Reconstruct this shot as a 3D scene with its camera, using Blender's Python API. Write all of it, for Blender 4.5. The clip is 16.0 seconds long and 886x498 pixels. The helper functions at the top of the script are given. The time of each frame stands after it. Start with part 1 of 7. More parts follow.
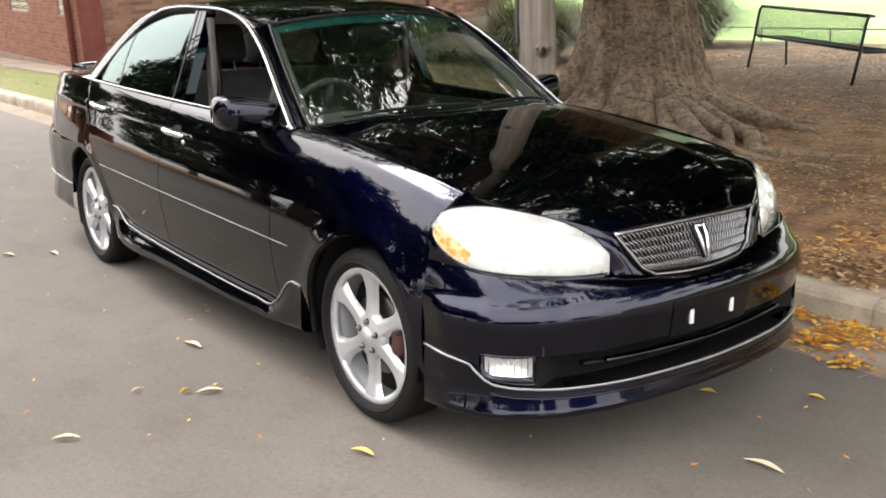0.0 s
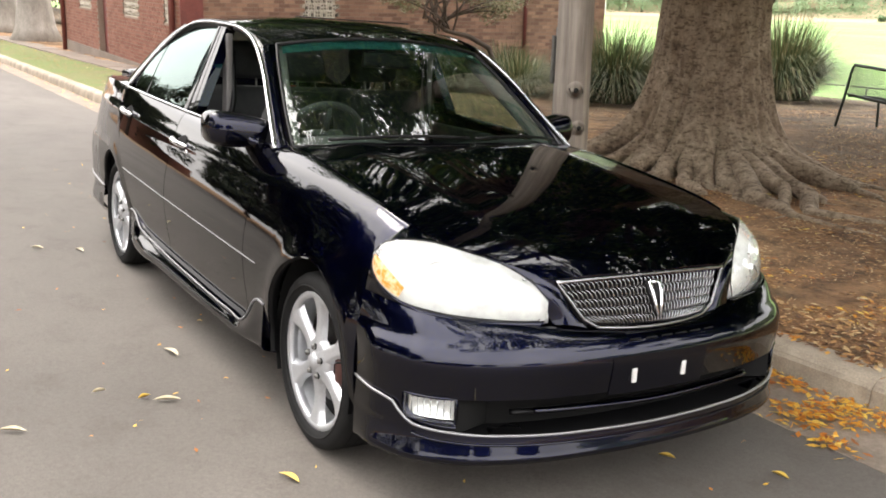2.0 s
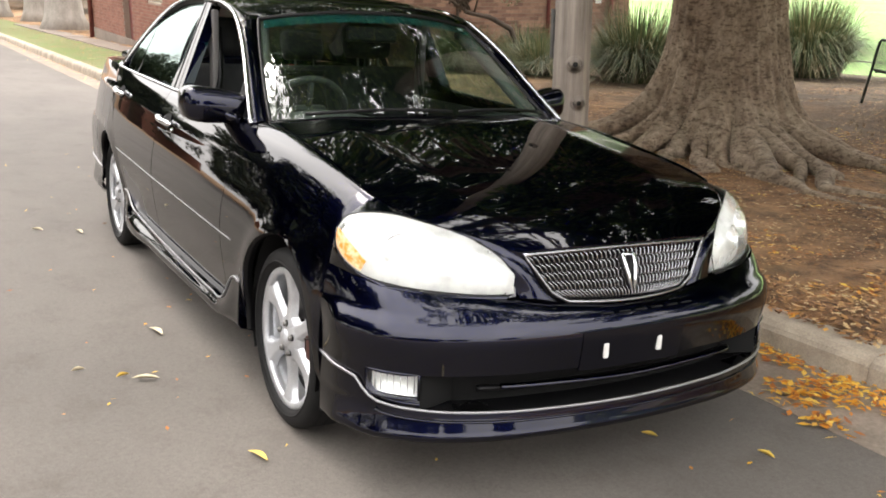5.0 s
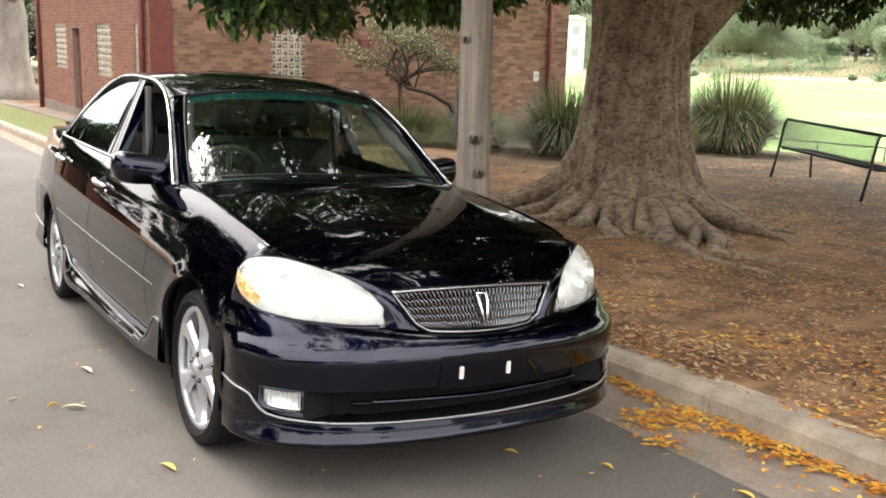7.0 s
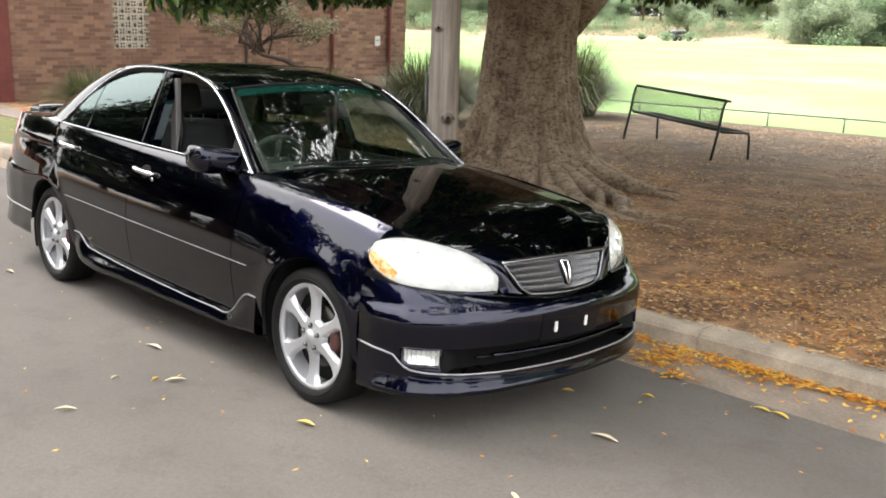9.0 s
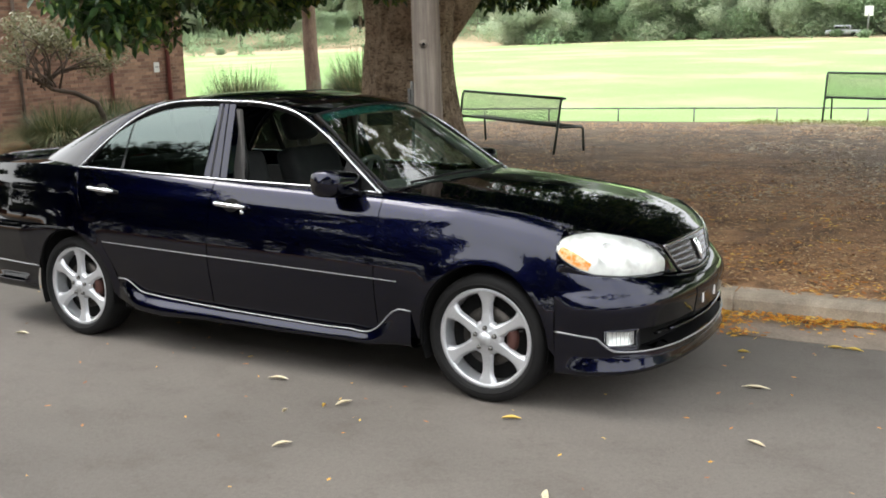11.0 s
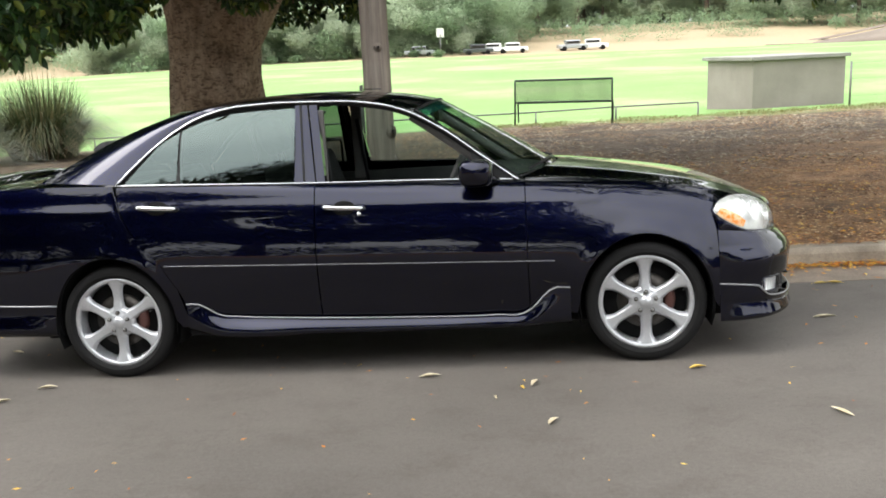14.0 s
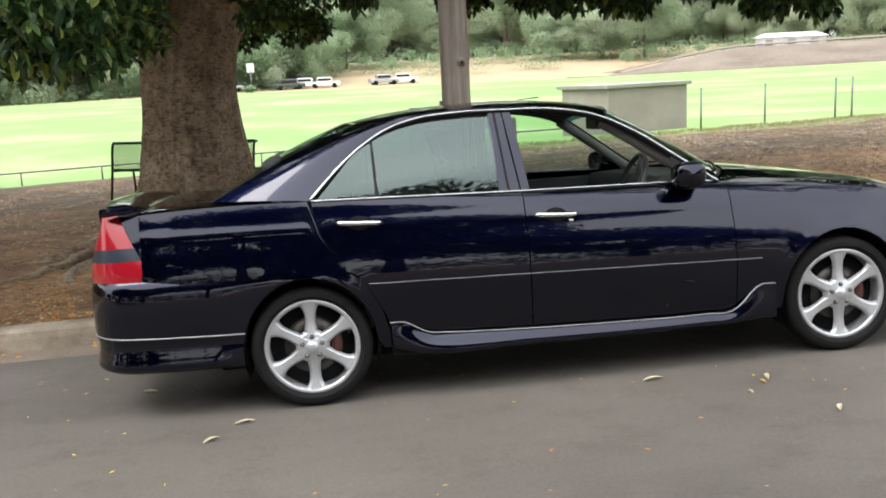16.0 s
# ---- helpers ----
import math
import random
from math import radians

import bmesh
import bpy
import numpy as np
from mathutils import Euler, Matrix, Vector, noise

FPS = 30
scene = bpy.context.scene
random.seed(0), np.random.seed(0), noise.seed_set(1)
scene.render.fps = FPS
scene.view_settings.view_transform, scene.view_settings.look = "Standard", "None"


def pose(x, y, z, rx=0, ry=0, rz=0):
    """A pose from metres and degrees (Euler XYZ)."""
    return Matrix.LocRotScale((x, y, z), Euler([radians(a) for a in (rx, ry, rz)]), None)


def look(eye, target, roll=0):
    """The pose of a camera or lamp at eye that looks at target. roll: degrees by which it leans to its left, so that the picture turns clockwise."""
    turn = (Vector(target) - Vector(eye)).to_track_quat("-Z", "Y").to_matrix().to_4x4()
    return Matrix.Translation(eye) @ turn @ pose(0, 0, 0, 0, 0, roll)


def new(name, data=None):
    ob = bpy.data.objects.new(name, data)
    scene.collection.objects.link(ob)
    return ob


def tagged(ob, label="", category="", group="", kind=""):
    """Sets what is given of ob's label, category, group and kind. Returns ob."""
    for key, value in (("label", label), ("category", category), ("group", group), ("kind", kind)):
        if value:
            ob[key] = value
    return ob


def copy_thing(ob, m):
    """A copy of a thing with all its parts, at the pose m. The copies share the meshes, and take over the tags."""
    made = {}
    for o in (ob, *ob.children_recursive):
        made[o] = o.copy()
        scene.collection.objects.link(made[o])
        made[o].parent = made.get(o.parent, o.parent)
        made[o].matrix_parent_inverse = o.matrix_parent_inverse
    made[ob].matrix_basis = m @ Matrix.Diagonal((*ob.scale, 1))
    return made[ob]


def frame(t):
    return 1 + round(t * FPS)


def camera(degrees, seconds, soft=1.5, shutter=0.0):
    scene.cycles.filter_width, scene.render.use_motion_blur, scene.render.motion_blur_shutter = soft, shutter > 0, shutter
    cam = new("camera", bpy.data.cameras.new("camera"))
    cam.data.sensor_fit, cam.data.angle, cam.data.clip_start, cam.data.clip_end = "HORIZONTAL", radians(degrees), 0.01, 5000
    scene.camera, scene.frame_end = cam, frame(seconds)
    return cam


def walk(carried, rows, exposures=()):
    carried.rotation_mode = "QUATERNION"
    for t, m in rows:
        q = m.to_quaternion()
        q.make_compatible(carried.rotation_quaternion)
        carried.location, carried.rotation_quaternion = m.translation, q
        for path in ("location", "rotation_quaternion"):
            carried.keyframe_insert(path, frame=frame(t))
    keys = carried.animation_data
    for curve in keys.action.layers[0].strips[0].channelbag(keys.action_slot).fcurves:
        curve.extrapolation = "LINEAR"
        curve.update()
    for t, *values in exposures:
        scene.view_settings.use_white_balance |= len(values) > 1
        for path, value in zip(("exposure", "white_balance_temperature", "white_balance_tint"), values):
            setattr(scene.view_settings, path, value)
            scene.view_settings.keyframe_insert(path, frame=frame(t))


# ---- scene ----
cam = camera(49.3, 16.0, 1.8)
PATH = [
    (0, (2.654, -2.493, 1.405), (1.113, -1.316, 0.915), -0.6),
    (0.5, (2.736, -2.301, 1.424), (1.169, -1.159, 0.932), -1.2),
    (1, (2.844, -2.162, 1.432), (1.215, -1.116, 0.93), 4.8),
    (1.5, (2.863, -2.112, 1.429), (1.197, -1.103, 0.976), 4.2),
    (2, (2.872, -2.082, 1.415), (1.21, -1.057, 0.982), 3.5),
    (2.5, (2.877, -2.085, 1.411), (1.213, -1.056, 0.995), 2.6),
    (3, (2.88, -2.082, 1.402), (1.226, -1.037, 0.988), 2.4),
    (3.5, (2.882, -2.085, 1.403), (1.234, -1.034, 0.98), 2.1),
    (3.7, (2.88, -2.087, 1.401), (1.222, -1.054, 0.974), 2.0),
    (5.8, (3.033, -1.76, 1.362), (1.329, -0.818, 0.905), 2.7),
    (6, (3.143, -1.758, 1.362), (1.431, -0.814, 0.939), 2.6),
    (6.5, (3.356, -1.855, 1.377), (1.654, -0.875, 1.002), 2.0),
    (7, (3.552, -1.954, 1.408), (1.885, -0.896, 1.092), 3.4),
    (7.5, (3.713, -2.174, 1.437), (2.024, -1.165, 1.075), 5.7),
    (8, (3.678, -2.461, 1.46), (2.044, -1.381, 1.057), 6.6),
    (8.5, (3.482, -2.806, 1.453), (1.987, -1.536, 1.061), 7.6),
    (9, (3.343, -3.256, 1.522), (1.934, -1.888, 1.145), 3.2),
    (9.2, (3.292, -3.42, 1.541), (1.932, -2.002, 1.167), 2.1),
    (11.3, (1.794, -4.838, 1.473), (0.911, -3.082, 1.103), -1.5),
    (11.5, (1.648, -4.947, 1.467), (0.842, -3.161, 1.067), -1.9),
    (12, (1.249, -5.14, 1.455), (0.52, -3.31, 1.112), -2.6),
    (12.5, (0.851, -5.345, 1.435), (0.197, -3.48, 1.129), -3.4),
    (13, (0.429, -5.493, 1.426), (-0.055, -3.581, 1.094), -1.6),
    (13.5, (0.001, -5.563, 1.428), (-0.37, -3.623, 1.111), -2.8),
    (14, (-0.49, -5.634, 1.413), (-0.702, -3.672, 1.093), -3.6),
    (14.5, (-1.014, -5.674, 1.396), (-1.19, -3.708, 1.073), -4.0),
    (15, (-1.545, -5.738, 1.401), (-1.573, -3.761, 1.098), -4.4),
    (15.5, (-2.054, -5.653, 1.405), (-1.945, -3.676, 1.119), -3.7),
    (16, (-2.555, -5.566, 1.411), (-2.362, -3.595, 1.133), -4.5),
]
SLOPE = pose(0, 0, 0, 0, -1.7, 0) @ pose(0, 0, 0, -3.0, 0, 0)
EXPOSURES = [(0.0, 1.86, 6850, 12.5), (7.0, 1.84, 6850, 12.5), (9.0, 1.78, 6650, 10.5), (12.0, 1.36, 6500, 8.5), (16.0, 1.32, 6500, 9)]
walk(cam, [(t, SLOPE @ look(eye, target, roll)) for t, eye, target, roll in PATH], EXPOSURES)

# ---- world and light ----
SUN_UP, SUN_ROUND = 56.0, 255.0
sky_world = bpy.data.worlds.new("overcast_sky")
scene.world = sky_world
sky_world.use_nodes = True
wn = sky_world.node_tree.nodes
wl = sky_world.node_tree.links
sky = wn.new("ShaderNodeTexSky")
sky.sky_type, sky.sun_disc = "NISHITA", False
sky.sun_elevation, sky.sun_rotation = radians(SUN_UP), radians(SUN_ROUND)
sky.dust_density, sky.air_density, sky.ozone_density = 4.0, 1.2, 1.0
pale = wn.new("ShaderNodeHueSaturation")
pale.inputs["Saturation"].default_value = 0.3
wl.new(sky.outputs[0], pale.inputs["Color"])
cloud_co = wn.new("ShaderNodeTexCoord")
cloud = wn.new("ShaderNodeTexNoise")
cloud.inputs["Scale"].default_value, cloud.inputs["Detail"].default_value = 2.2, 6.0
wl.new(cloud_co.outputs["Generated"], cloud.inputs["Vector"])
cloud_tone = wn.new("ShaderNodeValToRGB")
for el, (at, tone) in zip(cloud_tone.color_ramp.elements, ((0.3, (0.72, 0.745, 0.79, 1)), (0.7, (1.2, 1.2, 1.19, 1)))):
    el.position, el.color = at, tone
wl.new(cloud.outputs["Fac"], cloud_tone.inputs[0])
lift = wn.new("ShaderNodeVectorMath")
lift.operation = "SCALE"
lift.inputs["Scale"].default_value = 11.0
dome_z = wn.new("ShaderNodeSeparateXYZ")
wl.new(cloud_co.outputs["Generated"], dome_z.inputs[0])
dome = wn.new("ShaderNodeMapRange")
dome.inputs["From Min"].default_value, dome.inputs["From Max"].default_value = 0.0, 1.0
dome.inputs["To Min"].default_value, dome.inputs["To Max"].default_value = 0.55, 1.3
wl.new(dome_z.outputs["Z"], dome.inputs["Value"])
overcast = wn.new("ShaderNodeVectorMath")
overcast.operation = "SCALE"
wl.new(cloud_tone.outputs[0], overcast.inputs[0])
wl.new(dome.outputs[0], overcast.inputs["Scale"])
wl.new(overcast.outputs[0], lift.inputs[0])
cover = wn.new("ShaderNodeMix")
cover.data_type = "RGBA"
cover.inputs["Factor"].default_value = 0.75
wl.new(pale.outputs[0], cover.inputs["A"])
wl.new(lift.outputs[0], cover.inputs["B"])
wl.new(cover.outputs["Result"], wn["Background"].inputs["Color"])
wn["Background"].inputs["Strength"].default_value = 0.15
sun = new("sun", bpy.data.lights.new("sun", "SUN"))
sun.data.energy, sun.data.angle, sun.data.color = 0.6, radians(25), (1.0, 0.96, 0.9)
sun.matrix_world = pose(0, 0, 30, 90 - SUN_UP, 0, 180 - SUN_ROUND)

# ---- materials ----
def material(name, color, rough=0.6, metal=0.0, coat=0.0):
    m = bpy.data.materials.new(name)
    m.use_nodes = True
    b = m.node_tree.nodes["Principled BSDF"]
    b.inputs["Base Color"].default_value = (*color, 1)
    b.inputs["Roughness"].default_value = rough
    b.inputs["Metallic"].default_value = metal
    b.inputs["Coat Weight"].default_value = coat
    b.inputs["Coat Roughness"].default_value = 0.025
    return m


def node(m, kind, **values):
    n = m.node_tree.nodes.new(kind)
    for key, v in values.items():
        n.inputs[key.replace("_", " ")].default_value = v
    return n


def noise_of(m, scale, detail=4.0, rough=0.6, stretch=None, where="Object"):
    co = node(m, "ShaderNodeTexCoord")
    out = co.outputs[where]
    if stretch:
        mp = node(m, "ShaderNodeMapping")
        mp.inputs["Scale"].default_value = stretch
        m.node_tree.links.new(out, mp.inputs["Vector"])
        out = mp.outputs[0]
    n = node(m, "ShaderNodeTexNoise", Scale=scale, Detail=detail, Roughness=rough)
    m.node_tree.links.new(out, n.inputs["Vector"])
    return n.outputs["Fac"]


def ramp(m, fac, stops):
    r = node(m, "ShaderNodeValToRGB")
    e = r.color_ramp.elements
    while len(e) < len(stops):
        e.new(0.5)
    for el, (p, c) in zip(e, stops):
        el.position, el.color = p, (*c, 1) if len(c) == 3 else c
    m.node_tree.links.new(fac, r.inputs[0])
    return r.outputs[0]


def mixed(m, fac, a, b, how="MIX"):
    x = m.node_tree.nodes.new("ShaderNodeMix")
    x.data_type, x.blend_type = "RGBA", how
    for sock, v in ((x.inputs["Factor"], fac), (x.inputs["A"], a), (x.inputs["B"], b)):
        if isinstance(v, bpy.types.NodeSocket):
            m.node_tree.links.new(v, sock)
        elif isinstance(v, (int, float)):
            sock.default_value = v
        else:
            sock.default_value = (*v, 1)
    return x.outputs["Result"]


def paint_in(m, sock, name="Base Color"):
    m.node_tree.links.new(sock, m.node_tree.nodes["Principled BSDF"].inputs[name])


def bumped(m, fac, strength=0.3, dist=0.01):
    b = node(m, "ShaderNodeBump", Strength=strength, Distance=dist)
    m.node_tree.links.new(fac, b.inputs["Height"])
    m.node_tree.links.new(b.outputs[0], m.node_tree.nodes["Principled BSDF"].inputs["Normal"])


def two_scale(name, dark, light, big=1.5, fine=40.0, rough=0.8, bump=0.3, dist=0.01, stretch=None, metal=0.0):
    m = material(name, light, rough, metal)
    a = ramp(m, noise_of(m, big, 5, 0.6, stretch), [(0.3, dark), (0.7, light)])
    f = noise_of(m, fine, 6, 0.7, stretch)
    g = ramp(m, f, [(0.25, (0.55, 0.55, 0.55)), (0.75, (1.25, 1.25, 1.25))])
    paint_in(m, mixed(m, 0.8, a, g, "MULTIPLY"))
    bumped(m, f, bump, dist)
    return m


def per_piece(m, lo, hi):
    info = node(m, "ShaderNodeObjectInfo")
    c = ramp(m, info.outputs["Random"], [(0.0, lo), (1.0, hi)])
    return c


def leafy(name, stops, rough=0.45, through_light=0.25):
    m = material(name, stops[1][1], rough)
    geo = node(m, "ShaderNodeNewGeometry")
    c = ramp(m, geo.outputs["Random Per Island"], stops)
    paint_in(m, c)
    b = m.node_tree.nodes["Principled BSDF"]
    tr = node(m, "ShaderNodeBsdfTranslucent")
    m.node_tree.links.new(c, tr.inputs["Color"])
    mx = node(m, "ShaderNodeMixShader", Fac=through_light)
    m.node_tree.links.new(b.outputs[0], mx.inputs[1])
    m.node_tree.links.new(tr.outputs[0], mx.inputs[2])
    m.node_tree.links.new(mx.outputs[0], m.node_tree.nodes["Material Output"].inputs[0])
    return m


def glass(name, tint, ior=1.5, sheen=(1, 1, 1)):
    m = bpy.data.materials.new(name)
    m.use_nodes = True
    t = m.node_tree
    t.nodes.remove(t.nodes["Principled BSDF"])
    # mirror share: faint when looked at squarely, strong at a glancing angle, alike from both sides
    f0 = ((ior - 1) / (ior + 1)) ** 2
    lw = node(m, "ShaderNodeLayerWeight", Blend=0.5)
    pw = node(m, "ShaderNodeMath")
    pw.operation = "POWER"
    pw.inputs[1].default_value = 5.0
    fr = node(m, "ShaderNodeMath")
    fr.operation = "MULTIPLY_ADD"
    fr.inputs[1].default_value, fr.inputs[2].default_value = 1 - f0, f0
    t.links.new(lw.outputs["Facing"], pw.inputs[0])
    t.links.new(pw.outputs[0], fr.inputs[0])
    tr = node(m, "ShaderNodeBsdfTransparent", Color=(*tint, 1))
    gl = node(m, "ShaderNodeBsdfGlossy", Roughness=0.0, Color=(*sheen, 1))
    mx = node(m, "ShaderNodeMixShader")
    t.links.new(fr.outputs[0], mx.inputs[0])
    t.links.new(tr.outputs[0], mx.inputs[1])
    t.links.new(gl.outputs[0], mx.inputs[2])
    t.links.new(mx.outputs[0], t.nodes["Material Output"].inputs[0])
    return m


PAINT = material("navy_car_paint", (0.001, 0.0012, 0.005), 0.3, 1.0, 1.0)
PAINT.node_tree.nodes["Principled BSDF"].inputs["Coat IOR"].default_value = 1.46
flake = noise_of(PAINT, 900, 2)
paint_in(PAINT, ramp(PAINT, flake, [(0.3, (0.0009, 0.0012, 0.0075)), (0.75, (0.0025, 0.0036, 0.023))]))
PAINT.node_tree.nodes["Principled BSDF"].inputs["Specular Tint"].default_value = (0.03, 0.035, 0.1, 1)
CHROME = material("chrome", (0.82, 0.83, 0.85), 0.08, 1.0)
ALLOY = two_scale("silver_alloy", (0.5, 0.51, 0.53), (0.63, 0.64, 0.66), 9, 300, 0.3, 0.02, 0.001, None, 0.6)
RUBBER = two_scale("tyre_rubber", (0.006, 0.006, 0.0065), (0.013, 0.0125, 0.012), 6, 120, 0.8, 0.15, 0.002)
PLASTIC = two_scale("black_plastic", (0.003, 0.003, 0.0035), (0.006, 0.006, 0.0065), 8, 250, 0.45, 0.1, 0.001)
UNDER = material("dark_underbody", (0.006, 0.006, 0.006), 0.9)
IRON = two_scale("brake_iron", (0.04, 0.036, 0.033), (0.1, 0.09, 0.08), 12, 90, 0.45, 0.1, 0.002, None, 0.8)
CALIPER = material("rusty_caliper", (0.07, 0.024, 0.018), 0.6)
TRIM_LINE = material("satin_trim", (0.3, 0.3, 0.31), 0.4, 0.6)
SURROUND = material("satin_chrome", (0.5, 0.51, 0.53), 0.18, 1.0)
PILLAR = material("gloss_black_pillar", (0.003, 0.003, 0.005), 0.25)
PILLAR.node_tree.nodes["Principled BSDF"].inputs["Specular IOR Level"].default_value = 0.2
for m_ in (RUBBER, PLASTIC, UNDER):
    m_.node_tree.nodes["Principled BSDF"].inputs["Specular IOR Level"].default_value = 0.22
CLOTH = two_scale("charcoal_seat_cloth", (0.018, 0.018, 0.02), (0.036, 0.035, 0.036), 10, 400, 0.9, 0.2, 0.002)
TRIM_GREY = two_scale("grey_interior_trim", (0.085, 0.082, 0.08), (0.14, 0.135, 0.13), 5, 200, 0.7, 0.1, 0.001)
PILLAR_TRIM = two_scale("light_grey_pillar_trim", (0.11, 0.103, 0.1), (0.17, 0.16, 0.155), 5, 200, 0.7, 0.1, 0.001)
DASH = two_scale("dark_dashboard_vinyl", (0.025, 0.025, 0.026), (0.045, 0.044, 0.043), 6, 250, 0.65, 0.2, 0.001)
GLASS_FRONT = glass("windscreen_glass", (0.63, 0.75, 0.69), 2.0)
GLASS_SIDE = glass("tinted_side_glass", (0.13, 0.17, 0.16), 1.85, (0.8, 0.97, 0.93))
GLASS_LAMP = glass("clear_lamp_lens", (0.95, 0.96, 0.95))
# hazed lens; its diffuse white also stands in for the mirrored sky
HAZY = material("hazed_polycarbonate", (0.82, 0.84, 0.8), 0.12, 0.0, 1.0)
hz = node(HAZY, "ShaderNodeBsdfTransparent")
hm = node(HAZY, "ShaderNodeMixShader")
HAZY.node_tree.links.new(ramp(HAZY, noise_of(HAZY, 7, 4), [(0.35, (0.3, 0.3, 0.3)), (0.65, (0.58, 0.58, 0.58))]), hm.inputs[0])
HAZY.node_tree.links.new(hz.outputs[0], hm.inputs[1])
HAZY.node_tree.links.new(HAZY.node_tree.nodes["Principled BSDF"].outputs[0], hm.inputs[2])
HAZY.node_tree.links.new(hm.outputs[0], HAZY.node_tree.nodes["Material Output"].inputs[0])
GRILLE_STEEL = material("dull_grille_chrome", (0.3, 0.3, 0.31), 0.25, 1.0)
LAMP_SILVER = material("lamp_reflector", (0.88, 0.89, 0.88), 0.35, 0.55)
AMBER = material("amber_lens", (0.85, 0.22, 0.02), 0.25, 0.0, 1.0)
paint_in(AMBER, ramp(AMBER, noise_of(AMBER, 38, 3), [(0.4, (0.85, 0.26, 0.03)), (0.62, (0.85, 0.62, 0.36))]))
RED = material("red_lamp_lens", (0.26, 0.006, 0.014), 0.2, 0.0, 0.8)
RED.node_tree.nodes["Principled BSDF"].inputs["Specular IOR Level"].default_value = 0.15
SMOKE = material("smoked_lamp_lens", (0.028, 0.034, 0.045), 0.25, 0.0, 0.0)
SMOKE.node_tree.nodes["Principled BSDF"].inputs["Specular IOR Level"].default_value = 0.2
WHITE = material("white_clip", (0.6, 0.59, 0.57), 0.5)
GREY_PANEL = material("plain_grey_bar", (0.3, 0.3, 0.3), 0.6)

ASPHALT = material("worn_asphalt", (0.1, 0.1, 0.1), 0.85)
a1 = ramp(ASPHALT, noise_of(ASPHALT, 0.7, 6, 0.6, (0.65, 1.25, 1)), [(0.3, (0.09, 0.079, 0.069)), (0.7, (0.126, 0.112, 0.099))])
a2 = noise_of(ASPHALT, 160, 3, 0.8)
a3 = ramp(ASPHALT, a2, [(0.3, (0.72, 0.71, 0.7)), (0.7, (1.2, 1.2, 1.2))])
a4 = ramp(ASPHALT, noise_of(ASPHALT, 3.1, 8, 0.75), [(0.35, (0.8, 0.78, 0.76)), (0.5, (1, 1, 1))])
bumped(ASPHALT, a2, 0.5, 0.004)
a5 = ramp(ASPHALT, noise_of(ASPHALT, 48, 5, 0.8), [(0.34, (0.8, 0.79, 0.78)), (0.5, (1, 1, 1)), (0.68, (1.2, 1.2, 1.2))])
a6 = ramp(ASPHALT, noise_of(ASPHALT, 0.35, 4, 0.55, (0.5, 1.4, 1)), [(0.35, (0.88, 0.88, 0.88)), (0.6, (1.06, 1.06, 1.06))])
worn = mixed(ASPHALT, 0.9, mixed(ASPHALT, 0.85, a1, a3, "MULTIPLY"), a4, "MULTIPLY")
paint_in(ASPHALT, mixed(ASPHALT, 1.0, mixed(ASPHALT, 0.8, worn, a5, "MULTIPLY"), a6, "MULTIPLY"))
CONCRETE = two_scale("weathered_kerb_concrete", (0.17, 0.138, 0.105), (0.42, 0.352, 0.27), 3.0, 110, 0.9, 0.35, 0.004)
PATHWAY = two_scale("old_footpath", (0.15, 0.118, 0.095), (0.22, 0.175, 0.14), 1.2, 60, 0.9, 0.4, 0.005)
GUTTER = two_scale("dirty_gutter", (0.17, 0.135, 0.105), (0.29, 0.235, 0.185), 2.5, 50, 0.9, 0.5, 0.006)
BARK = material("fig_bark", (0.3, 0.24, 0.18), 0.85)
k1 = ramp(BARK, noise_of(BARK, 2.2, 8, 0.65), [(0.3, (0.22, 0.158, 0.11)), (0.48, (0.39, 0.302, 0.214)), (0.72, (0.53, 0.43, 0.32))])
k2 = noise_of(BARK, 10, 10, 0.78, (1, 1, 0.9))
k4 = mixed(BARK, 1.0, ramp(BARK, noise_of(BARK, 5.5, 6, 0.7, (1, 1, 0.8)), [(0.36, (0.5, 0.46, 0.42)), (0.5, (1, 1, 1))]), ramp(BARK, noise_of(BARK, 15, 4, 0.62, (1, 1, 2.6)), [(0.39, (0.36, 0.32, 0.28)), (0.46, (1, 1, 1))]), "MULTIPLY")
k3 = ramp(BARK, noise_of(BARK, 17, 9, 0.74, (1, 1, 0.9)), [(0.32, (0.42, 0.38, 0.34)), (0.6, (1.2, 1.18, 1.16))])
paint_in(BARK, mixed(BARK, 0.85, mixed(BARK, 0.9, k1, k3, "MULTIPLY"), k4, "MULTIPLY"))
bumped(BARK, k2, 1.0, 0.06)
POLE_WOOD = material("grey_pole_wood", (0.3, 0.26, 0.22), 0.85)
p1 = noise_of(POLE_WOOD, 22, 8, 0.7, (1, 1, 0.05))
paint_in(POLE_WOOD, mixed(POLE_WOOD, 0.8, ramp(POLE_WOOD, p1, [(0.3, (0.13, 0.11, 0.095)), (0.65, (0.33, 0.29, 0.25))]), ramp(POLE_WOOD, noise_of(POLE_WOOD, 1.6, 5), [(0.35, (0.75, 0.7, 0.66)), (0.65, (1.15, 1.12, 1.1))]), "MULTIPLY"))
bumped(POLE_WOOD, p1, 0.5, 0.008)
# brightest share yellowed in colour to stand in for sunlit leaves
LEAF = leafy("fig_leaves", [(0.0, (0.013, 0.04, 0.012)), (0.5, (0.036, 0.088, 0.022)), (0.82, (0.1, 0.18, 0.04)), (1.0, (0.24, 0.28, 0.05))], 0.4, 0.25)
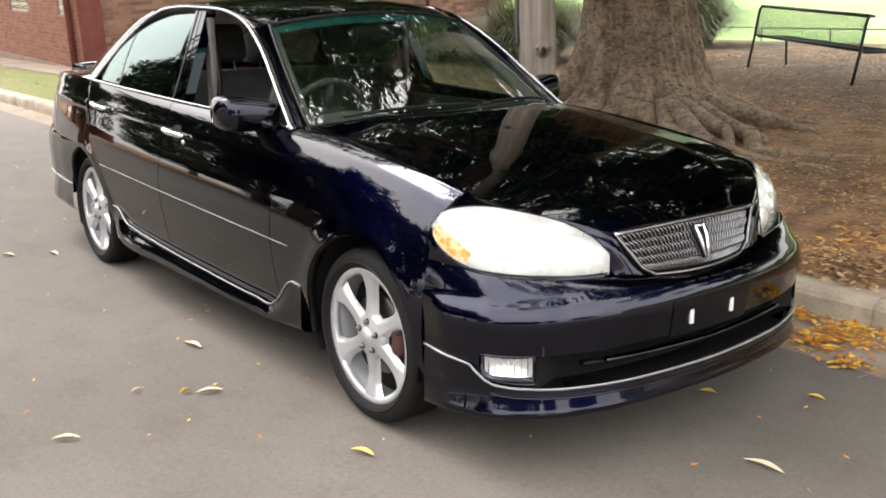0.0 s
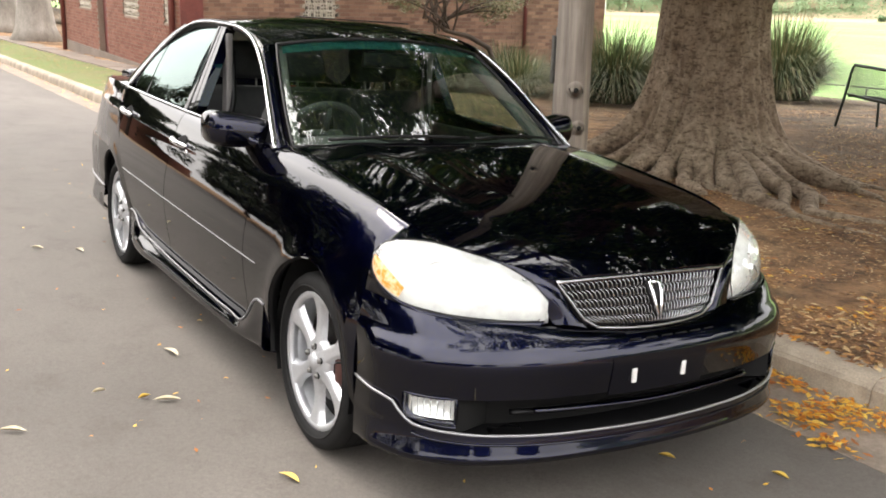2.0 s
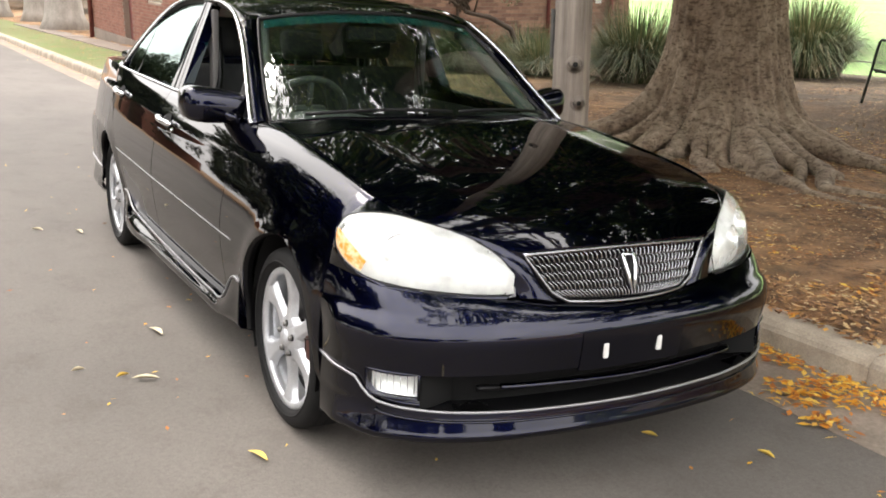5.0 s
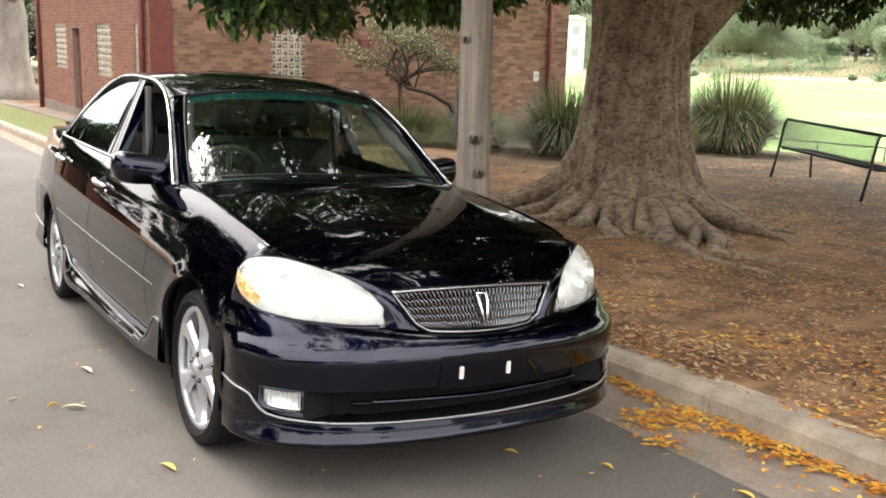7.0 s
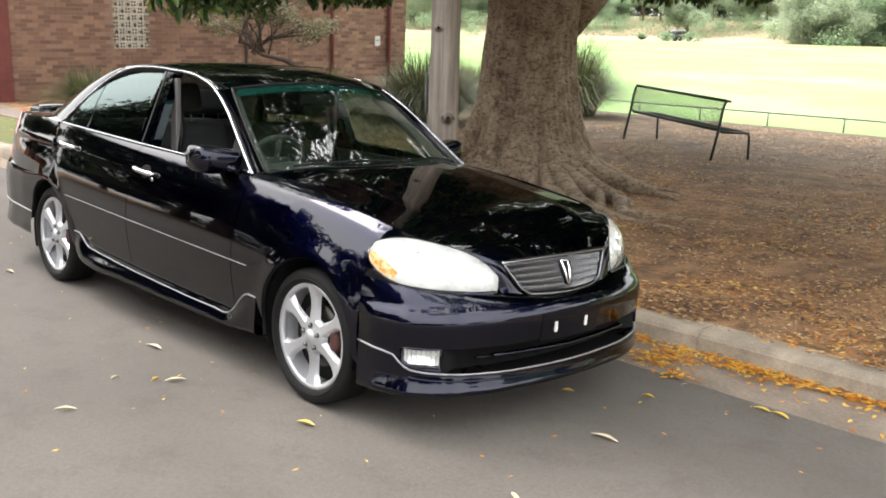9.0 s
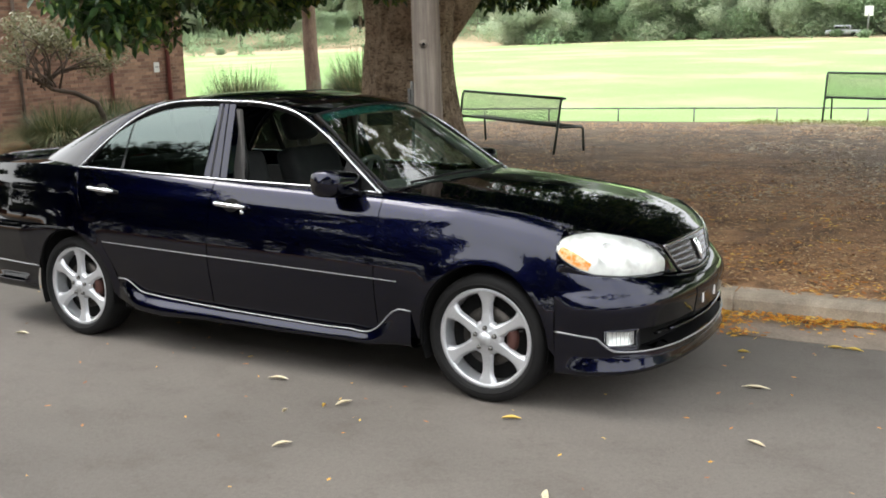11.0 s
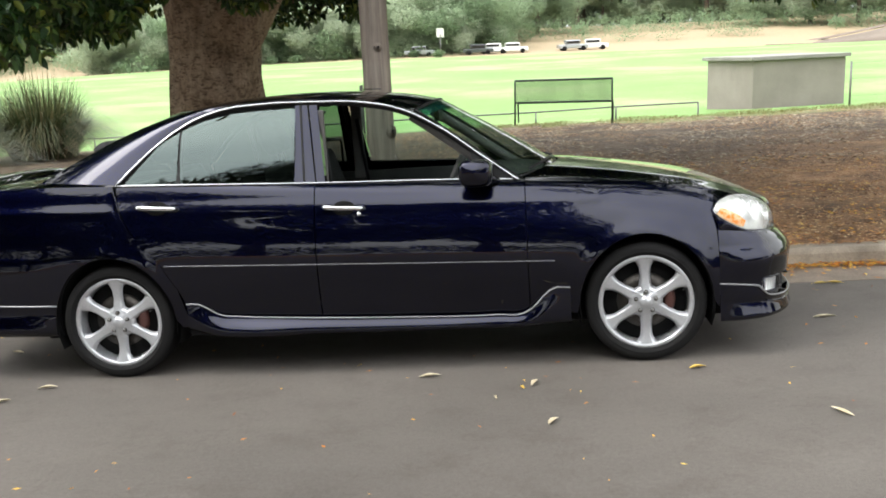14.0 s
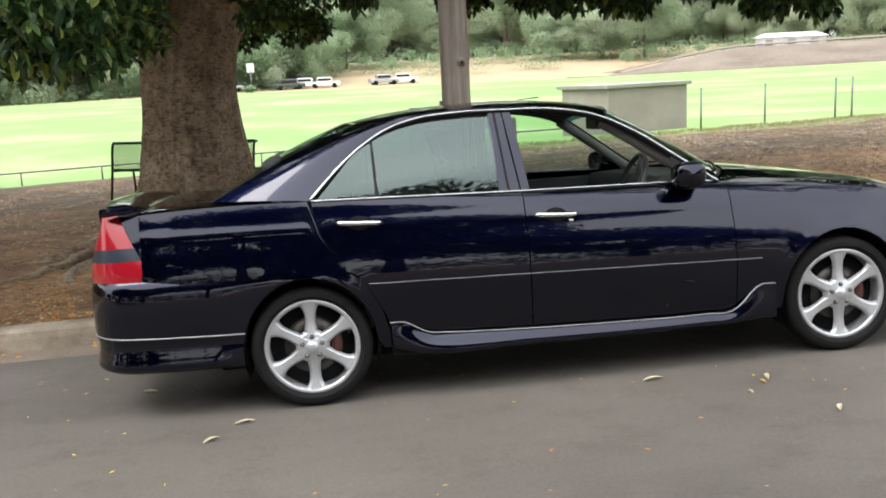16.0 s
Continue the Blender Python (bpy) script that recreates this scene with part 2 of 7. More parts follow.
STREET_LEAF = leafy("street_tree_leaves", [(0.0, (0.02, 0.03, 0.016)), (0.5, (0.035, 0.05, 0.024)), (1.0, (0.06, 0.075, 0.035))], 0.7, 0.15)
STRAW = leafy("dry_straw_blades", [(0.0, (0.13, 0.095, 0.055)), (0.6, (0.27, 0.215, 0.135)), (1.0, (0.46, 0.39, 0.27))], 0.7, 0.15)
OLIVE_LEAF = leafy("olive_leaves", [(0.0, (0.1, 0.115, 0.05)), (0.5, (0.19, 0.19, 0.1)), (1.0, (0.3, 0.27, 0.17))])
BLADE = leafy("strap_leaf_blades", [(0.0, (0.035, 0.055, 0.02)), (0.6, (0.095, 0.125, 0.048)), (1.0, (0.3, 0.24, 0.13))])
# pale grey-green leaves: distance haze is put into their colour
FAR_HAZE_LEAF = leafy("far_foliage_with_haze", [(0.0, (0.33, 0.385, 0.27)), (0.5, (0.37, 0.43, 0.31)), (1.0, (0.42, 0.475, 0.35))], 1.0, 0.7)
far_tone = mixed(FAR_HAZE_LEAF, 1.0, FAR_HAZE_LEAF.node_tree.nodes["Color Ramp"].outputs[0], per_piece(FAR_HAZE_LEAF, (0.62, 0.74, 0.6), (1.15, 1.1, 1.12)), "MULTIPLY")
paint_in(FAR_HAZE_LEAF, far_tone)
FAR_HAZE_LEAF.node_tree.links.new(far_tone, FAR_HAZE_LEAF.node_tree.nodes["Translucent BSDF"].inputs["Color"])
LITTER = leafy("fallen_leaves", [(0.0, (0.055, 0.026, 0.012)), (0.45, (0.19, 0.088, 0.032)), (0.8, (0.39, 0.2, 0.065)), (1.0, (0.52, 0.39, 0.21))], 0.7, 0.1)
SCRAPS = leafy("crumbled_leaves", [(0.0, (0.12, 0.05, 0.022)), (0.4, (0.34, 0.165, 0.07)), (0.8, (0.55, 0.33, 0.15)), (1.0, (0.68, 0.52, 0.3))], 0.75, 0.1)
CREST_GRASS = leafy("yellowish_grass_blades", [(0.0, (0.13, 0.15, 0.045)), (0.6, (0.2, 0.2, 0.075)), (1.0, (0.3, 0.26, 0.12))], 0.7, 0.3)
YELLOW = leafy("yellow_fallen_leaves", [(0.0, (0.2, 0.06, 0.014)), (0.3, (0.5, 0.17, 0.018)), (0.65, (0.64, 0.31, 0.025)), (1.0, (0.72, 0.5, 0.1))], 0.6, 0.15)
PALE_LEAF = material("dry_pale_leaf", (0.5, 0.43, 0.29), 0.7)
lf = noise_of(PALE_LEAF, 30, 3)
paint_in(PALE_LEAF, ramp(PALE_LEAF, lf, [(0.3, (0.4, 0.33, 0.2)), (0.7, (0.62, 0.56, 0.42))]))
GOLD_LEAF = material("dry_yellow_leaf", (0.6, 0.42, 0.08), 0.6)
GREEN_METAL = two_scale("dark_green_steel", (0.012, 0.022, 0.016), (0.025, 0.04, 0.03), 5, 120, 0.5, 0.1, 0.001)
STEEL = two_scale("dull_steel", (0.12, 0.12, 0.11), (0.22, 0.21, 0.2), 5, 90, 0.55, 0.1, 0.001, None, 0.6)
RENDER_GREY = two_scale("grey_render", (0.22, 0.19, 0.17), (0.29, 0.255, 0.23), 0.9, 40, 0.9, 0.2, 0.004)
ROOF_SHEET = two_scale("shed_roof_sheet", (0.2, 0.185, 0.17), (0.27, 0.25, 0.23), 1.5, 40, 0.7, 0.1, 0.003)
MORTAR = two_scale("brick_mortar", (0.2, 0.142, 0.108), (0.265, 0.2, 0.158), 2, 60, 0.95, 0.3, 0.004)
BRICK = material("brown_brick", (0.28, 0.13, 0.09), 0.9)
bf = noise_of(BRICK, 40, 5)
paint_in(BRICK, mixed(BRICK, 0.7, per_piece(BRICK, (0.165, 0.09, 0.062), (0.35, 0.21, 0.142)), ramp(BRICK, bf, [(0.3, (0.7, 0.7, 0.7)), (0.7, (1.2, 1.2, 1.2))]), "MULTIPLY"))
bumped(BRICK, bf, 0.3, 0.004)


def joined_brick(name, stops):
    m = material(name, stops[0][1], 0.9)
    geo = node(m, "ShaderNodeNewGeometry")
    f = noise_of(m, 40, 5)
    paint_in(m, mixed(m, 0.7, ramp(m, geo.outputs["Random Per Island"], stops), ramp(m, f, [(0.3, (0.7, 0.7, 0.7)), (0.7, (1.2, 1.2, 1.2))]), "MULTIPLY"))
    bumped(m, f, 0.3, 0.004)
    return m


BRICKS_BROWN = joined_brick("brown_bricks", [(0.0, (0.135, 0.072, 0.05)), (0.5, (0.215, 0.117, 0.079)), (1.0, (0.3, 0.175, 0.118))])
BRICKS_RED = joined_brick("red_bricks", [(0.0, (0.165, 0.06, 0.036)), (0.5, (0.2, 0.078, 0.049)), (1.0, (0.235, 0.1, 0.066))])
PIPE_RED = two_scale("red_painted_pipe", (0.12, 0.03, 0.025), (0.19, 0.05, 0.04), 4, 60, 0.55, 0.1, 0.002)
BLOCK = two_scale("breeze_block", (0.36, 0.31, 0.25), (0.5, 0.45, 0.37), 4, 60, 0.9, 0.3, 0.004)
BANK_EARTH = two_scale("bare_bank_earth", (0.11, 0.085, 0.066), (0.19, 0.152, 0.12), 0.12, 2.5, 0.95, 0.4, 0.05, (1, 1, 5))
PALE_WALL = two_scale("pale_painted_wall", (0.62, 0.62, 0.61), (0.74, 0.74, 0.73), 0.5, 20, 0.7, 0.1, 0.003)
DARK = material("dark_void", (0.01, 0.009, 0.008), 0.9)
WOODY = two_scale("brown_twigs", (0.07, 0.05, 0.04), (0.15, 0.11, 0.085), 5, 60, 0.9, 0.4, 0.006)
PALE_BARK = two_scale("pale_smooth_bark", (0.2, 0.175, 0.15), (0.38, 0.34, 0.3), 2.5, 30, 0.8, 0.4, 0.01, (1, 1, 0.4))
SMALL_BARK = two_scale("brown_stringy_bark", (0.13, 0.08, 0.06), (0.3, 0.2, 0.15), 5, 40, 0.9, 0.7, 0.015, (1, 1, 0.2))

# ground: leaf mulch near the road, mown grass on the field and on the nature strip
GROUND = material("ground_cover", (0.2, 0.15, 0.1), 0.95)
gn = noise_of(GROUND, 1.3, 8, 0.65)
gf = noise_of(GROUND, 55, 6, 0.75)
mulch = mixed(GROUND, 0.85, ramp(GROUND, gn, [(0.3, (0.13, 0.062, 0.028)), (0.5, (0.295, 0.165, 0.08)), (0.75, (0.48, 0.3, 0.165))]), ramp(GROUND, gf, [(0.3, (0.5, 0.48, 0.46)), (0.7, (1.35, 1.3, 1.25))]), "MULTIPLY")
fn = noise_of(GROUND, 0.09, 5, 0.6)
field = mixed(GROUND, 0.6, ramp(GROUND, fn, [(0.3, (0.135, 0.25, 0.067)), (0.5, (0.175, 0.295, 0.09)), (0.66, (0.285, 0.335, 0.165))]), ramp(GROUND, gf, [(0.3, (0.75, 0.78, 0.7)), (0.7, (1.15, 1.15, 1.1))]), "MULTIPLY")
strip = mixed(GROUND, 0.8, ramp(GROUND, gn, [(0.35, (0.17, 0.15, 0.07)), (0.5, (0.14, 0.155, 0.055)), (0.66, (0.11, 0.18, 0.045))]), ramp(GROUND, gf, [(0.3, (0.55, 0.55, 0.5)), (0.7, (1.3, 1.3, 1.2))]), "MULTIPLY")
# mulch tone patches, the dark ones deepened to stand in for canopy shade
tone_and_shade = ramp(GROUND, noise_of(GROUND, 0.55, 6, 0.7), [(0.38, (0.5, 0.53, 0.5)), (0.52, (0.95, 0.95, 0.95)), (0.66, (1.18, 1.14, 1.08))])
clod = ramp(GROUND, noise_of(GROUND, 5.0, 7, 0.78), [(0.38, (0.42, 0.43, 0.41)), (0.52, (1.05, 1.06, 1.04)), (0.68, (1.3, 1.3, 1.3))])
mulch = mixed(GROUND, 0.9, mixed(GROUND, 0.85, mulch, tone_and_shade, "MULTIPLY"), clod, "MULTIPLY")
# upper bank: greyer leaf litter, coloured darker still for the fig crown's shade
bank_shade = node(GROUND, "ShaderNodeVertexColor")
bank_shade.layer_name = "litter"
shaded_grey_litter = mixed(GROUND, 0.9, ramp(GROUND, noise_of(GROUND, 2.4, 8, 0.72), [(0.32, (0.034, 0.021, 0.011)), (0.5, (0.088, 0.058, 0.031)), (0.7, (0.18, 0.13, 0.07))]), ramp(GROUND, noise_of(GROUND, 24, 6, 0.8), [(0.35, (0.4, 0.39, 0.38)), (0.52, (0.95, 0.94, 0.93)), (0.68, (1.6, 1.58, 1.5))]), "MULTIPLY")
mulch = mixed(GROUND, bank_shade.outputs[0], mulch, shaded_grey_litter)
zone = node(GROUND, "ShaderNodeVertexColor")
zone.layer_name = "cover"
zs_ = node(GROUND, "ShaderNodeSeparateColor")
GROUND.node_tree.links.new(zone.outputs[0], zs_.inputs[0])


def edge(fac):
    add = node(GROUND, "ShaderNodeMath")
    add.operation = "ADD"
    GROUND.node_tree.links.new(fac, add.inputs[0])
    GROUND.node_tree.links.new(gn, add.inputs[1])
    return ramp(GROUND, add.outputs[0], [(0.9, (0, 0, 0)), (1.0, (1, 1, 1))])


one = mixed(GROUND, edge(zs_.outputs[1]), mulch, strip)
dry = mixed(GROUND, 0.6, (0.31, 0.24, 0.15), ramp(GROUND, gn, [(0.3, (0.75, 0.75, 0.72)), (0.7, (1.15, 1.15, 1.1))]), "MULTIPLY")
two = mixed(GROUND, edge(zs_.outputs[0]), one, field)
paint_in(GROUND, mixed(GROUND, edge(zs_.outputs[2]), two, dry))
bumped(GROUND, gf, 0.8, 0.03)

# ---- shared building helpers ----
def mesh_of(name, verts, faces, smooth=True):
    me = bpy.data.meshes.new(name)
    me.from_pydata([tuple(v) for v in verts], [], faces)
    me.update()
    if smooth:
        me.shade_smooth()
    return me


def part(name, data, mat, parent=None, label="", m=None):
    """Links a mesh or bmesh as one object under a thing or a part."""
    if isinstance(data, bmesh.types.BMesh):
        me = bpy.data.meshes.new(name)
        data.to_mesh(me)
        data.free()
        data = me
    ob = new(name, data)
    if mat is not None and not data.materials:
        data.materials.append(mat)
    if parent is not None:
        ob.parent = parent
    if m is not None:
        ob.matrix_basis = m
    if label:
        tagged(ob, label)
    return ob


def thing(name, label, category, m, group="", kind=""):
    ob = new(name)
    ob.matrix_basis = m
    return tagged(ob, label, category, group, kind)


def spline(*pts):
    """Smooth curve through 2D or 3D points, by chord length: f(u), u from 0 to 1."""
    p = np.array(pts, float)
    d = np.concatenate([[0], np.cumsum(np.linalg.norm(np.diff(p, axis=0), axis=1))])
    d /= d[-1]
    s = np.gradient(p, d, axis=0)

    def f(u):
        u = min(max(u, 0.0), 1.0)
        i = min(max(int(np.searchsorted(d, u, "right")) - 1, 0), len(d) - 2)
        h = d[i + 1] - d[i]
        t = (u - d[i]) / h
        return (2 * t**3 - 3 * t**2 + 1) * p[i] + (t**3 - 2 * t**2 + t) * h * s[i] + (3 * t**2 - 2 * t**3) * p[i + 1] + (t**3 - t**2) * h * s[i + 1]
    return f


def line(*pts):
    """A smooth function y(x) through the points, held level past the ends."""
    p = sorted(pts)
    x, y = np.array([a for a, _ in p]), np.array([b for _, b in p])
    s = np.gradient(y, x)

    def f(v):
        v = min(max(v, x[0]), x[-1])
        i = min(max(int(np.searchsorted(x, v, "right")) - 1, 0), len(x) - 2)
        h = x[i + 1] - x[i]
        t = (v - x[i]) / h
        return float((2 * t**3 - 3 * t**2 + 1) * y[i] + (t**3 - 2 * t**2 + t) * h * s[i] + (3 * t**2 - 2 * t**3) * y[i + 1] + (t**3 - t**2) * h * s[i + 1])
    return f


def fair(degree, *pts):
    """A fair polynomial near the points, for panels that must reflect without ripples; held level past the ends."""
    x = [a for a, _ in pts]
    c = np.polyfit(x, [b for _, b in pts], degree)
    return lambda v: float(np.polyval(c, min(max(v, min(x)), max(x))))


def sheet(f, nu, nv, flip=False):
    """Verts and faces of a surface f(u, v)."""
    verts = [f(i / nu, j / nv) for i in range(nu + 1) for j in range(nv + 1)]
    faces = []
    for i in range(nu):
        for j in range(nv):
            a = i * (nv + 1) + j
            q = (a, a + 1, a + nv + 2, a + nv + 1)
            faces.append(q[::-1] if flip else q)
    return verts, faces


def rimmed(name, f, nu, nv, flip=False, depth=0.012, inward=(0, 1, 0)):
    """A panel: its surface with edges turned in, so that shut lines are real gaps."""
    verts, faces = sheet(f, nu, nv, flip)
    ring = [i * (nv + 1) for i in range(nu + 1)] + [nu * (nv + 1) + j for j in range(1, nv + 1)]
    ring += [i * (nv + 1) + nv for i in range(nu - 1, -1, -1)] + [j for j in range(nv - 1, 0, -1)]
    n0, nr = len(verts), len(ring)
    w = Vector(inward) * depth
    edge_in = [verts[k] for k in ring]
    verts += edge_in + [tuple(Vector(p) + w) for p in edge_in]
    for k in range(nr):
        a, b = n0 + k, n0 + (k + 1) % nr
        c, d = n0 + nr + (k + 1) % nr, n0 + nr + k
        faces.append((a, b, c, d) if flip else (d, c, b, a))
    me = mesh_of(name, verts, faces)
    return me


def tube(points, r, n=8, closed=False, squash=1.0, caps=True):
    """Verts and faces of a tube along points, r a number or a list."""
    pts = [Vector(p) for p in points]
    rs = r if isinstance(r, (list, tuple)) else [r] * len(pts)
    verts, faces = [], []
    side = None
    for i, p in enumerate(pts):
        t = (pts[(i + 1) % len(pts)] - pts[i - 1]) if closed else pts[min(i + 1, len(pts) - 1)] - pts[max(i - 1, 0)]
        t.normalize()
        if side is None:
            side = t.cross(Vector((0, 0, 1)) if abs(t.z) < 0.9 else Vector((1, 0, 0))).normalized()
        side = (side - t * side.dot(t)).normalized()
        up = side.cross(t)
        for k in range(n):
            a = 2 * math.pi * k / n
            verts.append(p + side * math.cos(a) * rs[i] + up * math.sin(a) * rs[i] * squash)
    m = len(pts)
    for i in range(m if closed else m - 1):
        for k in range(n):
            a, b = i * n + k, i * n + (k + 1) % n
            c, d = ((i + 1) % m) * n + (k + 1) % n, ((i + 1) % m) * n + k
            faces.append((a, b, c, d))
    if caps and not closed:
        faces.append(tuple(range(n))[::-1])
        faces.append(tuple(range((m - 1) * n, m * n)))
    return verts, faces


def tube_mesh(name, points, r, n=8, closed=False, squash=1.0):
    return mesh_of(name, *tube(points, r, n, closed, squash))


def box(bm, x0, x1, y0, y1, z0, z1, bevel=0.0, m=None):
    r = bmesh.ops.create_cube(bm, size=1.0)
    bmesh.ops.scale(bm, vec=(x1 - x0, y1 - y0, z1 - z0), verts=r["verts"])
    bmesh.ops.translate(bm, vec=((x0 + x1) / 2, (y0 + y1) / 2, (z0 + z1) / 2), verts=r["verts"])
    out = r["verts"]
    if bevel:
        es = list({e for v in out for e in v.link_edges})
        res = bmesh.ops.bevel(bm, geom=es, offset=bevel, segments=2, affect="EDGES", profile=0.6)
        out = list({v for f in res["faces"] for v in f.verts} | {v for v in out if v.is_valid})
    if m is not None:
        bmesh.ops.transform(bm, matrix=m, verts=out)
    return out


def box_mesh(name, *dims, bevel=0.0, m=None, smooth=False):
    bm = bmesh.new()
    box(bm, *dims, bevel=bevel, m=m)
    me = bpy.data.meshes.new(name)
    bm.to_mesh(me)
    bm.free()
    if smooth:
        me.shade_smooth()
    return me


def spun(name, profile, n=48, axis="y"):
    """A body of revolution round the y axis: profile of (radius, y)."""
    verts, faces = [], []
    for k in range(n):
        a = 2 * math.pi * k / n
        for r, y in profile:
            verts.append((r * math.cos(a), y, r * math.sin(a)))
    q = len(profile)
    for k in range(n):
        for j in range(q - 1):
            a, b = k * q + j, ((k + 1) % n) * q + j
            faces.append((a, a + 1, b + 1, b))
    return mesh_of(name, verts, faces)



# ---- the ground: heights over the plane of the road ----
def smooth(v, a, b):
    t = min(max((v - a) / (b - a), 0.0), 1.0)
    return t * t * (3 - 2 * t)


VERGE = [(1.30, 0.14), (1.5, 0.15), (4.0, 0.24), (9.5, 0.41), (16.0, 0.51), (18.5, 0.47), (20.0, 0.43)]


def ground_z(x, y):
    near = float(np.interp(y, [a for a, _ in VERGE], [b for _, b in VERGE])) if y > 1.4 else -0.06
    level = -0.95 + 0.0524 * y - 0.0297 * x + 0.012 * x * smooth(abs(x), 10, 80)
    level += 3.6 * smooth(y, 125, 180)
    far = max(smooth(y, 18.5, 36), smooth(abs(x), 60, 140), smooth(-y, 14, 40))
    bumps = 0.02 * noise.noise((x * 0.9, y * 0.9, 0)) if 1.6 < y < 20 else 0.0
    return near * (1 - far) + level * far + bumps


def site(x, y, z=None):
    """The place over the road's plane, as a point of the world."""
    return SLOPE @ Vector((x, y, ground_z(x, y) if z is None else z))


def upright(x, y, z=None, turn=0.0):
    p = site(x, y, z)
    return pose(p.x, p.y, p.z, 0, 0, turn)


def steps(*runs):
    out = []
    for a, b, n in runs:
        out += [a + (b - a) * i / n for i in range(n)]
    return out + [runs[-1][1]]


gx = steps((-700, -140, 10), (-140, -40, 20), (-40, -12, 40), (-12, 12, 70), (12, 40, 30), (40, 140, 16), (140, 700, 8))
gy = steps((-700, -60, 8), (-60, -10, 12), (-10, 1.28, 6), (1.28, 1.4, 1), (1.4, 1.5, 2), (1.5, 20, 60), (20, 60, 30), (60, 240, 24), (240, 900, 8))
gv, gfc, gcol, glit = [], [], [], []
for x in gx:
    for y in gy:
        p = SLOPE @ Vector((x, y, ground_z(x, y)))
        gv.append(p)
        lawn = smooth(y + 0.35 * noise.noise((x * 0.4, y * 0.4, 3)), 18.2, 19.0)
        tan = smooth(math.hypot(x * 0.9, y), 124, 129) if y > 20 else 0.0
        verge = smooth(-x, 7.2, 9.0) * (1 - smooth(y, 3.1, 3.5)) if y > 1.3 else 0.0
        verge = max(verge, 0.8 * smooth(x, -3.0, 2.0) * smooth(y + 2.5 * noise.noise((x * 0.7, y * 0.7, 5)), 13.0, 17.5))
        if 60 < y < 124:
            tan = max(tan, 0.62 * math.exp(-((x - 1.5) / 9.0) ** 2 - ((y - 102) / 8.0) ** 2), 0.35 * math.exp(-((x + 26) / 14.0) ** 2 - ((y - 84) / 6.0) ** 2))
        gcol += [lawn, verge, tan, 1]
        # mask for the greyer litter and the painted crown shade
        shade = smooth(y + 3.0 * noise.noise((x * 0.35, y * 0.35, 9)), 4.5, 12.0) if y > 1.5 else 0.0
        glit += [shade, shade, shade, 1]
ny = len(gy)
for i in range(len(gx) - 1):
    for j in range(ny - 1):
        a = i * ny + j
        gfc.append((a, a + ny, a + ny + 1, a + 1))
gme = mesh_of("ground", gv, gfc)
gme.color_attributes.new("cover", "FLOAT_COLOR", "POINT").data.foreach_set("color", gcol)
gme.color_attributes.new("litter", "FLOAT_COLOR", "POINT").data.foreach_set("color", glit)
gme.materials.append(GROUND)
tagged(new("ground", gme), "leaf-littered earth verge running into a mown green sports field", "ground", kind="structure")

# road, gutter and kerb
rv, rf = [], []
rx = steps((-130, -20, 30), (-20, 10, 60), (10, 90, 20))
ry = steps((-10.5, -1, 14), (-1, 0.95, 6))
for x in rx:
    for y in ry:
        rv.append((x, y, -0.018 * max(-y - 4.5, 0) * 0.6 + 0.003 * noise.noise((x * 0.8, y * 0.8, 5))))
for i in range(len(rx) - 1):
    for j in range(len(ry) - 1):
        a = i * len(ry) + j
        rf.append((a, a + len(ry), a + len(ry) + 1, a + 1))
rme = bpy.data.meshes.new("road")
rme.from_pydata(rv, [], rf)
rme.shade_smooth()
rme.materials.append(ASPHALT)
road = tagged(new("road", rme), "worn grey asphalt street with faint stains", "road", kind="structure")
road.matrix_basis = SLOPE
# ---- the car: x forward from the front axle, y to its left ----
CAR_BASE = SLOPE @ pose(0, 0.0, 0)
car = thing("sedan_car", "glossy navy-black four-door sedan parked at the kerb, driver's window down", "car", CAR_BASE)
BELT = line((-3.86, 1.0), (-3.6, 1.025), (-3.2, 1.04), (-2.72, 1.03), (-1.69, 0.99), (-0.6, 0.95), (-0.3, 0.93), (0.0, 0.9), (0.3, 0.852), (0.44, 0.818))
HALF = line((-3.9, 0.69), (-3.7, 0.742), (-3.5, 0.787), (-3.2, 0.822), (-2.78, 0.848), (-2.0, 0.857), (-1.2, 0.855), (-0.5, 0.848), (0.0, 0.84), (0.25, 0.832), (0.36, 0.824), (0.42, 0.806), (0.5, 0.77))
LEAN_SIDE = line((0.0, 0.147), (0.012, 0.113), (0.03, 0.094), (0.07, 0.073), (0.12, 0.053), (0.18, 0.034), (0.25, 0.015), (0.32, 0.004), (0.4, 0.0), (0.48, 0.007), (0.56, 0.02), (0.66, 0.037), (0.8, 0.06))
LEAN_REAR = line((0.0, 0.08), (0.02, 0.073), (0.1, 0.052), (0.2, 0.026), (0.28, 0.01), (0.35, 0.002), (0.42, 0.0), (0.5, 0.007), (0.58, 0.02), (0.68, 0.037), (0.8, 0.06))
LEAN_FRONT = line((0.0, 0.148), (0.02, 0.122), (0.05, 0.098), (0.1, 0.07), (0.16, 0.044), (0.22, 0.024), (0.28, 0.009), (0.34, 0.001), (0.4, 0.0), (0.5, 0.006), (0.6, 0.022), (0.7, 0.04), (0.8, 0.06))
HUB, ARCH, ARCH_UP, R_TYRE = 0.306, 0.334, 0.358, 0.306
AXLES = (0.0, -2.78)


def flare(x, z):
    o = 0.0
    for a in AXLES:
        d = math.hypot(x - a, (z - HUB) * ARCH / ARCH_UP)
        o += 0.01 * math.exp(-((d - ARCH) / 0.05) ** 2)
    return o


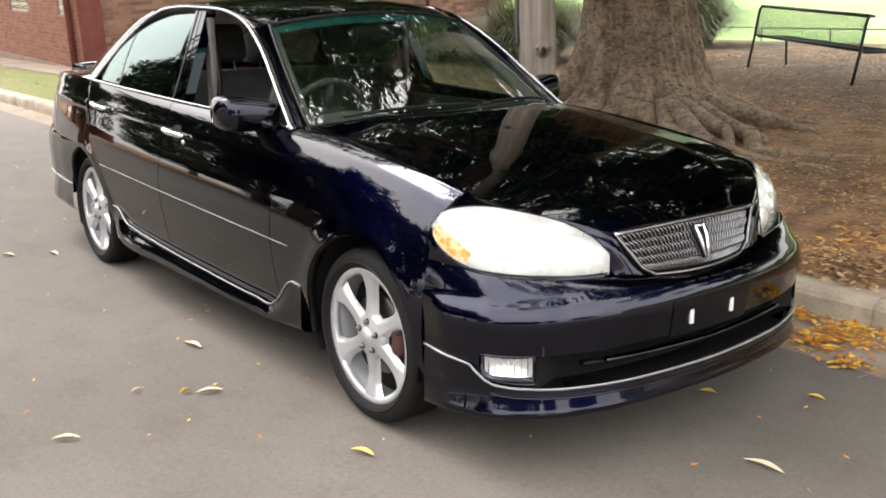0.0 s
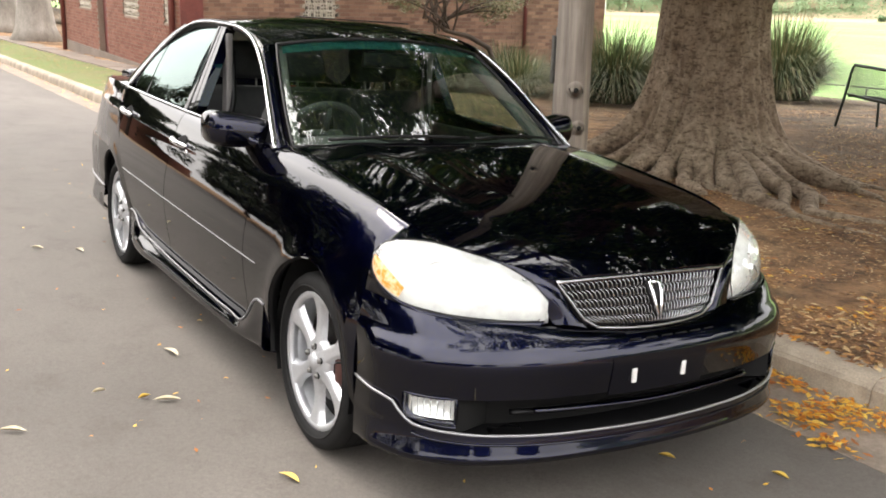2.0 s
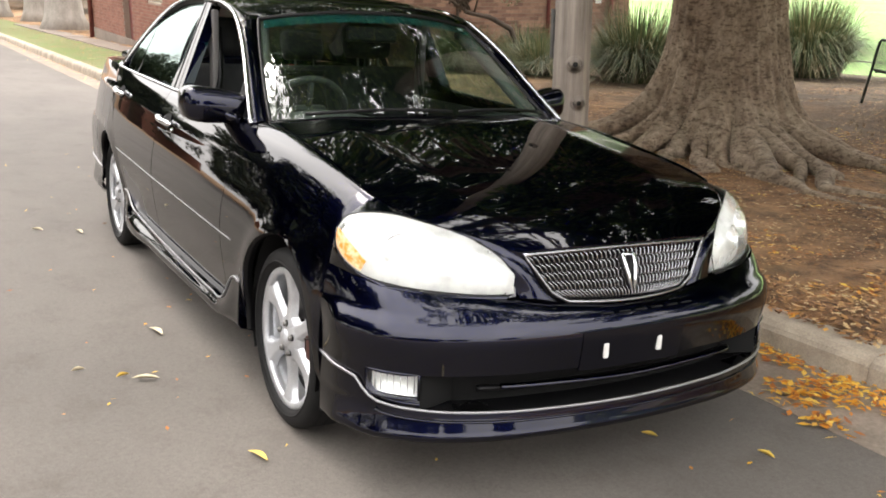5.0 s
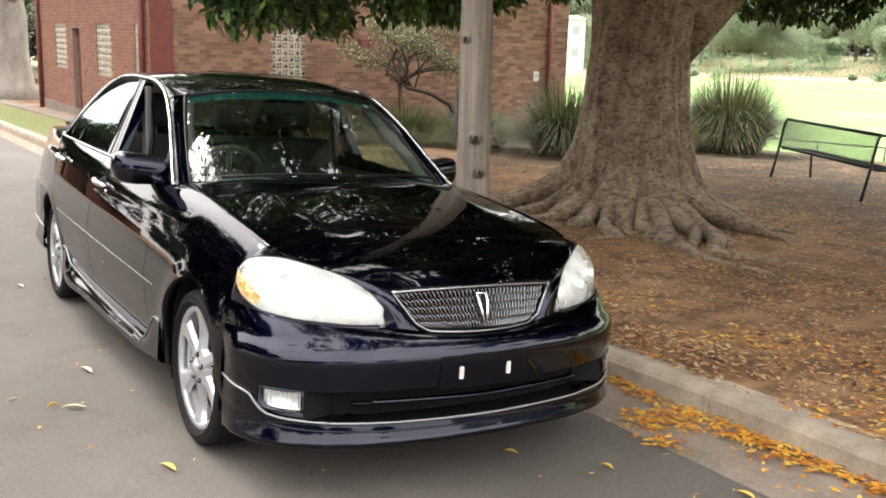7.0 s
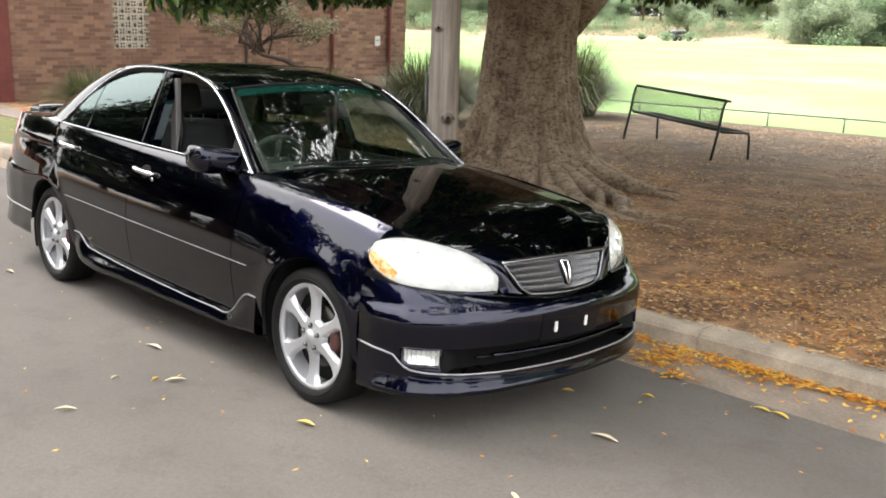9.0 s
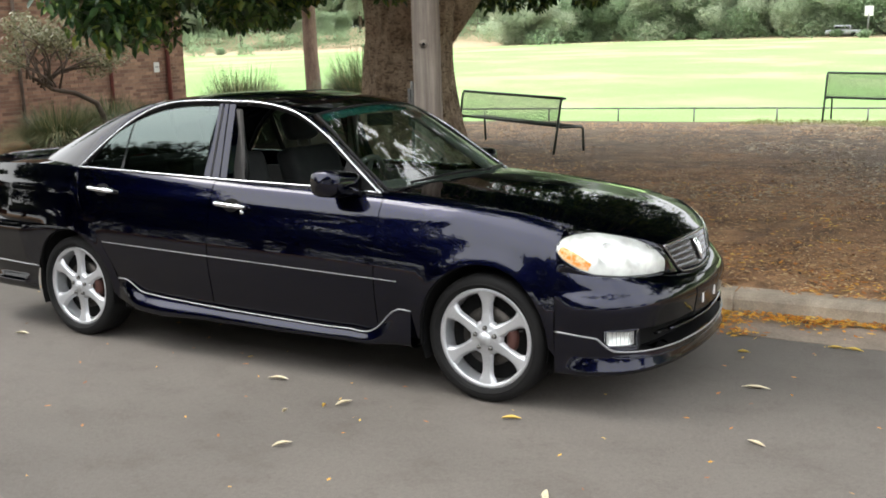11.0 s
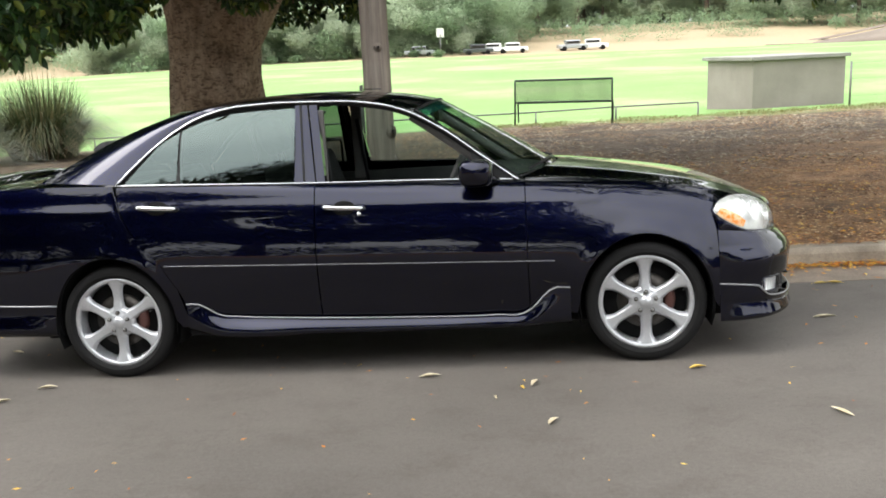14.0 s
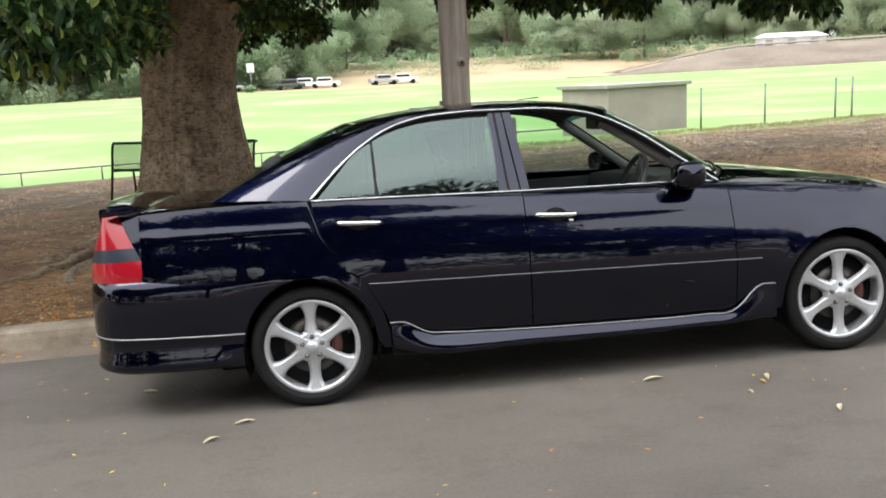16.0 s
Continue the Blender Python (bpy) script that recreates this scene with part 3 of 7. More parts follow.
def rearward(x):
    """0 at the scuttle, 1 from the rear door's end backwards."""
    t = min(max((-x - 0.8) / 1.9, 0.0), 1.0)
    return t * t * (3 - 2 * t)


def width_at(x, z):
    d = max(BELT(x) - z, 0.0)
    f = min(max((x + 1.0) / 1.1, 0.0), 1.0)
    crease = 0.006 * math.exp(-((z - (0.845 - 0.02 * x)) / 0.02) ** 2) if x < -0.2 else 0.0
    r = rearward(x)
    return HALF(x) - (LEAN_SIDE(d) * (1 - f - r) + LEAN_FRONT(d) * f + LEAN_REAR(d) * r) + flare(x, z) + crease


def arch_z(x, low):
    for a in AXLES:
        if abs(x - a) < ARCH:
            return HUB + ARCH_UP * math.sqrt(1 - ((x - a) / ARCH) ** 2)
    return low


def side(name, xs, low, high, nv, s):
    """A body-side panel between two height lines; s -1 is the driver's side."""
    n = len(xs) - 1

    def f(u, v):
        x = xs[round(u * n)]
        z = low(x) + (high(x) - low(x)) * (1 - (1 - v) ** 1.25)
        return (x, s * width_at(x, z), z)
    return rimmed(name, f, n, nv, s > 0, 0.02, (0, -s, 0))


def spread(a, b, n, dense=()):
    xs = [a + (b - a) * i / n for i in range(n + 1)]
    for c in dense:
        for k in range(15):
            x = c + ARCH * math.cos(math.pi * k / 14) * 0.9999
            if min(a, b) < x < max(a, b):
                xs.append(x)
    return sorted(set(round(x, 5) for x in xs), reverse=a > b)


DOOR_REAR = line((0.25, -2.36), (0.45, -2.40), (0.55, -2.45), (0.62, -2.49), (0.75, -2.6), (0.9, -2.695), (1.06, -2.722))
REAR_Z = line((-2.722, 1.04), (-2.695, 0.9), (-2.6, 0.75), (-2.49, 0.62), (-2.45, 0.55), (-2.40, 0.45), (-2.36, 0.26))
for s in (-1, 1):
    # front wing: side, then over the shoulder to the bonnet edge
    xs = spread(-0.58, 0.36, 16, (0.0,))
    part("front_wing", side("front_wing", xs, lambda x: arch_z(x, 0.27), BELT, 22, s), PAINT, car)
    # doors
    def front_door(u, v, s=s):
        z = 0.27 + (BELT(-0.585 - 1.072 * u) - 0.27) * (1 - (1 - v) ** 1.25)
        x = -0.585 - 1.072 * u
        return (x, s * width_at(x, z), z)
    fd = part("front_door", rimmed("front_door", front_door, 14, 22, s < 0, 0.02, (0, -s, 0)), PAINT, car)

    def rear_door(u, v, s=s):
        w = 1 - (1 - v) ** 1.25
        z = 0.27 + 0.77 * w
        x = -1.663 + (DOOR_REAR(z) + 1.663) * u
        z = 0.27 + (BELT(x) - 0.27) * w
        return (x, s * width_at(x, z), z)
    rd = part("rear_door", rimmed("rear_door", rear_door, 14, 22, s < 0, 0.02, (0, -s, 0)), PAINT, car)
    xs = spread(-2.372, -3.57, 26, (-2.78,))
    part("rear_quarter_panel", side("rear_quarter_panel", xs, lambda x: arch_z(x, 0.27) if x > -2.78 else 0.68, lambda x: REAR_Z(x + 0.008) if x > -2.73 else BELT(x), 22, s), PAINT, car)
    # arch lips, liners
    for a in AXLES:
        def lip(u, v, s=s, a=a):
            t = math.pi * (-0.06 + 1.12 * u)
            r = 1.002 - 0.02 * math.sin(math.pi * min(v * 1.2, 1))
            x, z = a + ARCH * r * math.cos(t), HUB + ARCH_UP * r * math.sin(t)
            y = width_at(a + ARCH * math.cos(t), HUB + ARCH_UP * max(math.sin(t), 0)) - 0.002 - 0.035 * v
            return (x, s * y, z)
        part("arch_lip", mesh_of("arch_lip", *sheet(lip, 36, 4, s > 0)), PLASTIC, car)

        def liner(u, v, s=s, a=a):
            t = math.pi * (-0.12 + 1.24 * u)
            return (a + (ARCH + 0.012) * math.cos(t), s * (0.80 - 0.32 * v), HUB + (ARCH_UP + 0.012) * math.sin(t))
        part("wheel_well", mesh_of("wheel_well", *sheet(liner, 28, 2, s > 0)), UNDER, car)
        part("well_wall", box_mesh("well_wall", a - 0.38, a + 0.38, s * 0.50 - 0.01, s * 0.50 + 0.01, 0.16, 0.70), UNDER, car)
    # side skirt and its bright line
    SK = line((-2.385, 0.393), (-2.30, 0.386), (-2.26, 0.362), (-2.21, 0.333), (-2.1, 0.318), (-1.9, 0.306), (-1.28, 0.283), (-0.75, 0.276), (-0.61, 0.281), (-0.56, 0.312), (-0.515, 0.362), (-0.47, 0.398), (-0.38, 0.403))
    SKB = line((-2.385, 0.255), (-2.26, 0.226), (-1.7, 0.215), (-0.38, 0.212))
    SKW = line((-2.385, 0.002), (-2.3, 0.022), (-2.1, 0.038), (-1.7, 0.028), (-0.9, 0.02), (-0.5, 0.012), (-0.38, 0.005))

    def skirt(u, v, s=s):
        x = -0.378 - 2.0 * u
        zt, zb = SK(x), SKB(x)
        z = zt + (zb - zt) * v
        o = 0.012 + SKW(x) * math.sin(math.pi / 2 * min(v / 0.7, 1.0)) ** 1.5
        o -= 0.06 * max(v - 0.9, 0) / 0.1
        return (x, s * (width_at(x, 0.42) - 0.012 + o), z)
    sk = part("side_skirt", rimmed("side_skirt", skirt, 60, 12, s > 0, 0.05, (0, -s, 0)), PAINT, car)
    part("trim_line", tube_mesh("trim_line", [(x, s * (width_at(x, 0.42) + 0.002), SK(x) + 0.004) for x in np.linspace(-2.384, -0.378, 60)], 0.0038, 6), TRIM_LINE, sk, "thin bright trim line")
    # moulding line along the doors
    pts = [(x, s * (width_at(x, 0.548 - (x + 0.45) * 0.0297) + 0.002), 0.548 - (x + 0.45) * 0.0297) for x in np.linspace(-2.472, -0.45, 40)]
    part("side_moulding", tube_mesh("side_moulding", pts[22:], 0.0017, 6), TRIM_LINE, fd, "thin chrome moulding strip")
    part("side_moulding", tube_mesh("side_moulding", pts[:23], 0.0017, 6), TRIM_LINE, rd, "thin chrome moulding strip")
    # door handles
    for x0, x1, z0, z1, door in ((-2.605, -2.384, 0.918, 0.904, rd), (-1.615, -1.40, 0.872, 0.859, fd)):
        hp = []
        for k in range(13):
            u = k / 12
            x, z = x0 + (x1 - x0) * u, z0 + (z1 - z0) * u
            hp.append((x, s * (width_at(x, z) + 0.012 + 0.022 * math.sin(math.pi * u) ** 0.5), z))
        part("door_handle", tube_mesh("door_handle", hp, [0.009] + [0.0145] * 11 + [0.009], 10, False, 0.9), CHROME, door, "chrome pull handle")
        cx, cz = (x0 + x1) / 2, (z0 + z1) / 2 - 0.004

        def cup(u, v, s=s, cx=cx, cz=cz):
            a, r = 2 * math.pi * u, v
            x, z = cx + 0.058 * r * math.cos(a), cz + 0.036 * r * math.sin(a)
            return (x, s * (width_at(x, z) + 0.0025), z)
        # flat dark oval on the panel in place of the recess's shade
        part("handle_recess", mesh_of("handle_recess", *sheet(cup, 20, 2, s < 0)), UNDER, door)
    # keyhole below the front handle
    part("lock_cylinder", tube_mesh("lock_cylinder", [(-1.43, s * (width_at(-1.43, 0.828) - 0.004), 0.828), (-1.43, s * (width_at(-1.43, 0.828) + 0.004), 0.828)], 0.011, 12), CHROME, fd)

# bonnet
HOOD_Y = fair(5, (-0.62, 0.632), (-0.3, 0.648), (0.0, 0.652), (0.25, 0.655), (0.4, 0.645), (0.47, 0.62), (0.55, 0.56), (0.63, 0.468), (0.695, 0.352))
HOOD_ZE = fair(4, (-0.65, 0.957), (-0.3, 0.94), (0.0, 0.908), (0.25, 0.866), (0.4, 0.833), (0.5, 0.81), (0.58, 0.785), (0.64, 0.76), (0.70, 0.722))
HOOD_ZC = fair(4, (-0.65, 1.0), (-0.42, 0.995), (-0.17, 0.97), (0.13, 0.92), (0.43, 0.852), (0.61, 0.797), (0.69, 0.757), (0.72, 0.734))


def hood_z(x, b):
    ridge = 0.004 * math.exp(-((abs(b) - 0.66) / 0.1) ** 2) * min(max((0.75 - x) / 0.4, 0), 1)
    return HOOD_ZE(x) + (HOOD_ZC(x) - HOOD_ZE(x)) * (1 - abs(b) ** 2.6) + ridge


def bonnet(u, v):
    b = 2 * v - 1
    x0, x1 = -0.40 - 0.19 * abs(b) ** 2.2, 0.722 - 0.028 * b * b
    x = x0 + (x1 - x0) * u
    return (x, b * HOOD_Y(x), hood_z(x, b))


part("bonnet", rimmed("bonnet", bonnet, 40, 36, False, 0.03, (0, 0, -1)), PAINT, car)
for s in (-1, 1):
    def shoulder(u, v, s=s):
        x = -0.58 + 0.95 * u
        z0 = BELT(x)
        y0, y1 = width_at(x, z0), HOOD_Y(x) + 0.005
        z1 = HOOD_ZE(x)
        return (x, s * (y0 + (y1 - y0) * v), z0 + (z1 - z0) * v + 0.006 * math.sin(math.pi * v))
    part("wing_top", mesh_of("wing_top", *sheet(shoulder, 30, 6, s > 0)), PAINT, car)

# nose: bumper top line, lamps, grille
BUMP_TOP = [(0.36, 0.797, 0.655), (0.455, 0.772, 0.645), (0.57, 0.717, 0.628), (0.66, 0.59, 0.612), (0.718, 0.40, 0.600), (0.748, 0.22, 0.585), (0.76, 0.0, 0.578)]
HL_TOP = spline((0.345, 0.765, 0.762), (0.366, 0.752, 0.793), (0.408, 0.725, 0.811), (0.462, 0.67, 0.818), (0.543, 0.58, 0.80), (0.628, 0.475, 0.763), (0.683, 0.412, 0.718), (0.715, 0.378, 0.672))
HL_LOW = spline((0.345, 0.772, 0.744), (0.378, 0.784, 0.712), (0.425, 0.782, 0.682), (0.49, 0.754, 0.650), (0.575, 0.685, 0.632), (0.65, 0.56, 0.618), (0.698, 0.43, 0.611), (0.716, 0.378, 0.614))
for s in (-1, 1):
    def lens(u, v, s=s, out=0.0):
        a, b = HL_LOW(u), HL_TOP(u)
        p = a + (b - a) * v
        k = 0.035 * 4 * v * (1 - v) * math.sin(math.pi * min(max(u, 0.02), 0.98)) ** 0.5 + out
        d = np.array((0.62, 0.62, 0.48))
        p = p + d * k
        return (p[0], s * p[1], p[2])
    lamp = part("headlamp", mesh_of("headlamp", *sheet(lens, 30, 12, s < 0)), HAZY, car, "large clear hazy-lensed headlamp")
    lamp.visible_shadow = False
    part("headlamp_bowl", mesh_of("headlamp_bowl", *sheet(lambda u, v, s=s: lens(u, v, s, -0.035), 24, 8, s < 0)), LAMP_SILVER, lamp, "silver reflector bowl")
    for ux, r in ((0.42, 0.05), (0.66, 0.04)):
        c = Vector(lens(ux, 0.5, s, -0.045))
        rp = [(r * 0.25, 0.0), (r * 0.7, 0.008), (r, 0.03), (r * 1.06, 0.032), (r * 1.08, 0.02)]
        part("lamp_reflector", spun("lamp_reflector", [(a, -b) for a, b in rp], 24), CHROME, lamp, "", Matrix.Translation(c) @ Vector((0.85, s * 0.45, 0.2)).to_track_quat("-Y", "Z").to_matrix().to_4x4())
    part("turn_signal", mesh_of("turn_signal", *sheet(lambda u, v, s=s: lens(0.03 + 0.25 * u + 0.02 * v, 0.03 + (0.5 - 0.34 * u) * v, s, 0.0015), 8, 6, s < 0)), AMBER, lamp, "amber turn signal lens")
    part("lamp_surround", tube_mesh("lamp_surround", [lens(u, 1, s, 0.0) for u in np.linspace(0, 1, 24)] + [lens(u, 0, s, 0.0) for u in np.linspace(1, 0, 24)][1:-1], 0.0025, 6, True), PLASTIC, lamp)
    def brow(u, v, s=s):
        p = HL_TOP(0.03 + 0.75 * u)
        x = max(p[0], 0.34)
        q = np.array((x, HOOD_Y(x) + 0.004, HOOD_ZE(x) - 0.002))
        r = p + (q - p) * v + np.array((0.2, 0.1, 0.6)) * 0.006 * math.sin(math.pi * v)
        return (r[0], s * r[1], r[2])
    part("lamp_brow", mesh_of("lamp_brow", *sheet(brow, 20, 4, s < 0)), PAINT, car)
    def lamp_sill(u, v, s=s):
        p = HL_LOW(u)
        tx = [b[0] for b in BUMP_TOP]
        q = np.array((max(p[0], 0.36), np.interp(p[0], tx, [b[1] for b in BUMP_TOP]), np.interp(p[0], tx, [b[2] for b in BUMP_TOP])))
        r = p + (q - p) * v + np.array((0.4, 0.4, 0.2)) * 0.006 * math.sin(math.pi * v)
        return (r[0], s * r[1], r[2])
    part("lamp_sill", mesh_of("lamp_sill", *sheet(lamp_sill, 24, 4, s > 0)), PAINT, car)
    # body panel between lamp and grille
    inner = spline((0.60, 0.507, 0.78), (0.652, 0.45, 0.744), (0.69, 0.408, 0.712), (0.72, 0.366, 0.612), (0.725, 0.36, 0.602))
    outer = spline((0.695, 0.36, 0.724), (0.71, 0.325, 0.69), (0.73, 0.29, 0.63), (0.745, 0.26, 0.595), (0.747, 0.25, 0.587))

    def cheek(u, v, s=s):
        a, b = inner(u), outer(u)
        p = a + (b - a) * v + np.array((0.6, 0.0, 0.4)) * 0.012 * math.sin(math.pi * v)
        return (p[0], s * p[1], p[2])
    part("grille_cheek", mesh_of("grille_cheek", *sheet(cheek, 12, 8, s > 0)), PAINT, car)

PLAN = spline((0.362, -0.822), (0.455, -0.804), (0.582, -0.754), (0.682, -0.647), (0.752, -0.475), (0.79, -0.24), (0.802, 0), (0.79, 0.24), (0.752, 0.475), (0.682, 0.647), (0.582, 0.754), (0.455, 0.804), (0.362, 0.822))
TOPLINE = spline(*[(a, -b, c) for a, b, c in BUMP_TOP], *[(a, b, c) for a, b, c in BUMP_TOP[-2::-1]])


def mid(u):
    return 1 - abs(2 * u - 1)


def plan_at(u, out, z):
    p, q = PLAN(max(u - 0.004, 0)), PLAN(min(u + 0.004, 1))
    c = PLAN(u)
    t = q - p
    n = np.array((t[1], -t[0])) / np.linalg.norm(t)
    out *= min(mid(u) / 0.1, 1.0) if out > 0 else 1.0
    return (c[0] + n[0] * out, c[1] + n[1] * out, z)


BUMP_OUT = line((0.185, -0.055), (0.193, -0.006), (0.202, 0.018), (0.212, 0.025), (0.23, 0.021), (0.26, 0.013), (0.285, 0.008), (0.30, 0.006), (0.345, 0.012), (0.40, 0.018), (0.45, 0.025), (0.485, 0.029), (0.51, 0.027), (0.53, 0.02), (0.548, 0.009), (0.565, -0.006))


LIPZ = line((0.0, 0.386), (0.08, 0.38), (0.15, 0.371), (0.185, 0.362), (0.205, 0.338), (0.235, 0.314), (0.28, 0.303), (0.36, 0.296), (0.6, 0.286), (1.0, 0.28))


def bumper_main(u, v):
    zt = TOPLINE(u)
    z0 = 0.40
    if v < 0.7:
        z = z0 + (0.565 - z0) * v / 0.7
        return plan_at(u, BUMP_OUT(z), z)
    a = np.array(plan_at(u, BUMP_OUT(0.565), 0.565))
    k = (v - 0.7) / 0.3
    zz = a[2] + (zt[2] - a[2]) * (0.75 * k + 0.25 * math.sin(k * math.pi / 2))
    xy = a[:2] + (zt[:2] - a[:2]) * (0.75 * k + 0.25 * (1 - math.cos(k * math.pi / 2)))
    return (xy[0], xy[1], zz)


bump = part("front_bumper", mesh_of("front_bumper", *sheet(bumper_main, 90, 20)), PAINT, car)


def lip_part(u, v):
    zt = LIPZ(mid(u))
    z = zt + (0.185 - zt) * v
    return plan_at(u, BUMP_OUT(min(z, 0.30)) + (0.004 if z < 0.3 else 0.01), z)


part("front_lip_spoiler", mesh_of("front_lip_spoiler", *sheet(lip_part, 100, 16, True)), PAINT, car)
for s in (0, 1):
    def corner(u, v, s=s):
        w = 0.182 * u if s == 0 else 1 - 0.182 * u
        za, zb = LIPZ(mid(w)), 0.402
        z = za + (zb - za) * v
        m_ = min(w, 1 - w)
        dent = 0.05 if 0.106 < m_ < 0.181 and z > za + 0.016 else 0.0
        return plan_at(w, BUMP_OUT(max(z, 0.3)) - dent, z)
    part("bumper_corner", mesh_of("bumper_corner", *sheet(corner, 60, 14, s == 1)), PAINT, bump)
part("trim_line", tube_mesh("trim_line", [plan_at(u, BUMP_OUT(0.3) + 0.016, LIPZ(mid(u)) + 0.003) for u in np.linspace(0.0, 1.0, 90)], 0.0042, 6), TRIM_LINE, bump, "thin bright trim line")
# bead added below the trim line to catch the lip edge's highlight
part("lip_bead", tube_mesh("lip_bead", [plan_at(u, BUMP_OUT(0.27) + 0.006, LIPZ(mid(u)) - 0.028) for u in np.linspace(0.12, 0.88, 80)], 0.006, 8, False, 0.7), PAINT, bump)
# lower opening
part("air_intake", mesh_of("air_intake", *sheet(lambda u, v: plan_at(0.18 + 0.64 * u, -0.09, 0.25 + 0.17 * v), 40, 4)), UNDER, bump)
part("intake_shelf", mesh_of("intake_shelf", *sheet(lambda u, v: plan_at(0.18 + 0.64 * u, 0.012 - 0.1 * v, 0.286), 40, 2, True)), PLASTIC, bump)
part("intake_brow", mesh_of("intake_brow", *sheet(lambda u, v: plan_at(0.18 + 0.64 * u, 0.012 - 0.1 * v, 0.403), 40, 2)), PLASTIC, bump)
part("intake_bar", tube_mesh("intake_bar", [plan_at(u, -0.03, 0.345) for u in np.linspace(0.26, 0.74, 40)], 0.012, 8, False, 0.7), PLASTIC, bump)
part("bumper_beam", tube_mesh("bumper_beam", [plan_at(u, 0.004, 0.372 - 0.02 * mid(u)) for u in np.linspace(0.29, 0.71, 40)], 0.013, 8, False, 0.6), PAINT, bump)
for s in (0, 1):
    def fog(u, v, s=s, out=0.02):
        w = 0.107 + 0.071 * u
        z = 0.402 - 0.002 * u - (0.072 + 0.003 * u) * v
        return plan_at(w if s == 0 else 1 - w, out + 0.004 * math.sin(math.pi * u), z)
    fl = part("fog_lamp", mesh_of("fog_lamp", *sheet(fog, 10, 6, s == 0)), GLASS_LAMP, bump, "clear rectangular fog lamp")
    fl.visible_shadow = False
    part("fog_bowl", mesh_of("fog_bowl", *sheet(lambda u, v, s=s: fog(u, v, s, -0.012 - 0.02 * math.sin(math.pi * u) * math.sin(math.pi * v)), 12, 8, s == 0)), LAMP_SILVER, fl, "faceted silver bowl")
    for k in range(7):
        part("fog_flute", tube_mesh("fog_flute", [fog(0.1 + 0.133 * k, v, s, -0.008) for v in (0.1, 0.5, 0.9)], 0.0016, 6), CHROME, fl)
    part("fog_rim", tube_mesh("fog_rim", [fog(u, 0, s, 0.016) for u in np.linspace(0, 1, 6)] + [fog(u, 1, s, 0.016) for u in np.linspace(1, 0, 6)], 0.005, 6, True), PAINT, fl)
    part("brake_duct", mesh_of("brake_duct", *sheet(lambda u, v, s=s: plan_at((0.18 + 0.05 * u) if s == 0 else 1 - (0.18 + 0.05 * u), 0.012 - 0.09 * u, 0.405 - 0.11 * v), 6, 4, s == 0)), UNDER, bump)
    part("duct_fin", mesh_of("duct_fin", *sheet(lambda u, v, s=s: plan_at((0.225 + 0.05 * u) if s == 0 else 1 - (0.225 + 0.05 * u), 0.016 - 0.045 * v, 0.300 + 0.028 * math.sin(math.pi * u) * (1 - v)), 10, 4)), PAINT, bump)
# plate carrier with two clips
plate = part("plate_carrier", rimmed("plate_carrier", lambda u, v: plan_at(0.405 + 0.18 * u, BUMP_OUT(0.39 + 0.12 * v) + 0.003, 0.39 + 0.12 * v), 16, 8, False, 0.01, (-1, 0, 0)), PILLAR, bump, "empty black number plate carrier")
for y in (-0.118, 0.084):
    part("clip", box_mesh("clip", 0.826, 0.8335, y - 0.009, y + 0.009, 0.424, 0.47, bevel=0.0035), WHITE, plate, "white plastic clip")
for k in range(6):
    u0 = 0.44 + 0.03 * k
    part("bumper_slot", tube_mesh("bumper_slot", [plan_at(u0 + 0.02 * q, BUMP_OUT(0.553) + 0.0005, 0.553) for q in (0, 0.5, 1)], 0.003, 6), UNDER, bump)

# grille
grille = part("grille", mesh_of("grille", *sheet(lambda u, v: (lambda y, z, x: (x - 0.03, y, z))((2 * u - 1) * (0.35 + (0.25 - 0.35) * v), 0.722 - 0.135 * v + 0.008 * (1 - (2 * u - 1) ** 2) * (1 - 2 * v), 0.697 + 0.055 * v + 0.025 * (1 - (2 * u - 1) ** 2)), 20, 8)), UNDER, car, "dark mesh grille in a chrome frame")


def on_grille(u, v, out=0.0):
    h = 0.342 + (0.245 - 0.342) * v - 0.03 * max(v - 0.8, 0) / 0.2
    w = 2 * u - 1
    return (0.697 + 0.055 * v + 0.025 * (1 - w * w) + out, w * h, 0.722 - 0.135 * v + 0.008 * (1 - w * w) * (1 - 2 * v))


frame_pts = [on_grille(u, 0, 0.004) for u in np.linspace(0, 1, 24)] + [on_grille(1, v, 0.004) for v in np.linspace(0.08, 0.92, 8)] + [on_grille(u, 1, 0.004) for u in np.linspace(1, 0, 24)] + [on_grille(0, v, 0.004) for v in np.linspace(0.92, 0.08, 8)]
part("grille_frame", tube_mesh("grille_frame", frame_pts, 0.0055, 8, True), GRILLE_STEEL, grille, "slim dull chrome frame")
FINS, ROWS = 38, 5
for r in range(ROWS):
    vs, fs = [], []
    v0, v1 = 0.05 + 0.9 * r / ROWS, 0.05 + 0.9 * (r + 1) / ROWS
    for k in range(FINS):
        u = 0.02 + 0.96 * (k + (0.5 if r % 2 else 0.0)) / FINS
        if u > 0.985:
            continue
        a, b = tube([on_grille(u - 0.011, v0 - 0.02, -0.007), on_grille(u + 0.002, v0 + 0.25 * (v1 - v0), -0.001), on_grille(u + 0.002, v0 + 0.75 * (v1 - v0), -0.001), on_grille(u - 0.011, v1 + 0.02, -0.007)], 0.0024, 5)
        o = len(vs)
        vs += list(a)
        fs += [tuple(i + o for i in q) for q in b]
    part("grille_lattice", mesh_of("grille_lattice", vs, fs), GRILLE_STEEL, grille, "row of upright bowed grey fins")
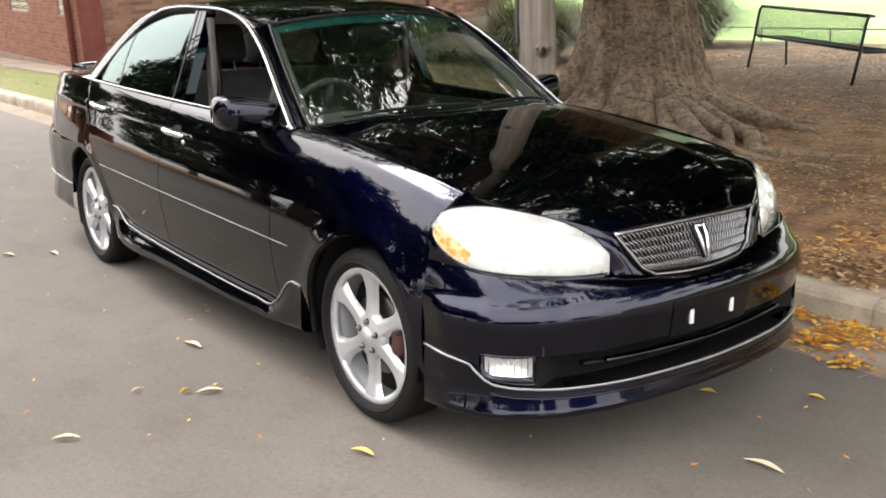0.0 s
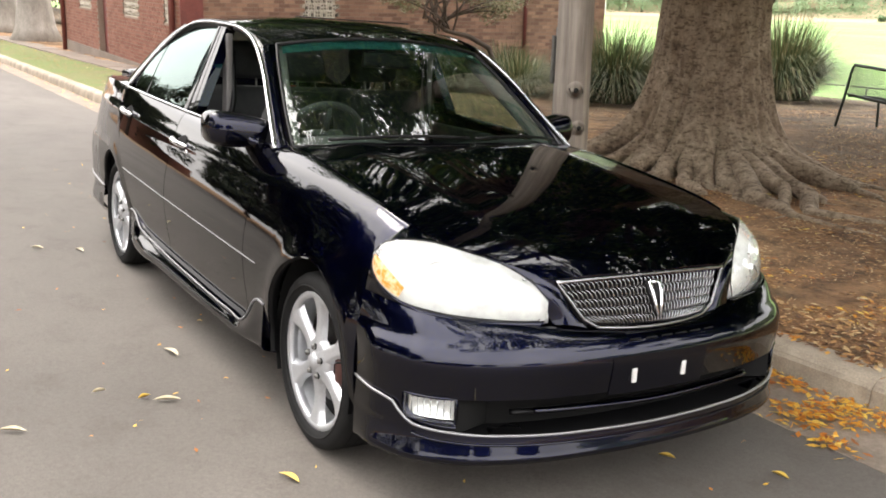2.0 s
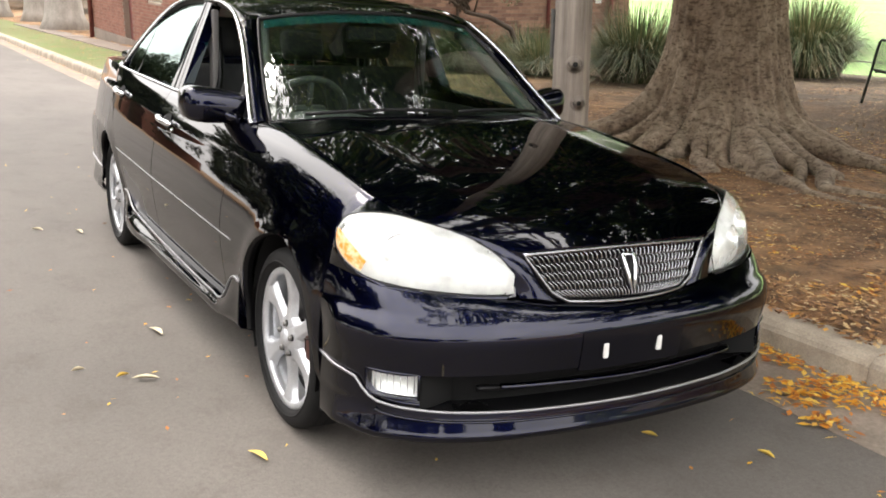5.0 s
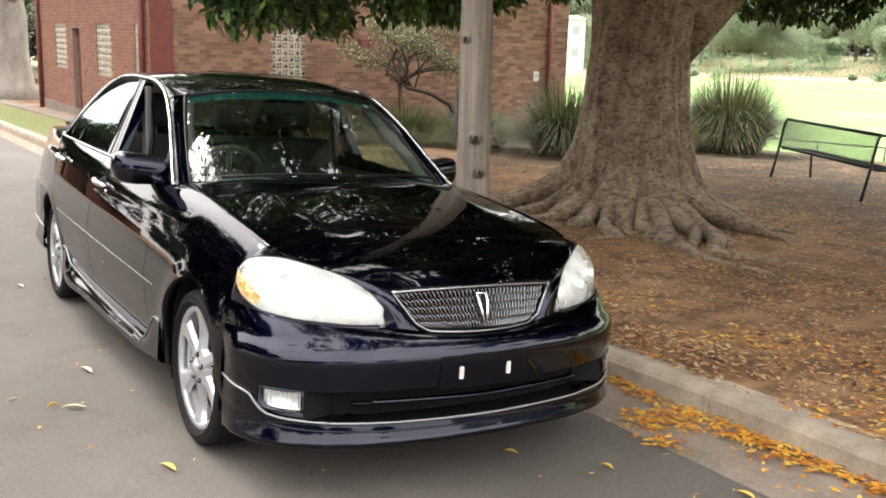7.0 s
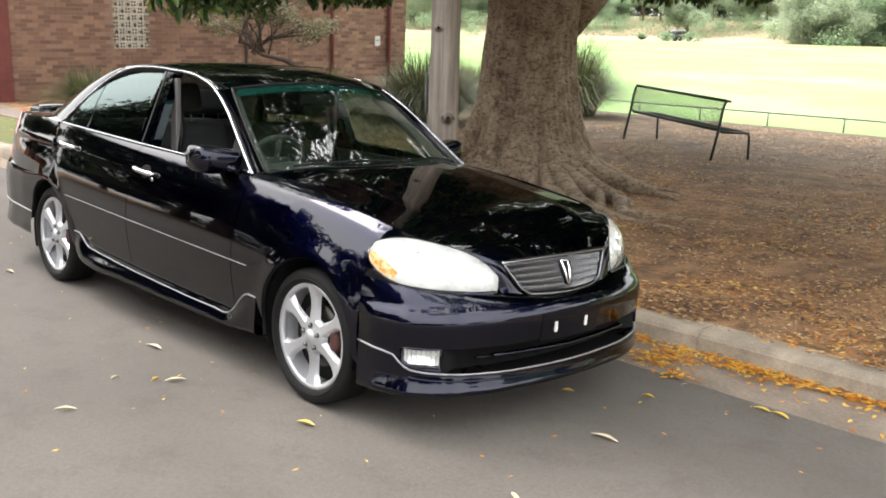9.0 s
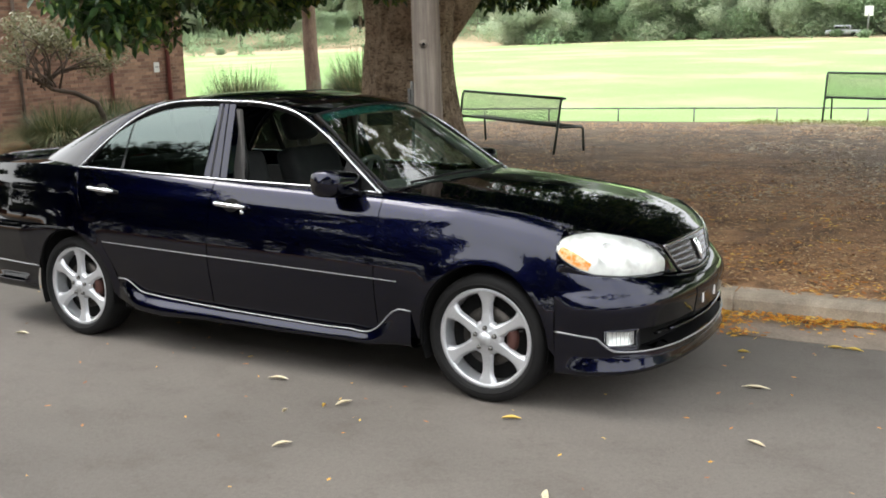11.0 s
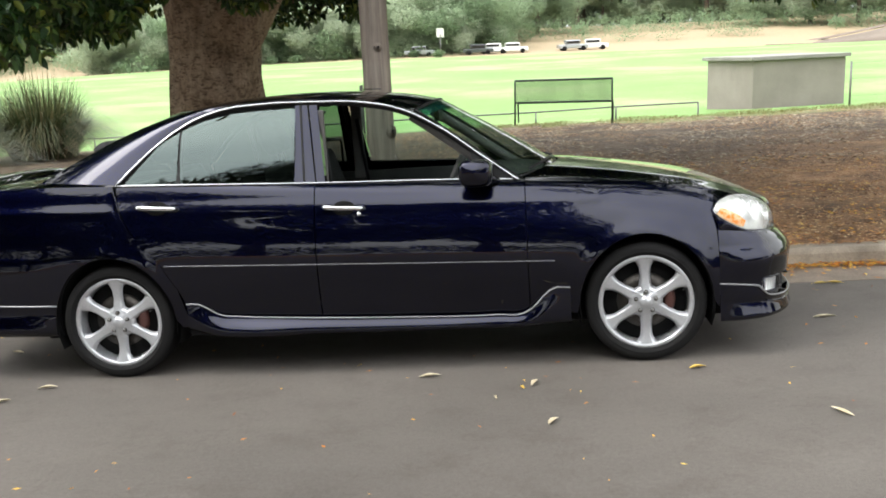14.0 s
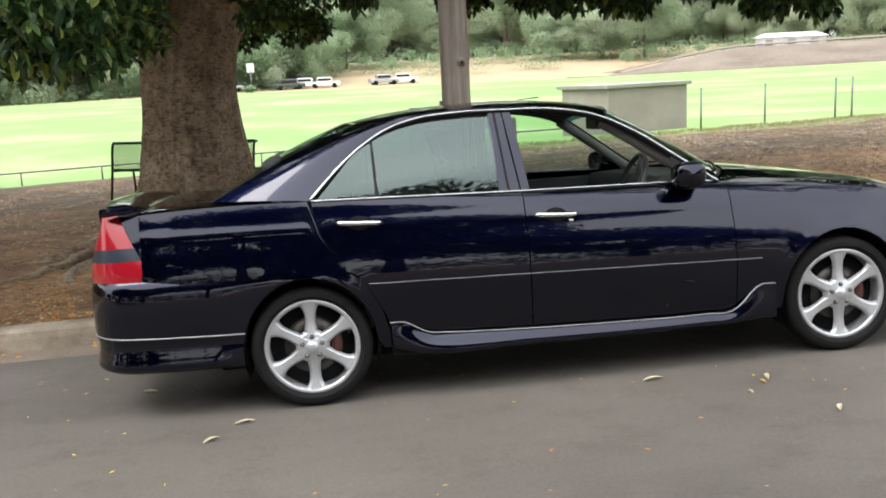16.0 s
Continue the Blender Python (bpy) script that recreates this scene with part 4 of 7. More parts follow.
badge = part("badge", tube_mesh("badge", [on_grille(0.5, 0.12, 0.012), on_grille(0.5, 0.45, 0.014), on_grille(0.5, 0.8, 0.012)], [0.03, 0.024, 0.01], 8, False, 0.3), PLASTIC, grille)
for k in (-1, 1):
    part("badge_bar", tube_mesh("badge_bar", [on_grille(0.5 + k * 0.03, 0.12, 0.022), on_grille(0.5 + k * 0.029, 0.32, 0.025), on_grille(0.5 + k * 0.02, 0.55, 0.025), on_grille(0.5 + k * 0.008, 0.8, 0.022)], [0.0065, 0.0065, 0.006, 0.004], 8), CHROME, badge, "chrome badge bar")
part("badge_bar", tube_mesh("badge_bar", [on_grille(0.472, 0.13, 0.022), on_grille(0.528, 0.13, 0.022)], 0.0045, 8), CHROME, badge, "chrome badge bar")

# rear: bumper, lamps, lid, spoiler
RPLAN = spline((-3.109, 0.822), (-3.35, 0.805), (-3.58, 0.782), (-3.75, 0.73), (-3.845, 0.62), (-3.89, 0.4), (-3.905, 0), (-3.89, -0.4), (-3.845, -0.62), (-3.75, -0.73), (-3.58, -0.782), (-3.35, -0.805), (-3.109, -0.822))


def rplan(u, out, z):
    p, q, c = RPLAN(max(u - 0.004, 0)), RPLAN(min(u + 0.004, 1)), RPLAN(u)
    t = q - p
    n = np.array((t[1], -t[0])) / np.linalg.norm(t)
    end = max(1 - mid(u) / 0.09, 0.0)
    out = out * (1 - end) + 0.002 * end if out > 0 else out
    # the front edge follows the wheel arch
    edge_x = -2.78 - ARCH * math.sqrt(max(1 - ((max(z, HUB) - HUB) / ARCH_UP) ** 2, 0)) * 1.004
    return (c[0] + n[0] * out + (edge_x + 3.109) * end, c[1] + n[1] * out, z)


ROUT = line((0.235, -0.05), (0.252, -0.004), (0.27, 0.012), (0.31, 0.008), (0.4, 0.0), (0.415, 0.004), (0.5, 0.01), (0.62, 0.01), (0.665, 0.004), (0.69, -0.004), (0.705, -0.016))
rb = part("rear_bumper", mesh_of("rear_bumper", *sheet(lambda u, v: rplan(u, ROUT(0.235 + 0.47 * v), 0.235 + 0.47 * v), 80, 26)), PAINT, car)
part("trim_line", tube_mesh("trim_line", [rplan(u, ROUT(0.41) + 0.004, 0.412 + 0.035 * mid(u)) for u in np.linspace(0, 1, 70)], 0.004, 6), TRIM_LINE, rb, "thin bright trim line")
part("rear_panel", mesh_of("rear_panel", *sheet(lambda u, v: (-3.855 + 0.03 * (2 * u - 1) ** 2 + 0.08 * v ** 3, (2 * u - 1) * (0.60 - 0.02 * v), 0.68 + 0.335 * v), 20, 10, True)), PAINT, car)
for s in (-1, 1):
    TF = spline((-3.685, 0.62, 1.03), (-3.63, 0.69, 0.92), (-3.583, 0.735, 0.83), (-3.565, 0.752, 0.79), (-3.57, 0.764, 0.74), (-3.582, 0.762, 0.692))
    TR = spline((-3.755, 0.57, 1.022), (-3.81, 0.575, 0.92), (-3.84, 0.58, 0.84), (-3.85, 0.58, 0.79), (-3.855, 0.58, 0.74), (-3.852, 0.58, 0.692))

    def tail(u, v, s=s, out=0.0):
        a, b = TF(v), TR(v)
        p = a + (b - a) * u
        k = 0.05 * math.sin(math.pi * u) + out
        n = np.array((-0.75, 0.66, 0.0))
        p = p + n * k
        return (p[0], s * p[1], p[2])
    tl = part("tail_lamp", mesh_of("tail_lamp", *sheet(lambda u, v: tail(u, 0.5 * v, s), 12, 10, s > 0)), RED, car, "red wraparound tail lamp")
    part("reverse_lens", mesh_of("reverse_lens", *sheet(lambda u, v: tail(u, 0.5 + 0.19 * v, s, -0.001), 12, 4, s > 0)), SMOKE, tl, "smoky grey lens band")
    part("lower_lens", mesh_of("lower_lens", *sheet(lambda u, v: tail(u, 0.69 + 0.31 * v, s), 12, 5, s > 0)), RED, tl, "red lower lens")
    # filler between the quarter panel and the lamp, up to the deck
    part("deck_corner", mesh_of("deck_corner", *sheet(lambda u, v, s=s: (-3.2 - 0.53 * u, s * (width_at(-3.2 - 0.53 * u, BELT(-3.2 - 0.53 * u)) * (1 - v) + (0.585 - 0.0 * u) * v), BELT(-3.2 - 0.53 * u) + 0.012 * math.sin(math.pi * v / 2)), 12, 5, s < 0)), PAINT, car)

    def quarter_end(u, v, s=s):
        z = 0.69 + (1.028 - 0.69) * v
        f = TF((1.03 - z) / 0.338)
        a = np.array((-3.565, width_at(-3.565, z), z))
        p = a + (np.array((f[0], f[1], z)) - a) * u
        return (p[0], s * p[1], p[2])
    part("quarter_end", mesh_of("quarter_end", *sheet(quarter_end, 6, 14, s < 0)), PAINT, car)
DECK_Z = line((-3.82, 1.018), (-3.6, 1.045), (-3.3, 1.055), (-3.15, 1.06))
part("boot_lid", rimmed("boot_lid", lambda u, v: (lambda x, w: (x, w * 0.582, DECK_Z(x) - 0.004 * abs(w) ** 3))(-3.21 - 0.57 * u, 2 * v - 1), 16, 16, True, 0.03, (0, 0, -1)), PAINT, car)
sp = part("rear_spoiler", rimmed("rear_spoiler", lambda u, v: (lambda w: (-3.61 - 0.2 * u + 0.06 * w * w, w * 0.54, 1.056 + 0.016 * math.sin(u * 2.6) + 0.018 * u - 0.012 * abs(w) ** 6))(2 * v - 1), 8, 40, True, 0.014, (0, 0, -1)), PAINT, car, "raised boot-lid wing")
part("spoiler_underside", mesh_of("spoiler_underside", *sheet(lambda u, v: (lambda w: (-3.61 - 0.2 * u + 0.06 * w * w, w * 0.54, 1.042 + 0.016 * u - 0.012 * abs(w) ** 6))(2 * v - 1), 6, 30)), PAINT, sp)
for s in (-1, 1):
    part("spoiler_foot", box_mesh("spoiler_foot", -3.795, -3.6, s * 0.512 - 0.045, s * 0.512 + 0.045, 1.0, 1.064, bevel=0.018), PAINT, sp)

# greenhouse
def side_y(z, x=-0.6):
    return 0.705 - (z - 0.965) * 0.335 + 0.078 * rearward(x) * min(max(1 - (z - 0.965) / 0.44, 0.0), 1.0)


ARC = spline((-2.728, side_y(1.032, -2.728), 1.032), (-2.63, side_y(1.128, -2.63), 1.128), (-2.52, side_y(1.225, -2.52), 1.225), (-2.42, side_y(1.295, -2.42), 1.295), (-2.32, side_y(1.348, -2.32), 1.348), (-2.17, side_y(1.392, -2.17), 1.392), (-1.96, side_y(1.409, -1.96), 1.409), (-1.69, side_y(1.405, -1.69), 1.405), (-1.42, side_y(1.388, -1.42), 1.388), (-1.22, side_y(1.343, -1.22), 1.343), (-1.02, side_y(1.242, -1.02), 1.242), (-0.80, side_y(1.085, -0.80), 1.085), (-0.615, side_y(0.951, -0.615), 0.951))
WS_SIDE = spline((-0.615, 0.64, 0.957), (-0.74, 0.615, 1.045), (-0.9, 0.578, 1.16), (-1.04, 0.541, 1.26), (-1.145, 0.508, 1.33))
RW_SIDE = spline((-2.44, 0.5, 1.383), (-2.64, 0.53, 1.32), (-2.85, 0.562, 1.235), (-3.05, 0.593, 1.14), (-3.215, 0.618, 1.055))
ROOF_EDGE = spline((-1.145, 0.508, 1.33), (-1.28, 0.548, 1.366), (-1.45, 0.565, 1.396), (-1.69, 0.568, 1.416), (-1.96, 0.566, 1.42), (-2.17, 0.556, 1.407), (-2.33, 0.532, 1.393), (-2.44, 0.5, 1.383))
ROOF_MID = line((-2.55, 1.392), (-2.45, 1.41), (-2.3, 1.432), (-2.1, 1.45), (-1.86, 1.459), (-1.6, 1.454), (-1.4, 1.438), (-1.2, 1.41), (-1.06, 1.376))


def roof(u, v):
    w = 2 * v - 1
    e = ROOF_EDGE(u)
    c0, c1 = -1.062, -2.52
    x = e[0] * w * w + (c0 + (c1 - c0) * u) * (1 - w * w)
    zc = ROOF_MID(x)
    return (x, w * e[1], e[2] + (zc - e[2]) * (1 - abs(w) ** 2.4))


part("roof", mesh_of("roof", *sheet(roof, 36, 30, True)), PAINT, car)


def screen(u, v, off=0.0):
    w = 2 * v - 1
    e = WS_SIDE(u)
    c = np.array((-0.415 - 0.647 * u, 0, 0.985 + 0.391 * u + 0.012 * math.sin(math.pi * u)))
    k = abs(w) ** 2.2
    return (c[0] + (e[0] - c[0]) * k - off * 0.5, w * e[1], c[2] + (e[2] - c[2]) * k - off)


ws = part("windscreen", mesh_of("windscreen", *sheet(screen, 24, 30)), GLASS_FRONT, car, "large windscreen with a green shade band")
ws.visible_shadow = False
part("windscreen_seal", tube_mesh("windscreen_seal", [screen(0, v) for v in np.linspace(0, 1, 30)] + [screen(u, 1) for u in np.linspace(0.03, 0.97, 20)] + [screen(1, v) for v in np.linspace(1, 0, 30)] + [screen(u, 0) for u in np.linspace(0.97, 0.03, 20)], 0.008, 6, True), PLASTIC, ws)
band_glass = glass("green_tint_strip", (0.12, 0.4, 0.36), 1.7)
bn = band_glass.node_tree
bd = node(band_glass, "ShaderNodeBsdfDiffuse", Color=(0.02, 0.12, 0.11, 1))
bmix = node(band_glass, "ShaderNodeMixShader", Fac=0.3)
bn.links.new(bn.nodes["Mix Shader"].outputs[0], bmix.inputs[1])
bn.links.new(bd.outputs[0], bmix.inputs[2])
bn.links.new(bmix.outputs[0], bn.nodes["Material Output"].inputs[0])
part("shade_band", mesh_of("shade_band", *sheet(lambda u, v: screen(0.9 + 0.09 * u, 0.02 + 0.96 * v, 0.004), 4, 24)), band_glass, ws, "green tinted strip").visible_shadow = False


part("inspection_label", mesh_of("inspection_label", *sheet(lambda u, v: screen(0.93 + 0.03 * u, 0.925 + 0.028 * v, 0.003), 2, 2)), WHITE, ws, "small blank white label")


def rear_screen(u, v):
    w = 2 * v - 1
    e = RW_SIDE(u)
    c = np.array((-2.52 - 0.72 * u, 0, 1.40 - 0.345 * u + 0.03 * math.sin(math.pi * u)))
    k = abs(w) ** 2.2
    return (c[0] + (e[0] - c[0]) * k, w * e[1], c[2] + (e[2] - c[2]) * k)


rs = part("rear_screen", mesh_of("rear_screen", *sheet(rear_screen, 20, 24, True)), GLASS_SIDE, car, "dark tinted rear screen")
rs.visible_shadow = False
part("cowl", mesh_of("cowl", *sheet(lambda u, v: (lambda w: (-0.40 - 0.19 * abs(w) ** 2.2 - 0.06 * u + 0.01, w * 0.635, 0.965 - 0.012 * abs(w) ** 2 - 0.01 * math.sin(math.pi * u)))(2 * v - 1), 4, 24)), PLASTIC, car)
for y0, y1 in ((-0.52, 0.05), (0.08, 0.6)):
    part("wiper", tube_mesh("wiper", [screen(0.03 + 0.02 * math.sin(3 * k), 0.5 + (y0 + (y1 - y0) * k) / 1.27, -0.012) for k in np.linspace(0, 1, 10)], 0.007, 6), PLASTIC, ws, "parked wiper arm")
for s in (-1, 1):
    def pillar_a(u, v, s=s):
        a = WS_SIDE(u)
        b = ARC(1.0 - 0.275 * u)
        p = a + (b - a) * v + np.array((0.3, 0.3, 0.4)) * 0.014 * math.sin(math.pi * v)
        return (p[0], s * p[1], p[2])
    part("windscreen_pillar", mesh_of("windscreen_pillar", *sheet(pillar_a, 20, 6, s < 0)), PAINT, car)

    def rail(u, v, s=s):
        a = ROOF_EDGE(u * 0.985)
        b = ARC(0.725 + (0.275 - 0.725) * u)
        p = a + (b - a) * v + np.array((0, 0.6, 0.6)) * 0.012 * math.sin(math.pi * v)
        return (p[0], s * p[1], p[2])
    part("roof_rail", mesh_of("roof_rail", *sheet(rail, 30, 5, s < 0)), PAINT, car)

    def pillar_c(u, v, s=s):
        # u from the side window to the rear screen, v from the roof down to the shoulder
        a = ARC(0.275 * (1 - v))
        b = RW_SIDE(v)
        p = a + (b - a) * u + np.array((0, 1, 0.25)) * (0.026 * math.sin(math.pi * u))
        return (p[0], s * p[1], p[2])
    part("rear_pillar", mesh_of("rear_pillar", *sheet(pillar_c, 14, 24, s > 0)), PAINT, car)

    def haunch(u, v, s=s):
        # between the shoulder line and the foot of the rear pillar
        a = ARC(0.0)
        b = RW_SIDE(1.0)
        t = a + (b - a) * u + np.array((0, 1, 0.25)) * 0.026 * math.sin(math.pi * u)
        x = -2.722 - 0.50 * u
        q = np.array((x, width_at(x, BELT(x)), BELT(x)))
        p = q + (t - q) * v
        return (p[0], s * p[1], p[2])
    part("rear_shoulder", mesh_of("rear_shoulder", *sheet(haunch, 14, 4, s < 0)), PAINT, car)
    # bright window surround
    part("window_surround", tube_mesh("window_surround", [(lambda p: (p[0], s * (p[1] + 0.006), p[2]))(ARC(u)) for u in np.linspace(0, 1, 80)], 0.0098, 8, False, 0.8), SURROUND, car, "chrome window surround")
    part("belt_moulding", tube_mesh("belt_moulding", [(x, s * (width_at(x, BELT(x)) + 0.004), BELT(x) + 0.002) for x in np.linspace(-2.72, -0.62, 40)], 0.0062, 8), SURROUND, car, "chrome belt moulding")

    def in_window(x, z):
        return (x, s * (side_y(z, x) - 0.022 + 0.03 * math.sin(math.pi * min(max((z - 0.96) / 0.45, 0), 1))), z)
    # the arch's height over x
    us = np.linspace(0, 1, 400)
    ap = np.array([ARC(u) for u in us])
    arc_z = lambda x: float(np.interp(x, ap[:, 0], ap[:, 2]))

    def pane(name, x0, x1, mat, lean0=0.0, lean1=0.0, n=14):
        def f(u, v):
            xb = x0 + (x1 - x0) * u
            xt = (x0 + lean0) + (x1 + lean1 - x0 - lean0) * u
            zb = BELT(xb) + 0.004
            zt = arc_z(xt) - 0.008
            x = xb + (xt - xb) * v
            return in_window(x, zb + (zt - zb) * v)
        o = part(name, mesh_of(name, *sheet(f, n, 10, s > 0)), mat, rd if name != "front_glass" else fd)
        o.visible_shadow = False
        return o
    rd = [o for o in car.children if o.name.startswith("rear_door")][0 if s < 0 else 1]
    fd = [o for o in car.children if o.name.startswith("front_door")][0 if s < 0 else 1]
    tagged(pane("rear_glass", -1.775, -2.385, GLASS_SIDE, 0.0, -0.005), "dark tinted rear door window")
    tagged(pane("quarter_glass", -2.40, -2.69, GLASS_SIDE, -0.002, 0.19), "small tinted quarter window")
    if s > 0:
        tagged(pane("front_glass", -0.66, -1.614, GLASS_FRONT, -0.24, -0.05), "tinted front door window")

    def post(name, x0, x1, lean, mat, owner, out=0.0, thick=0.03, lean_end=None):
        def f(u, v):
            x = x0 + (x1 - x0) * u + (lean + ((lean if lean_end is None else lean_end) - lean) * u) * v
            zb, zt = BELT(x) - 0.005, arc_z(x) - 0.004
            z = zb + (zt - zb) * v
            return (x, s * (side_y(z, x) + out - 0.004), z)
        return part(name, rimmed(name, f, 3, 10, s < 0, thick, (0, -s, 0)), mat, owner)
    post("door_frame", -1.612, -1.655, -0.05, PAINT, fd, 0.0, 0.05)
    post("door_frame", -1.664, -1.772, -0.05, PAINT, rd, 0.0, 0.05, -0.006)
    post("pillar_seal", -1.715, -1.727, -0.028, PLASTIC, rd, 0.0025, 0.02)
    post("window_divider", -2.382, -2.402, -0.004, PLASTIC, rd, 0.002)
    # inner edge of the window openings
    for u0, u1, owner in ((0.55, 0.985, fd), (0.02, 0.535, rd)):
        part("window_channel", tube_mesh("window_channel", [(lambda p: (p[0], s * (p[1] - 0.012), p[2] - 0.012))(ARC(u)) for u in np.linspace(u0, u1, 40)], 0.016, 6), PLASTIC, owner)
    # mirror
    def shell(u, v, s=s):
        # boxy housing with rounded ends: u from the door outwards, v round the section
        k = u
        rx = 0.085 * (1 - abs(2 * k - 1) ** 5) ** 0.4 * (0.72 + 0.28 * k) + 0.004
        rz = 0.067 * (1 - abs(2 * k - 1) ** 6) ** 0.4 * (0.8 + 0.2 * min(k * 1.6, 1)) + 0.003
        a = 2 * math.pi * v
        ca, sa = math.cos(a), math.sin(a)
        x = rx * math.copysign(abs(ca) ** 0.6, ca)
        z = rz * math.copysign(abs(sa) ** 0.6, sa)
        return (-0.795 + x - 0.035 * k, s * (0.665 + (0.265 if s < 0 else 0.185) * k), 0.99 + 0.022 * k + z)
    mroot = part("door_mirror", mesh_of("door_mirror", *sheet(shell, 24, 28, s > 0)), PAINT, fd, "body-coloured door mirror")
    part("mirror_glass", box_mesh("mirror_glass", -0.888, -0.88, min(s * 0.775, s * (0.9 if s < 0 else 0.83)), max(s * 0.775, s * (0.9 if s < 0 else 0.83)), 0.96, 1.05, bevel=0.002), CHROME, mroot)
    part("mirror_foot", mesh_of("mirror_foot", *tube([(-0.785, s * 0.78, 0.985), (-0.77, s * 0.745, 0.965), (-0.755, s * 0.71, 0.95)], [0.04, 0.05, 0.055], 12, False, 0.5)), PAINT, mroot)
    part("sail_panel", mesh_of("sail_panel", [(-0.64, s * (side_y(0.955) + 0.001), 0.958), (-0.86, s * (side_y(0.965) + 0.001), 0.968), (-0.85, s * (side_y(1.09) + 0.001), 1.1)], [(0, 1, 2) if s > 0 else (2, 1, 0)], False), PLASTIC, fd)

part("sunroof_seam", tube_mesh("sunroof_seam", [(x, y, 1.452 + 0.004) for x, y in ((-1.45, -0.3), (-1.45, 0.3))], 0.003, 4), PLASTIC, car)

# wheels
def wheel(a, s):
    w = part("wheel", spun("wheel", [(0.225, 0.10), (0.232, 0.0), (0.226, -0.06), (0.219, -0.075), (0.228, -0.083), (0.243, -0.086), (0.246, -0.08), (0.24, -0.072)], 64), ALLOY, car, "six-spoke silver alloy wheel", Matrix.Translation((a, s * 0.715, HUB)) @ (pose(0, 0, 0) if s < 0 else pose(0, 0, 0, 0, 0, 180)) @ Matrix.Scale(R_TYRE / 0.3126, 4))
    prof = [(0.24, -0.075), (0.25, -0.092), (0.268, -0.1), (0.288, -0.097), (0.302, -0.088), (0.3105, -0.07), (0.312, -0.03), (0.312, 0.03), (0.3105, 0.08), (0.302, 0.1), (0.27, 0.11), (0.235, 0.1)]
    tyre = part("tyre", spun("tyre", prof, 72), RUBBER, w, "worn black low-profile tyre")
    for y in (-0.055, -0.018, 0.018, 0.055):
        part("tread_groove", spun("tread_groove", [(0.3126, y - 0.004), (0.3128, y), (0.3126, y + 0.004)], 64), UNDER, tyre)
    part("sidewall_rib", spun("sidewall_rib", [(0.262, -0.0995), (0.264, -0.1025), (0.267, -0.1025), (0.269, -0.1)], 64), RUBBER, tyre)
    part("barrel", spun("barrel", [(0.232, -0.07), (0.222, -0.03), (0.216, 0.06), (0.22, 0.1)], 48), ALLOY, w)
    for k in range(6):
        t = math.pi / 2 + k * math.pi / 3

        def spoke(u, v, t=t):
            r = 0.028 + 0.202 * u
            wd = 0.0255 + 0.009 * u * u + 0.016 * max(0.5 - u, 0) / 0.5 + 0.034 * (max(u - 0.68, 0) / 0.32) ** 2
            b = 2 * v - 1
            y = -0.082 + 0.014 * (1 - u) * u * 4 - 0.006 * (1 - u) + 0.022 * (max(abs(b) - 0.6, 0) / 0.4) ** 1.5
            return (r * math.cos(t) - b * wd * math.sin(t), y, r * math.sin(t) + b * wd * math.cos(t))
        part("spoke", mesh_of("spoke", *sheet(spoke, 14, 10, False)), ALLOY, w)
    part("hub", spun("hub", [(0.001, -0.094), (0.028, -0.094), (0.032, -0.088), (0.036, -0.0835), (0.062, -0.0805), (0.072, -0.077), (0.082, -0.071), (0.088, -0.05)], 32), ALLOY, w)
    part("centre_cap", spun("centre_cap", [(0.001, -0.099), (0.022, -0.098), (0.027, -0.093)], 24), ALLOY, w)
    for k in range(5):
        t = math.pi / 2 + k * 2 * math.pi / 5
        c = (0.053 * math.cos(t), -0.08, 0.053 * math.sin(t))
        part("lug_nut", tube_mesh("lug_nut", [c, (c[0], -0.094, c[2])], 0.0095, 6), STEEL, w)
        # dark disc on the hub face stands in for a shaded hole
        part("lug_hole", tube_mesh("lug_hole", [c, (c[0], -0.0842, c[2])], 0.0118, 12), UNDER, w)
    part("brake_disc", spun("brake_disc", [(0.06, -0.02), (0.075, -0.028), (0.145, -0.028), (0.145, -0.012), (0.06, -0.012)], 40), IRON, w)
    part("brake_drum_shield", spun("brake_drum_shield", [(0.02, 0.0), (0.215, 0.0), (0.215, 0.02)], 32), UNDER, w)
    cal = [(0.125 * math.cos(t), -0.03, 0.125 * math.sin(t)) for t in np.linspace(-0.4, 0.7, 8)]
    part("caliper", tube_mesh("caliper", cal, [0.018] + [0.03] * 6 + [0.018], 8), CALIPER, w)
    part("valve_stem", tube_mesh("valve_stem", [(0.2, -0.075, 0.06), (0.185, -0.09, 0.056)], 0.004, 6), RUBBER, w)
    return w


for a in AXLES:
    for s in (-1, 1):
        wheel(a, s)

